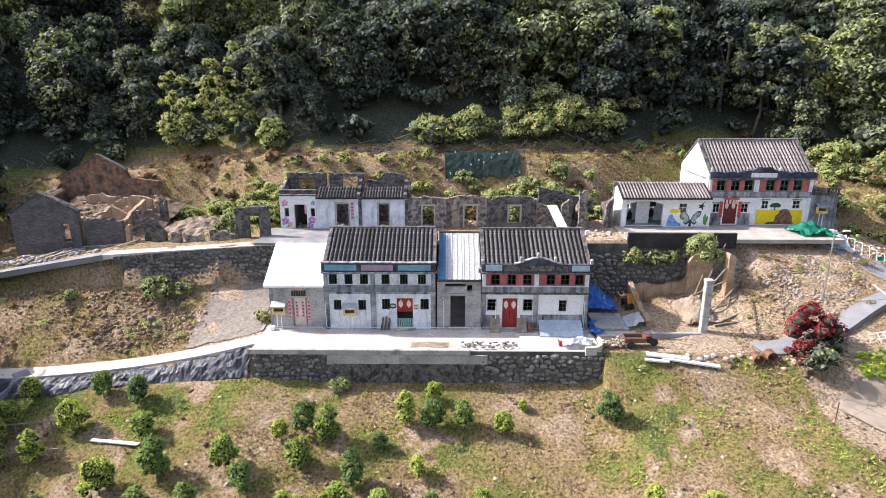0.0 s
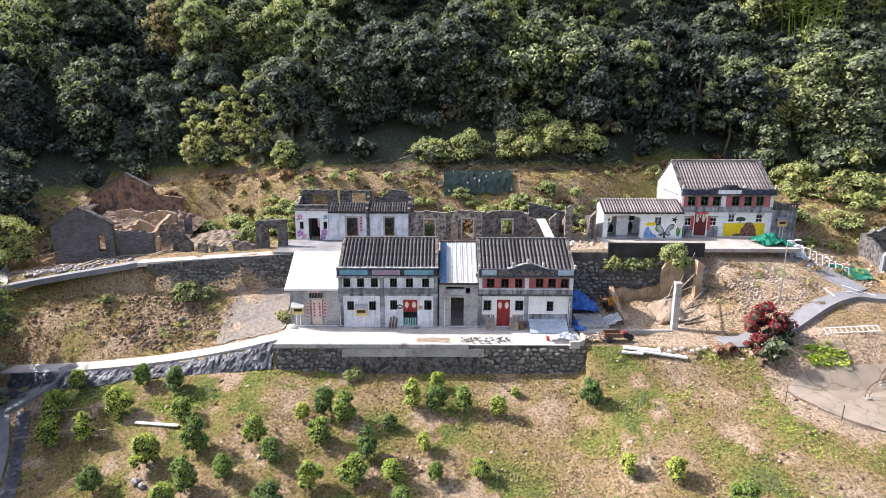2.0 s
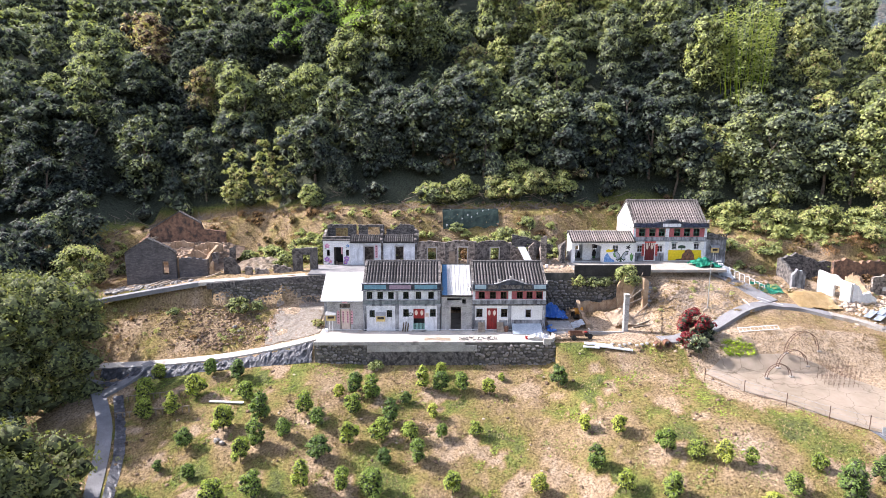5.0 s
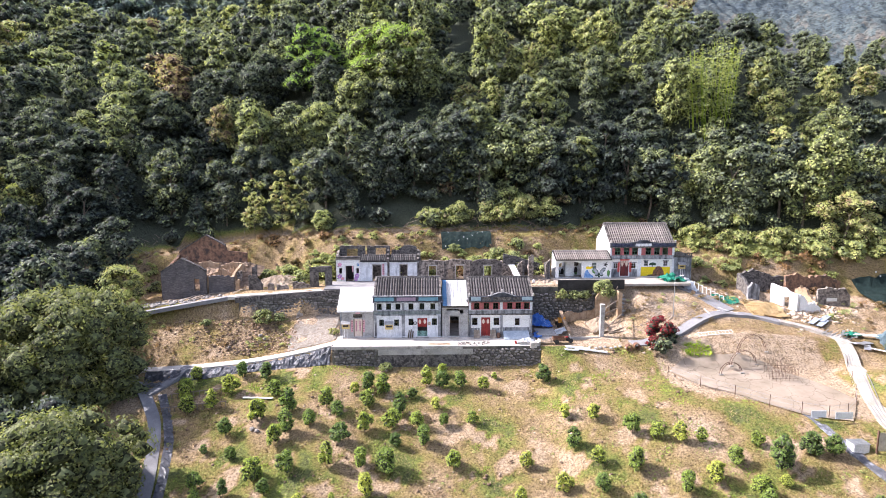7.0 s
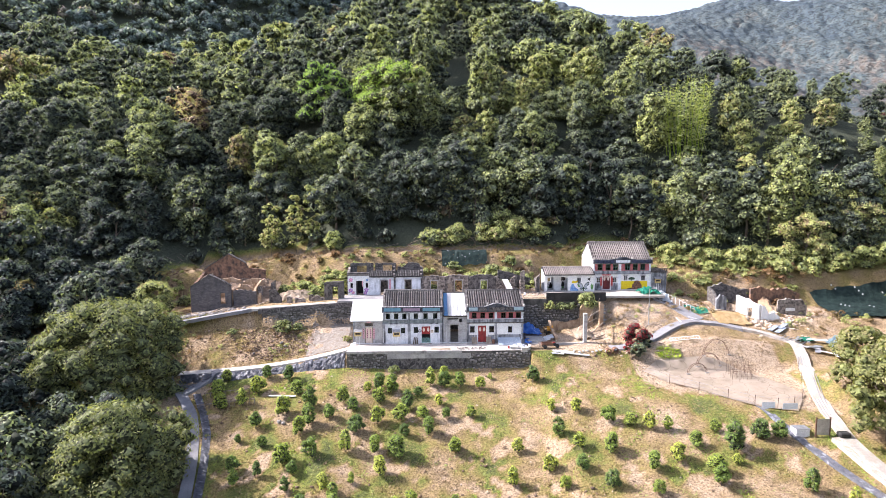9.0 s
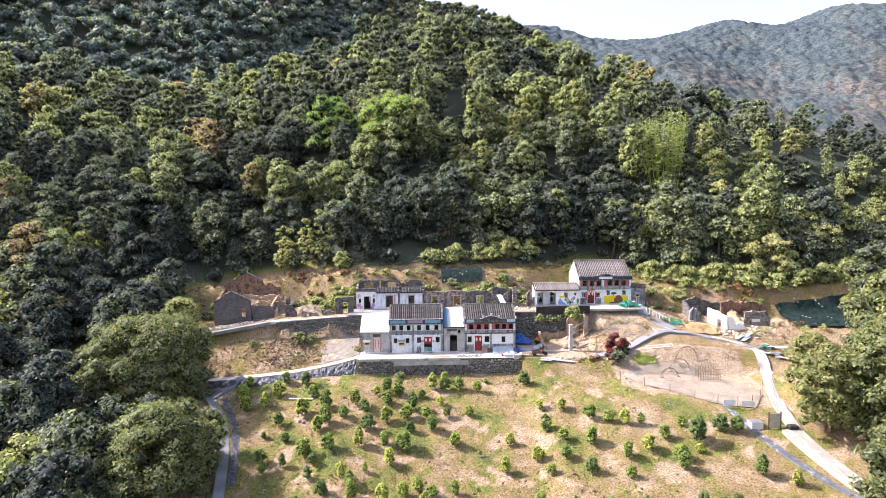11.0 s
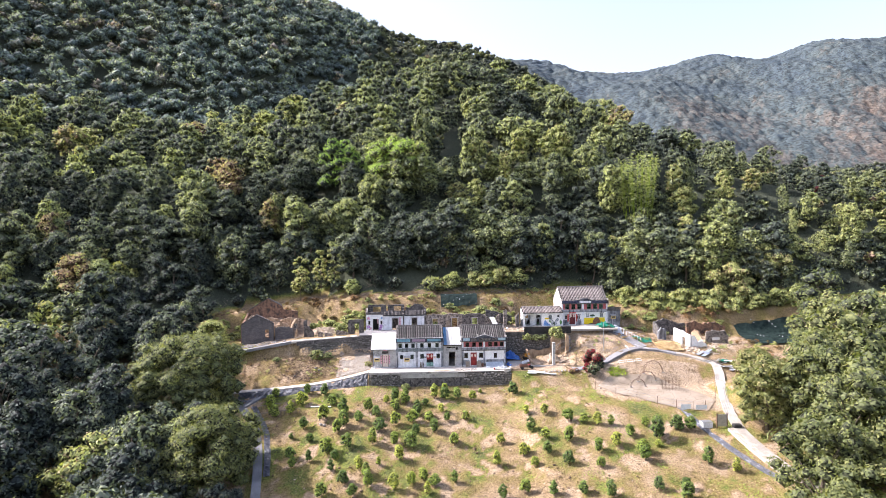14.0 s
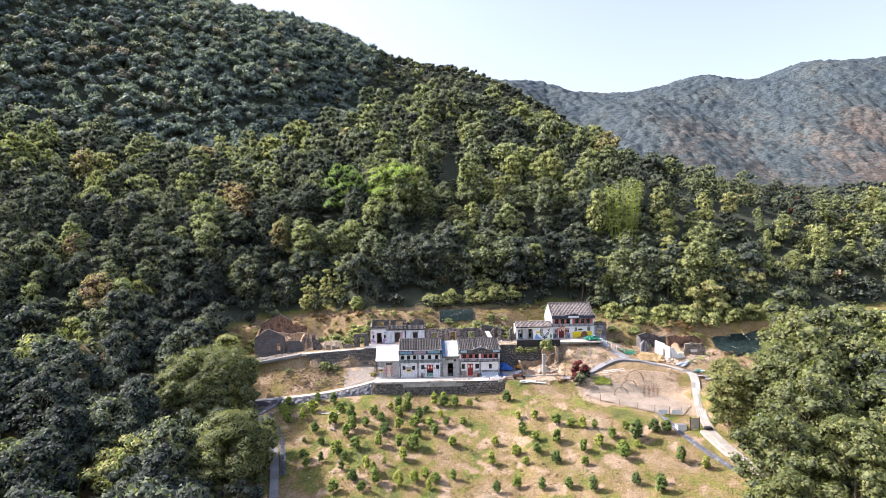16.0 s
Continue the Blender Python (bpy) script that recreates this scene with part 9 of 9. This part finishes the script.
lad = thing("metal_ladder", (35.0, 39.0, ground_at(35, 39)), "white metal ladder frame lying on the slope", "ladder")
for s in (0.0, 0.5):
    part("rail", tube(bmesh.new(), (33.4, 38.6 + s, ground_at(33.4, 38.8) + 0.15 + s * 0.5), (37.2, 38.0 + s, ground_at(37.2, 38.2) + 0.2 + s * 0.5), 0.04), WHITEPAINT, lad)
for k in range(11):
    u = k / 10
    x, y = 33.4 + 3.8 * u, 38.6 - 0.6 * u
    z = ground_at(33.4, 38.8) * (1 - u) + ground_at(37.2, 38.2) * u + 0.17
    part("rung", tube(bmesh.new(), (x, y, z), (x, y + 0.5, z + 0.25), 0.025, sides=5), WHITEPAINT, lad)
lamp = thing("lamp_pole", (32.2, 43.6, ground_at(32.2, 43.6)), "slim pale lamp pole beside the lane", "street lamp")
lz = ground_at(32.2, 43.6)
part("pole", tube(bmesh.new(), (32.2, 43.6, lz - 0.2), (32.2, 43.6, lz + 5.2), 0.06, 0.045), METAL, lamp)
part("arm", tube(bmesh.new(), (32.2, 43.6, lz + 5.1), (32.9, 43.5, lz + 5.3), 0.03), METAL, lamp)
part("lamp_head", boxed(32.75, 33.25, 43.4, 43.6, lz + 5.26, lz + 5.36, bevel=0.03), WHITEPAINT, lamp)

# ---- ruin on the far east side ----
def east_ruin():
    h = thing("white_ruin", (48.6, 47.0, 2.4), "roofless white-plastered ruin dug into the bank", "ruin")
    part("white_wall", slanted(ragged_wall(0, 3.8, -0.18, 0.18, 1.2, ((0, 6.1), (1.0, 5.8), (2.0, 5.75), (2.6, 5.2), (3.8, 5.0)), [(1.9, 2.7, 2.0, 4.3)], 0.3, 0.06, 3), 47.6, 48.6, 49.4, 45.0), CLEAN, h, "white plastered wall with a doorway")
    part("cross_wall", ragged_wall(49.6, 52.4, 45.3, 45.65, 1.2, ((49.6, 4.9), (50.2, 4.4), (50.8, 3.2), (51.6, 3.5), (52.4, 2.8)), (), 0.25, 0.25, 5), CLEAN, h, "broken white wall stump")
    part("middle_wall", slanted(ragged_wall(0, 3.4, -0.2, 0.2, 1.6, ((0, 4.6), (0.8, 5.4), (1.6, 5.0), (2.4, 4.0), (3.4, 3.0)), (), 0.25, 0.25, 15), 51.6, 49.6, 52.8, 46.2), EARTHWALL, h, "collapsed tan inner wall")
    part("broken_wall", slanted(ragged_wall(0, 4.2, -0.2, 0.2, 1.5, ((0, 5.0), (1.2, 5.6), (2.6, 5.2), (3.4, 5.5), (4.2, 4.2)), [(1.0, 2.6, 3.8, 4.9)], 0.3, 0.18, 6), 53.4, 47.7, 57.4, 47.3), RUINWALL, h, "broken grey wall with a hole")
    part("west_pier", ragged_wall(44.6, 46.2, 48.9, 49.3, 1.8, ((44.6, 5.3), (45.2, 6.0), (46.2, 5.7)), (), 0.3, 0.15, 7), GREYWALL, h, "grey pier")
    part("side_wall", slanted(ragged_wall(0, 4.4, -0.2, 0.2, 1.8, ((0, 5.2), (1.5, 5.8), (3.0, 6.4), (4.4, 6.6)), (), 0.3, 0.2, 8), 45.0, 49.3, 45.6, 53.5), DARKWALL, h, "blackened side wall")
    part("back_wall", ragged_wall(45.4, 52.0, 53.2, 53.7, 2.0, ((45.4, 6.6), (47.5, 7.4), (49.0, 6.8), (50.4, 6.2), (52.0, 6.0)), (), 0.35, 0.2, 9), DARKWALL, h, "blackened back wall against the bank")
    part("inner_wall", ragged_wall(51.6, 59.5, 52.0, 52.5, 2.0, ((51.6, 6.4), (53.0, 6.8), (55.0, 6.2), (57.4, 6.6), (59.5, 5.2)), (), 0.35, 0.25, 10), REDEARTH, h, "brown inner wall")
    # Near-black block put where the roofless room lies in shade.
    part("floor_shade", boxed(46.0, 51.4, 49.8, 53.0, 1.6, 2.9), DARK, h, "near-black floor block standing for inner shade")
    part("white_patch", boxed(54.5, 55.9, 47.25, 47.34, 3.2, 3.8), CLEAN, h, "patch of white plaster")
    for piece in h.children:
        for v in piece.data.vertices:
            v.co.z = -0.4 + (v.co.z + 0.4) * 0.8 if v.co.z > -0.4 else v.co.z


east_ruin()
rubble("ruin_debris", 1500, [(49.5, 57.5, 44.0, 51.5), (47.5, 54.0, 42.8, 46.5), (51.5, 53.5, 46.0, 50.0)], 0.2, PALESTONE, "fallen white and brown masonry in the roofless ruin", 41)
folded("sand_bed", 42.6, 47.4, 43.6, 47.6, lambda x, y: ground_at(x, y) + 0.12 + 0.35 * math.exp(-((x - 44.6) / 1.6) ** 2 - ((y - 46.0) / 1.2) ** 2), surface("ochre_sand", (0.5, 0.36, 0.17), (0.66, 0.5, 0.28), 0.8, 10, 0.97, 0.5), "spread bed of ochre building sand", "sand", 0.1, 21)
for k, (x, y) in enumerate(((49.2, 42.2), (49.9, 41.6), (50.8, 42.6))):
    solo("roof_sheet", strip([(x, y, ground_at(x, y) + 0.25 + 0.06 * k), (x + 1.7, y + 1.2, ground_at(x + 1.7, y + 1.2) + 0.3 + 0.06 * k)], 0.7, 0.04), surface("steel_blue_sheet", (0.2, 0.24, 0.3), (0.36, 0.4, 0.46), 1.2, 9, 0.5, 0.1), "steel-blue roofing sheet lying by the ruin", "sheet", "roofing sheets")


def net_height(x, y):
    return ground_at(x, y) + 0.25


solo("slope_netting", drape(61.6, 78.0, 46.0, 52.8, net_height, 0.1, (40, 18), 6), DARKNET, "dark green netting pegged over a cut slope", "netting")
for k in range(20):
    x, y = 62.2 + (k * 3.7) % 15.0, 47.2 + (k * 2.3) % 6.0
    solo("white_peg", boxed(x - 0.07, x + 0.07, y - 0.07, y + 0.07, net_height(x, y), net_height(x, y) + 0.2), WHITEPAINT, "white peg holding the slope netting", "peg", "netting pegs")
solo("slope_netting", drape(3.0, 10.8, 60.6, 63.2, lambda x, y: ground_at(x, y) + 0.3, 0.14, (26, 12), 16), DARKNET, "dark green netting pegged over the bank behind the ruins", "netting")
for k in range(9):
    x, y = 3.6 + (k * 2.9) % 6.6, 60.9 + (k * 0.83) % 2.0
    solo("white_peg", boxed(x - 0.06, x + 0.06, y - 0.06, y + 0.06, ground_at(x, y) + 0.25, ground_at(x, y) + 0.52), WHITEPAINT, "white peg holding the slope netting", "peg", "netting pegs")
folded("grey_tarpaulin", 54.6, 57.8, 36.4, 39.0, lambda x, y: ground_at(x, y) + 1.2 * math.exp(-((x - 56.2) / 1.2) ** 2 - ((y - 37.8) / 0.9) ** 2), surface("grey_blue_tarp", (0.12, 0.2, 0.24), (0.25, 0.34, 0.38), 1.5, 8, 0.5, 0.2), "grey-blue tarpaulin over building materials", "tarpaulin", 0.3, 15)
sheet_rng = random.Random(17)
for k in range(13):
    x, y, a, l = sheet_rng.uniform(50.2, 54.4), sheet_rng.uniform(35.2, 39.4), sheet_rng.uniform(-0.5, 1.2), sheet_rng.uniform(1.0, 2.6)
    x1, y1 = x + l * math.cos(a), y + l * math.sin(a)
    solo("white_board", strip([(x, y, ground_at(x, y) + 0.2 + 0.03 * k), (x1, y1, ground_at(x1, y1) + 0.22 + 0.03 * k)], sheet_rng.uniform(0.25, 0.8), 0.05), sheet_rng.choice([WHITETARP, METAL, WHITEPAINT]), "pale board lying on a heap of building materials", "board", "heaped boards")
folded("green_netting", 51.6, 53.6, 38.6, 40.2, lambda x, y: ground_at(x, y) + 0.2 + 0.3 * math.exp(-((x - 52.6) / 0.7) ** 2 - ((y - 39.4) / 0.5) ** 2), GREENTARP, "small heap of green netting beside building materials", "netting", 0.2, 31, (18, 16))
for k in range(7):
    x, y = 49.0 + 0.35 * k, 39.6 - 0.3 * k
    solo("steel_bar", tube(bmesh.new(), (x, y, ground_at(x, y) + 0.2), (x + 1.8, y + 1.4, ground_at(x + 1.8, y + 1.4) + 0.25), 0.05), METAL, "grey pipe stacked beside the lane", "pipe", "stacked pipes")

# ---- western edge of the orchard ----
for y, z in ((35.0, 0.0), (32.6, 0.0)):
    r = thing("low_railing", (-24.5, y, ground_at(-24.5, y)), "weathered wooden railing beside a dark pool", "railing", "pool railings")
    for k in range(12):
        x = -28.0 + k * 0.62
        zz = ground_at(x, y)
        part("picket", boxed(x - 0.04, x + 0.04, y - 0.04, y + 0.04, zz - 0.1, zz + 0.62), WOOD, r)
    part("top_rail", strip([(-28.1, y, ground_at(-28.1, y) + 0.68), (-21.1, y, ground_at(-21.1, y) + 0.68)], 0.1, 0.08), WOOD, r)
solo("white_ladder", strip([(-19.6, 33.6, ground_at(-19.6, 33.6) + 0.25), (-16.2, 33.0, ground_at(-16.2, 33) + 0.2)], 0.3, 0.08), WHITEPAINT, "white board lying on the orchard ground", "board")


# water pipe along the foot of the house fronts
pipe = thing("water_pipe", (4.0, 41.86, 0.2), "thin white water pipe along the foot of the house fronts", "pipe")
for x0, x1 in ((-10.3, -6.0), (-5.7, 3.2), (3.4, 6.9), (7.1, 13.7)):
    part("pipe_run", tube(bmesh.new(), (x0, 41.84, 0.16), (x1, 41.84, 0.16), 0.025, sides=6), WHITEPAINT, pipe)
for x in (-5.72, 3.1, 7.0, 13.6):
    part("riser", tube(bmesh.new(), (x, 41.84, 0.16), (x, 41.84, 2.3), 0.022, sides=6), WHITEPAINT, pipe)
for x in (-8.0, -1.0, 5.2, 10.5):
    part("clip", boxed(x - 0.03, x + 0.03, 41.8, 41.88, -0.02, 0.2), METAL, pipe)


# planks and beams before the gabled hut
for k, (x0, y0, x1, y1) in enumerate(((-31.2, 51.9, -32.0, 49.6), (-30.6, 51.8, -30.9, 49.4), (-29.6, 51.2, -31.2, 49.2), (-29.4, 51.6, -26.4, 51.2), (-24.4, 52.2, -25.6, 50.4))):
    solo("plank", strip([(x0, y0, ground_at(x0, y0) + 0.3), (x1, y1, ground_at(x1, y1) + 0.22)], 0.24, 0.06), WOOD, "weathered grey plank lying before the gabled hut", "plank", "loose planks")
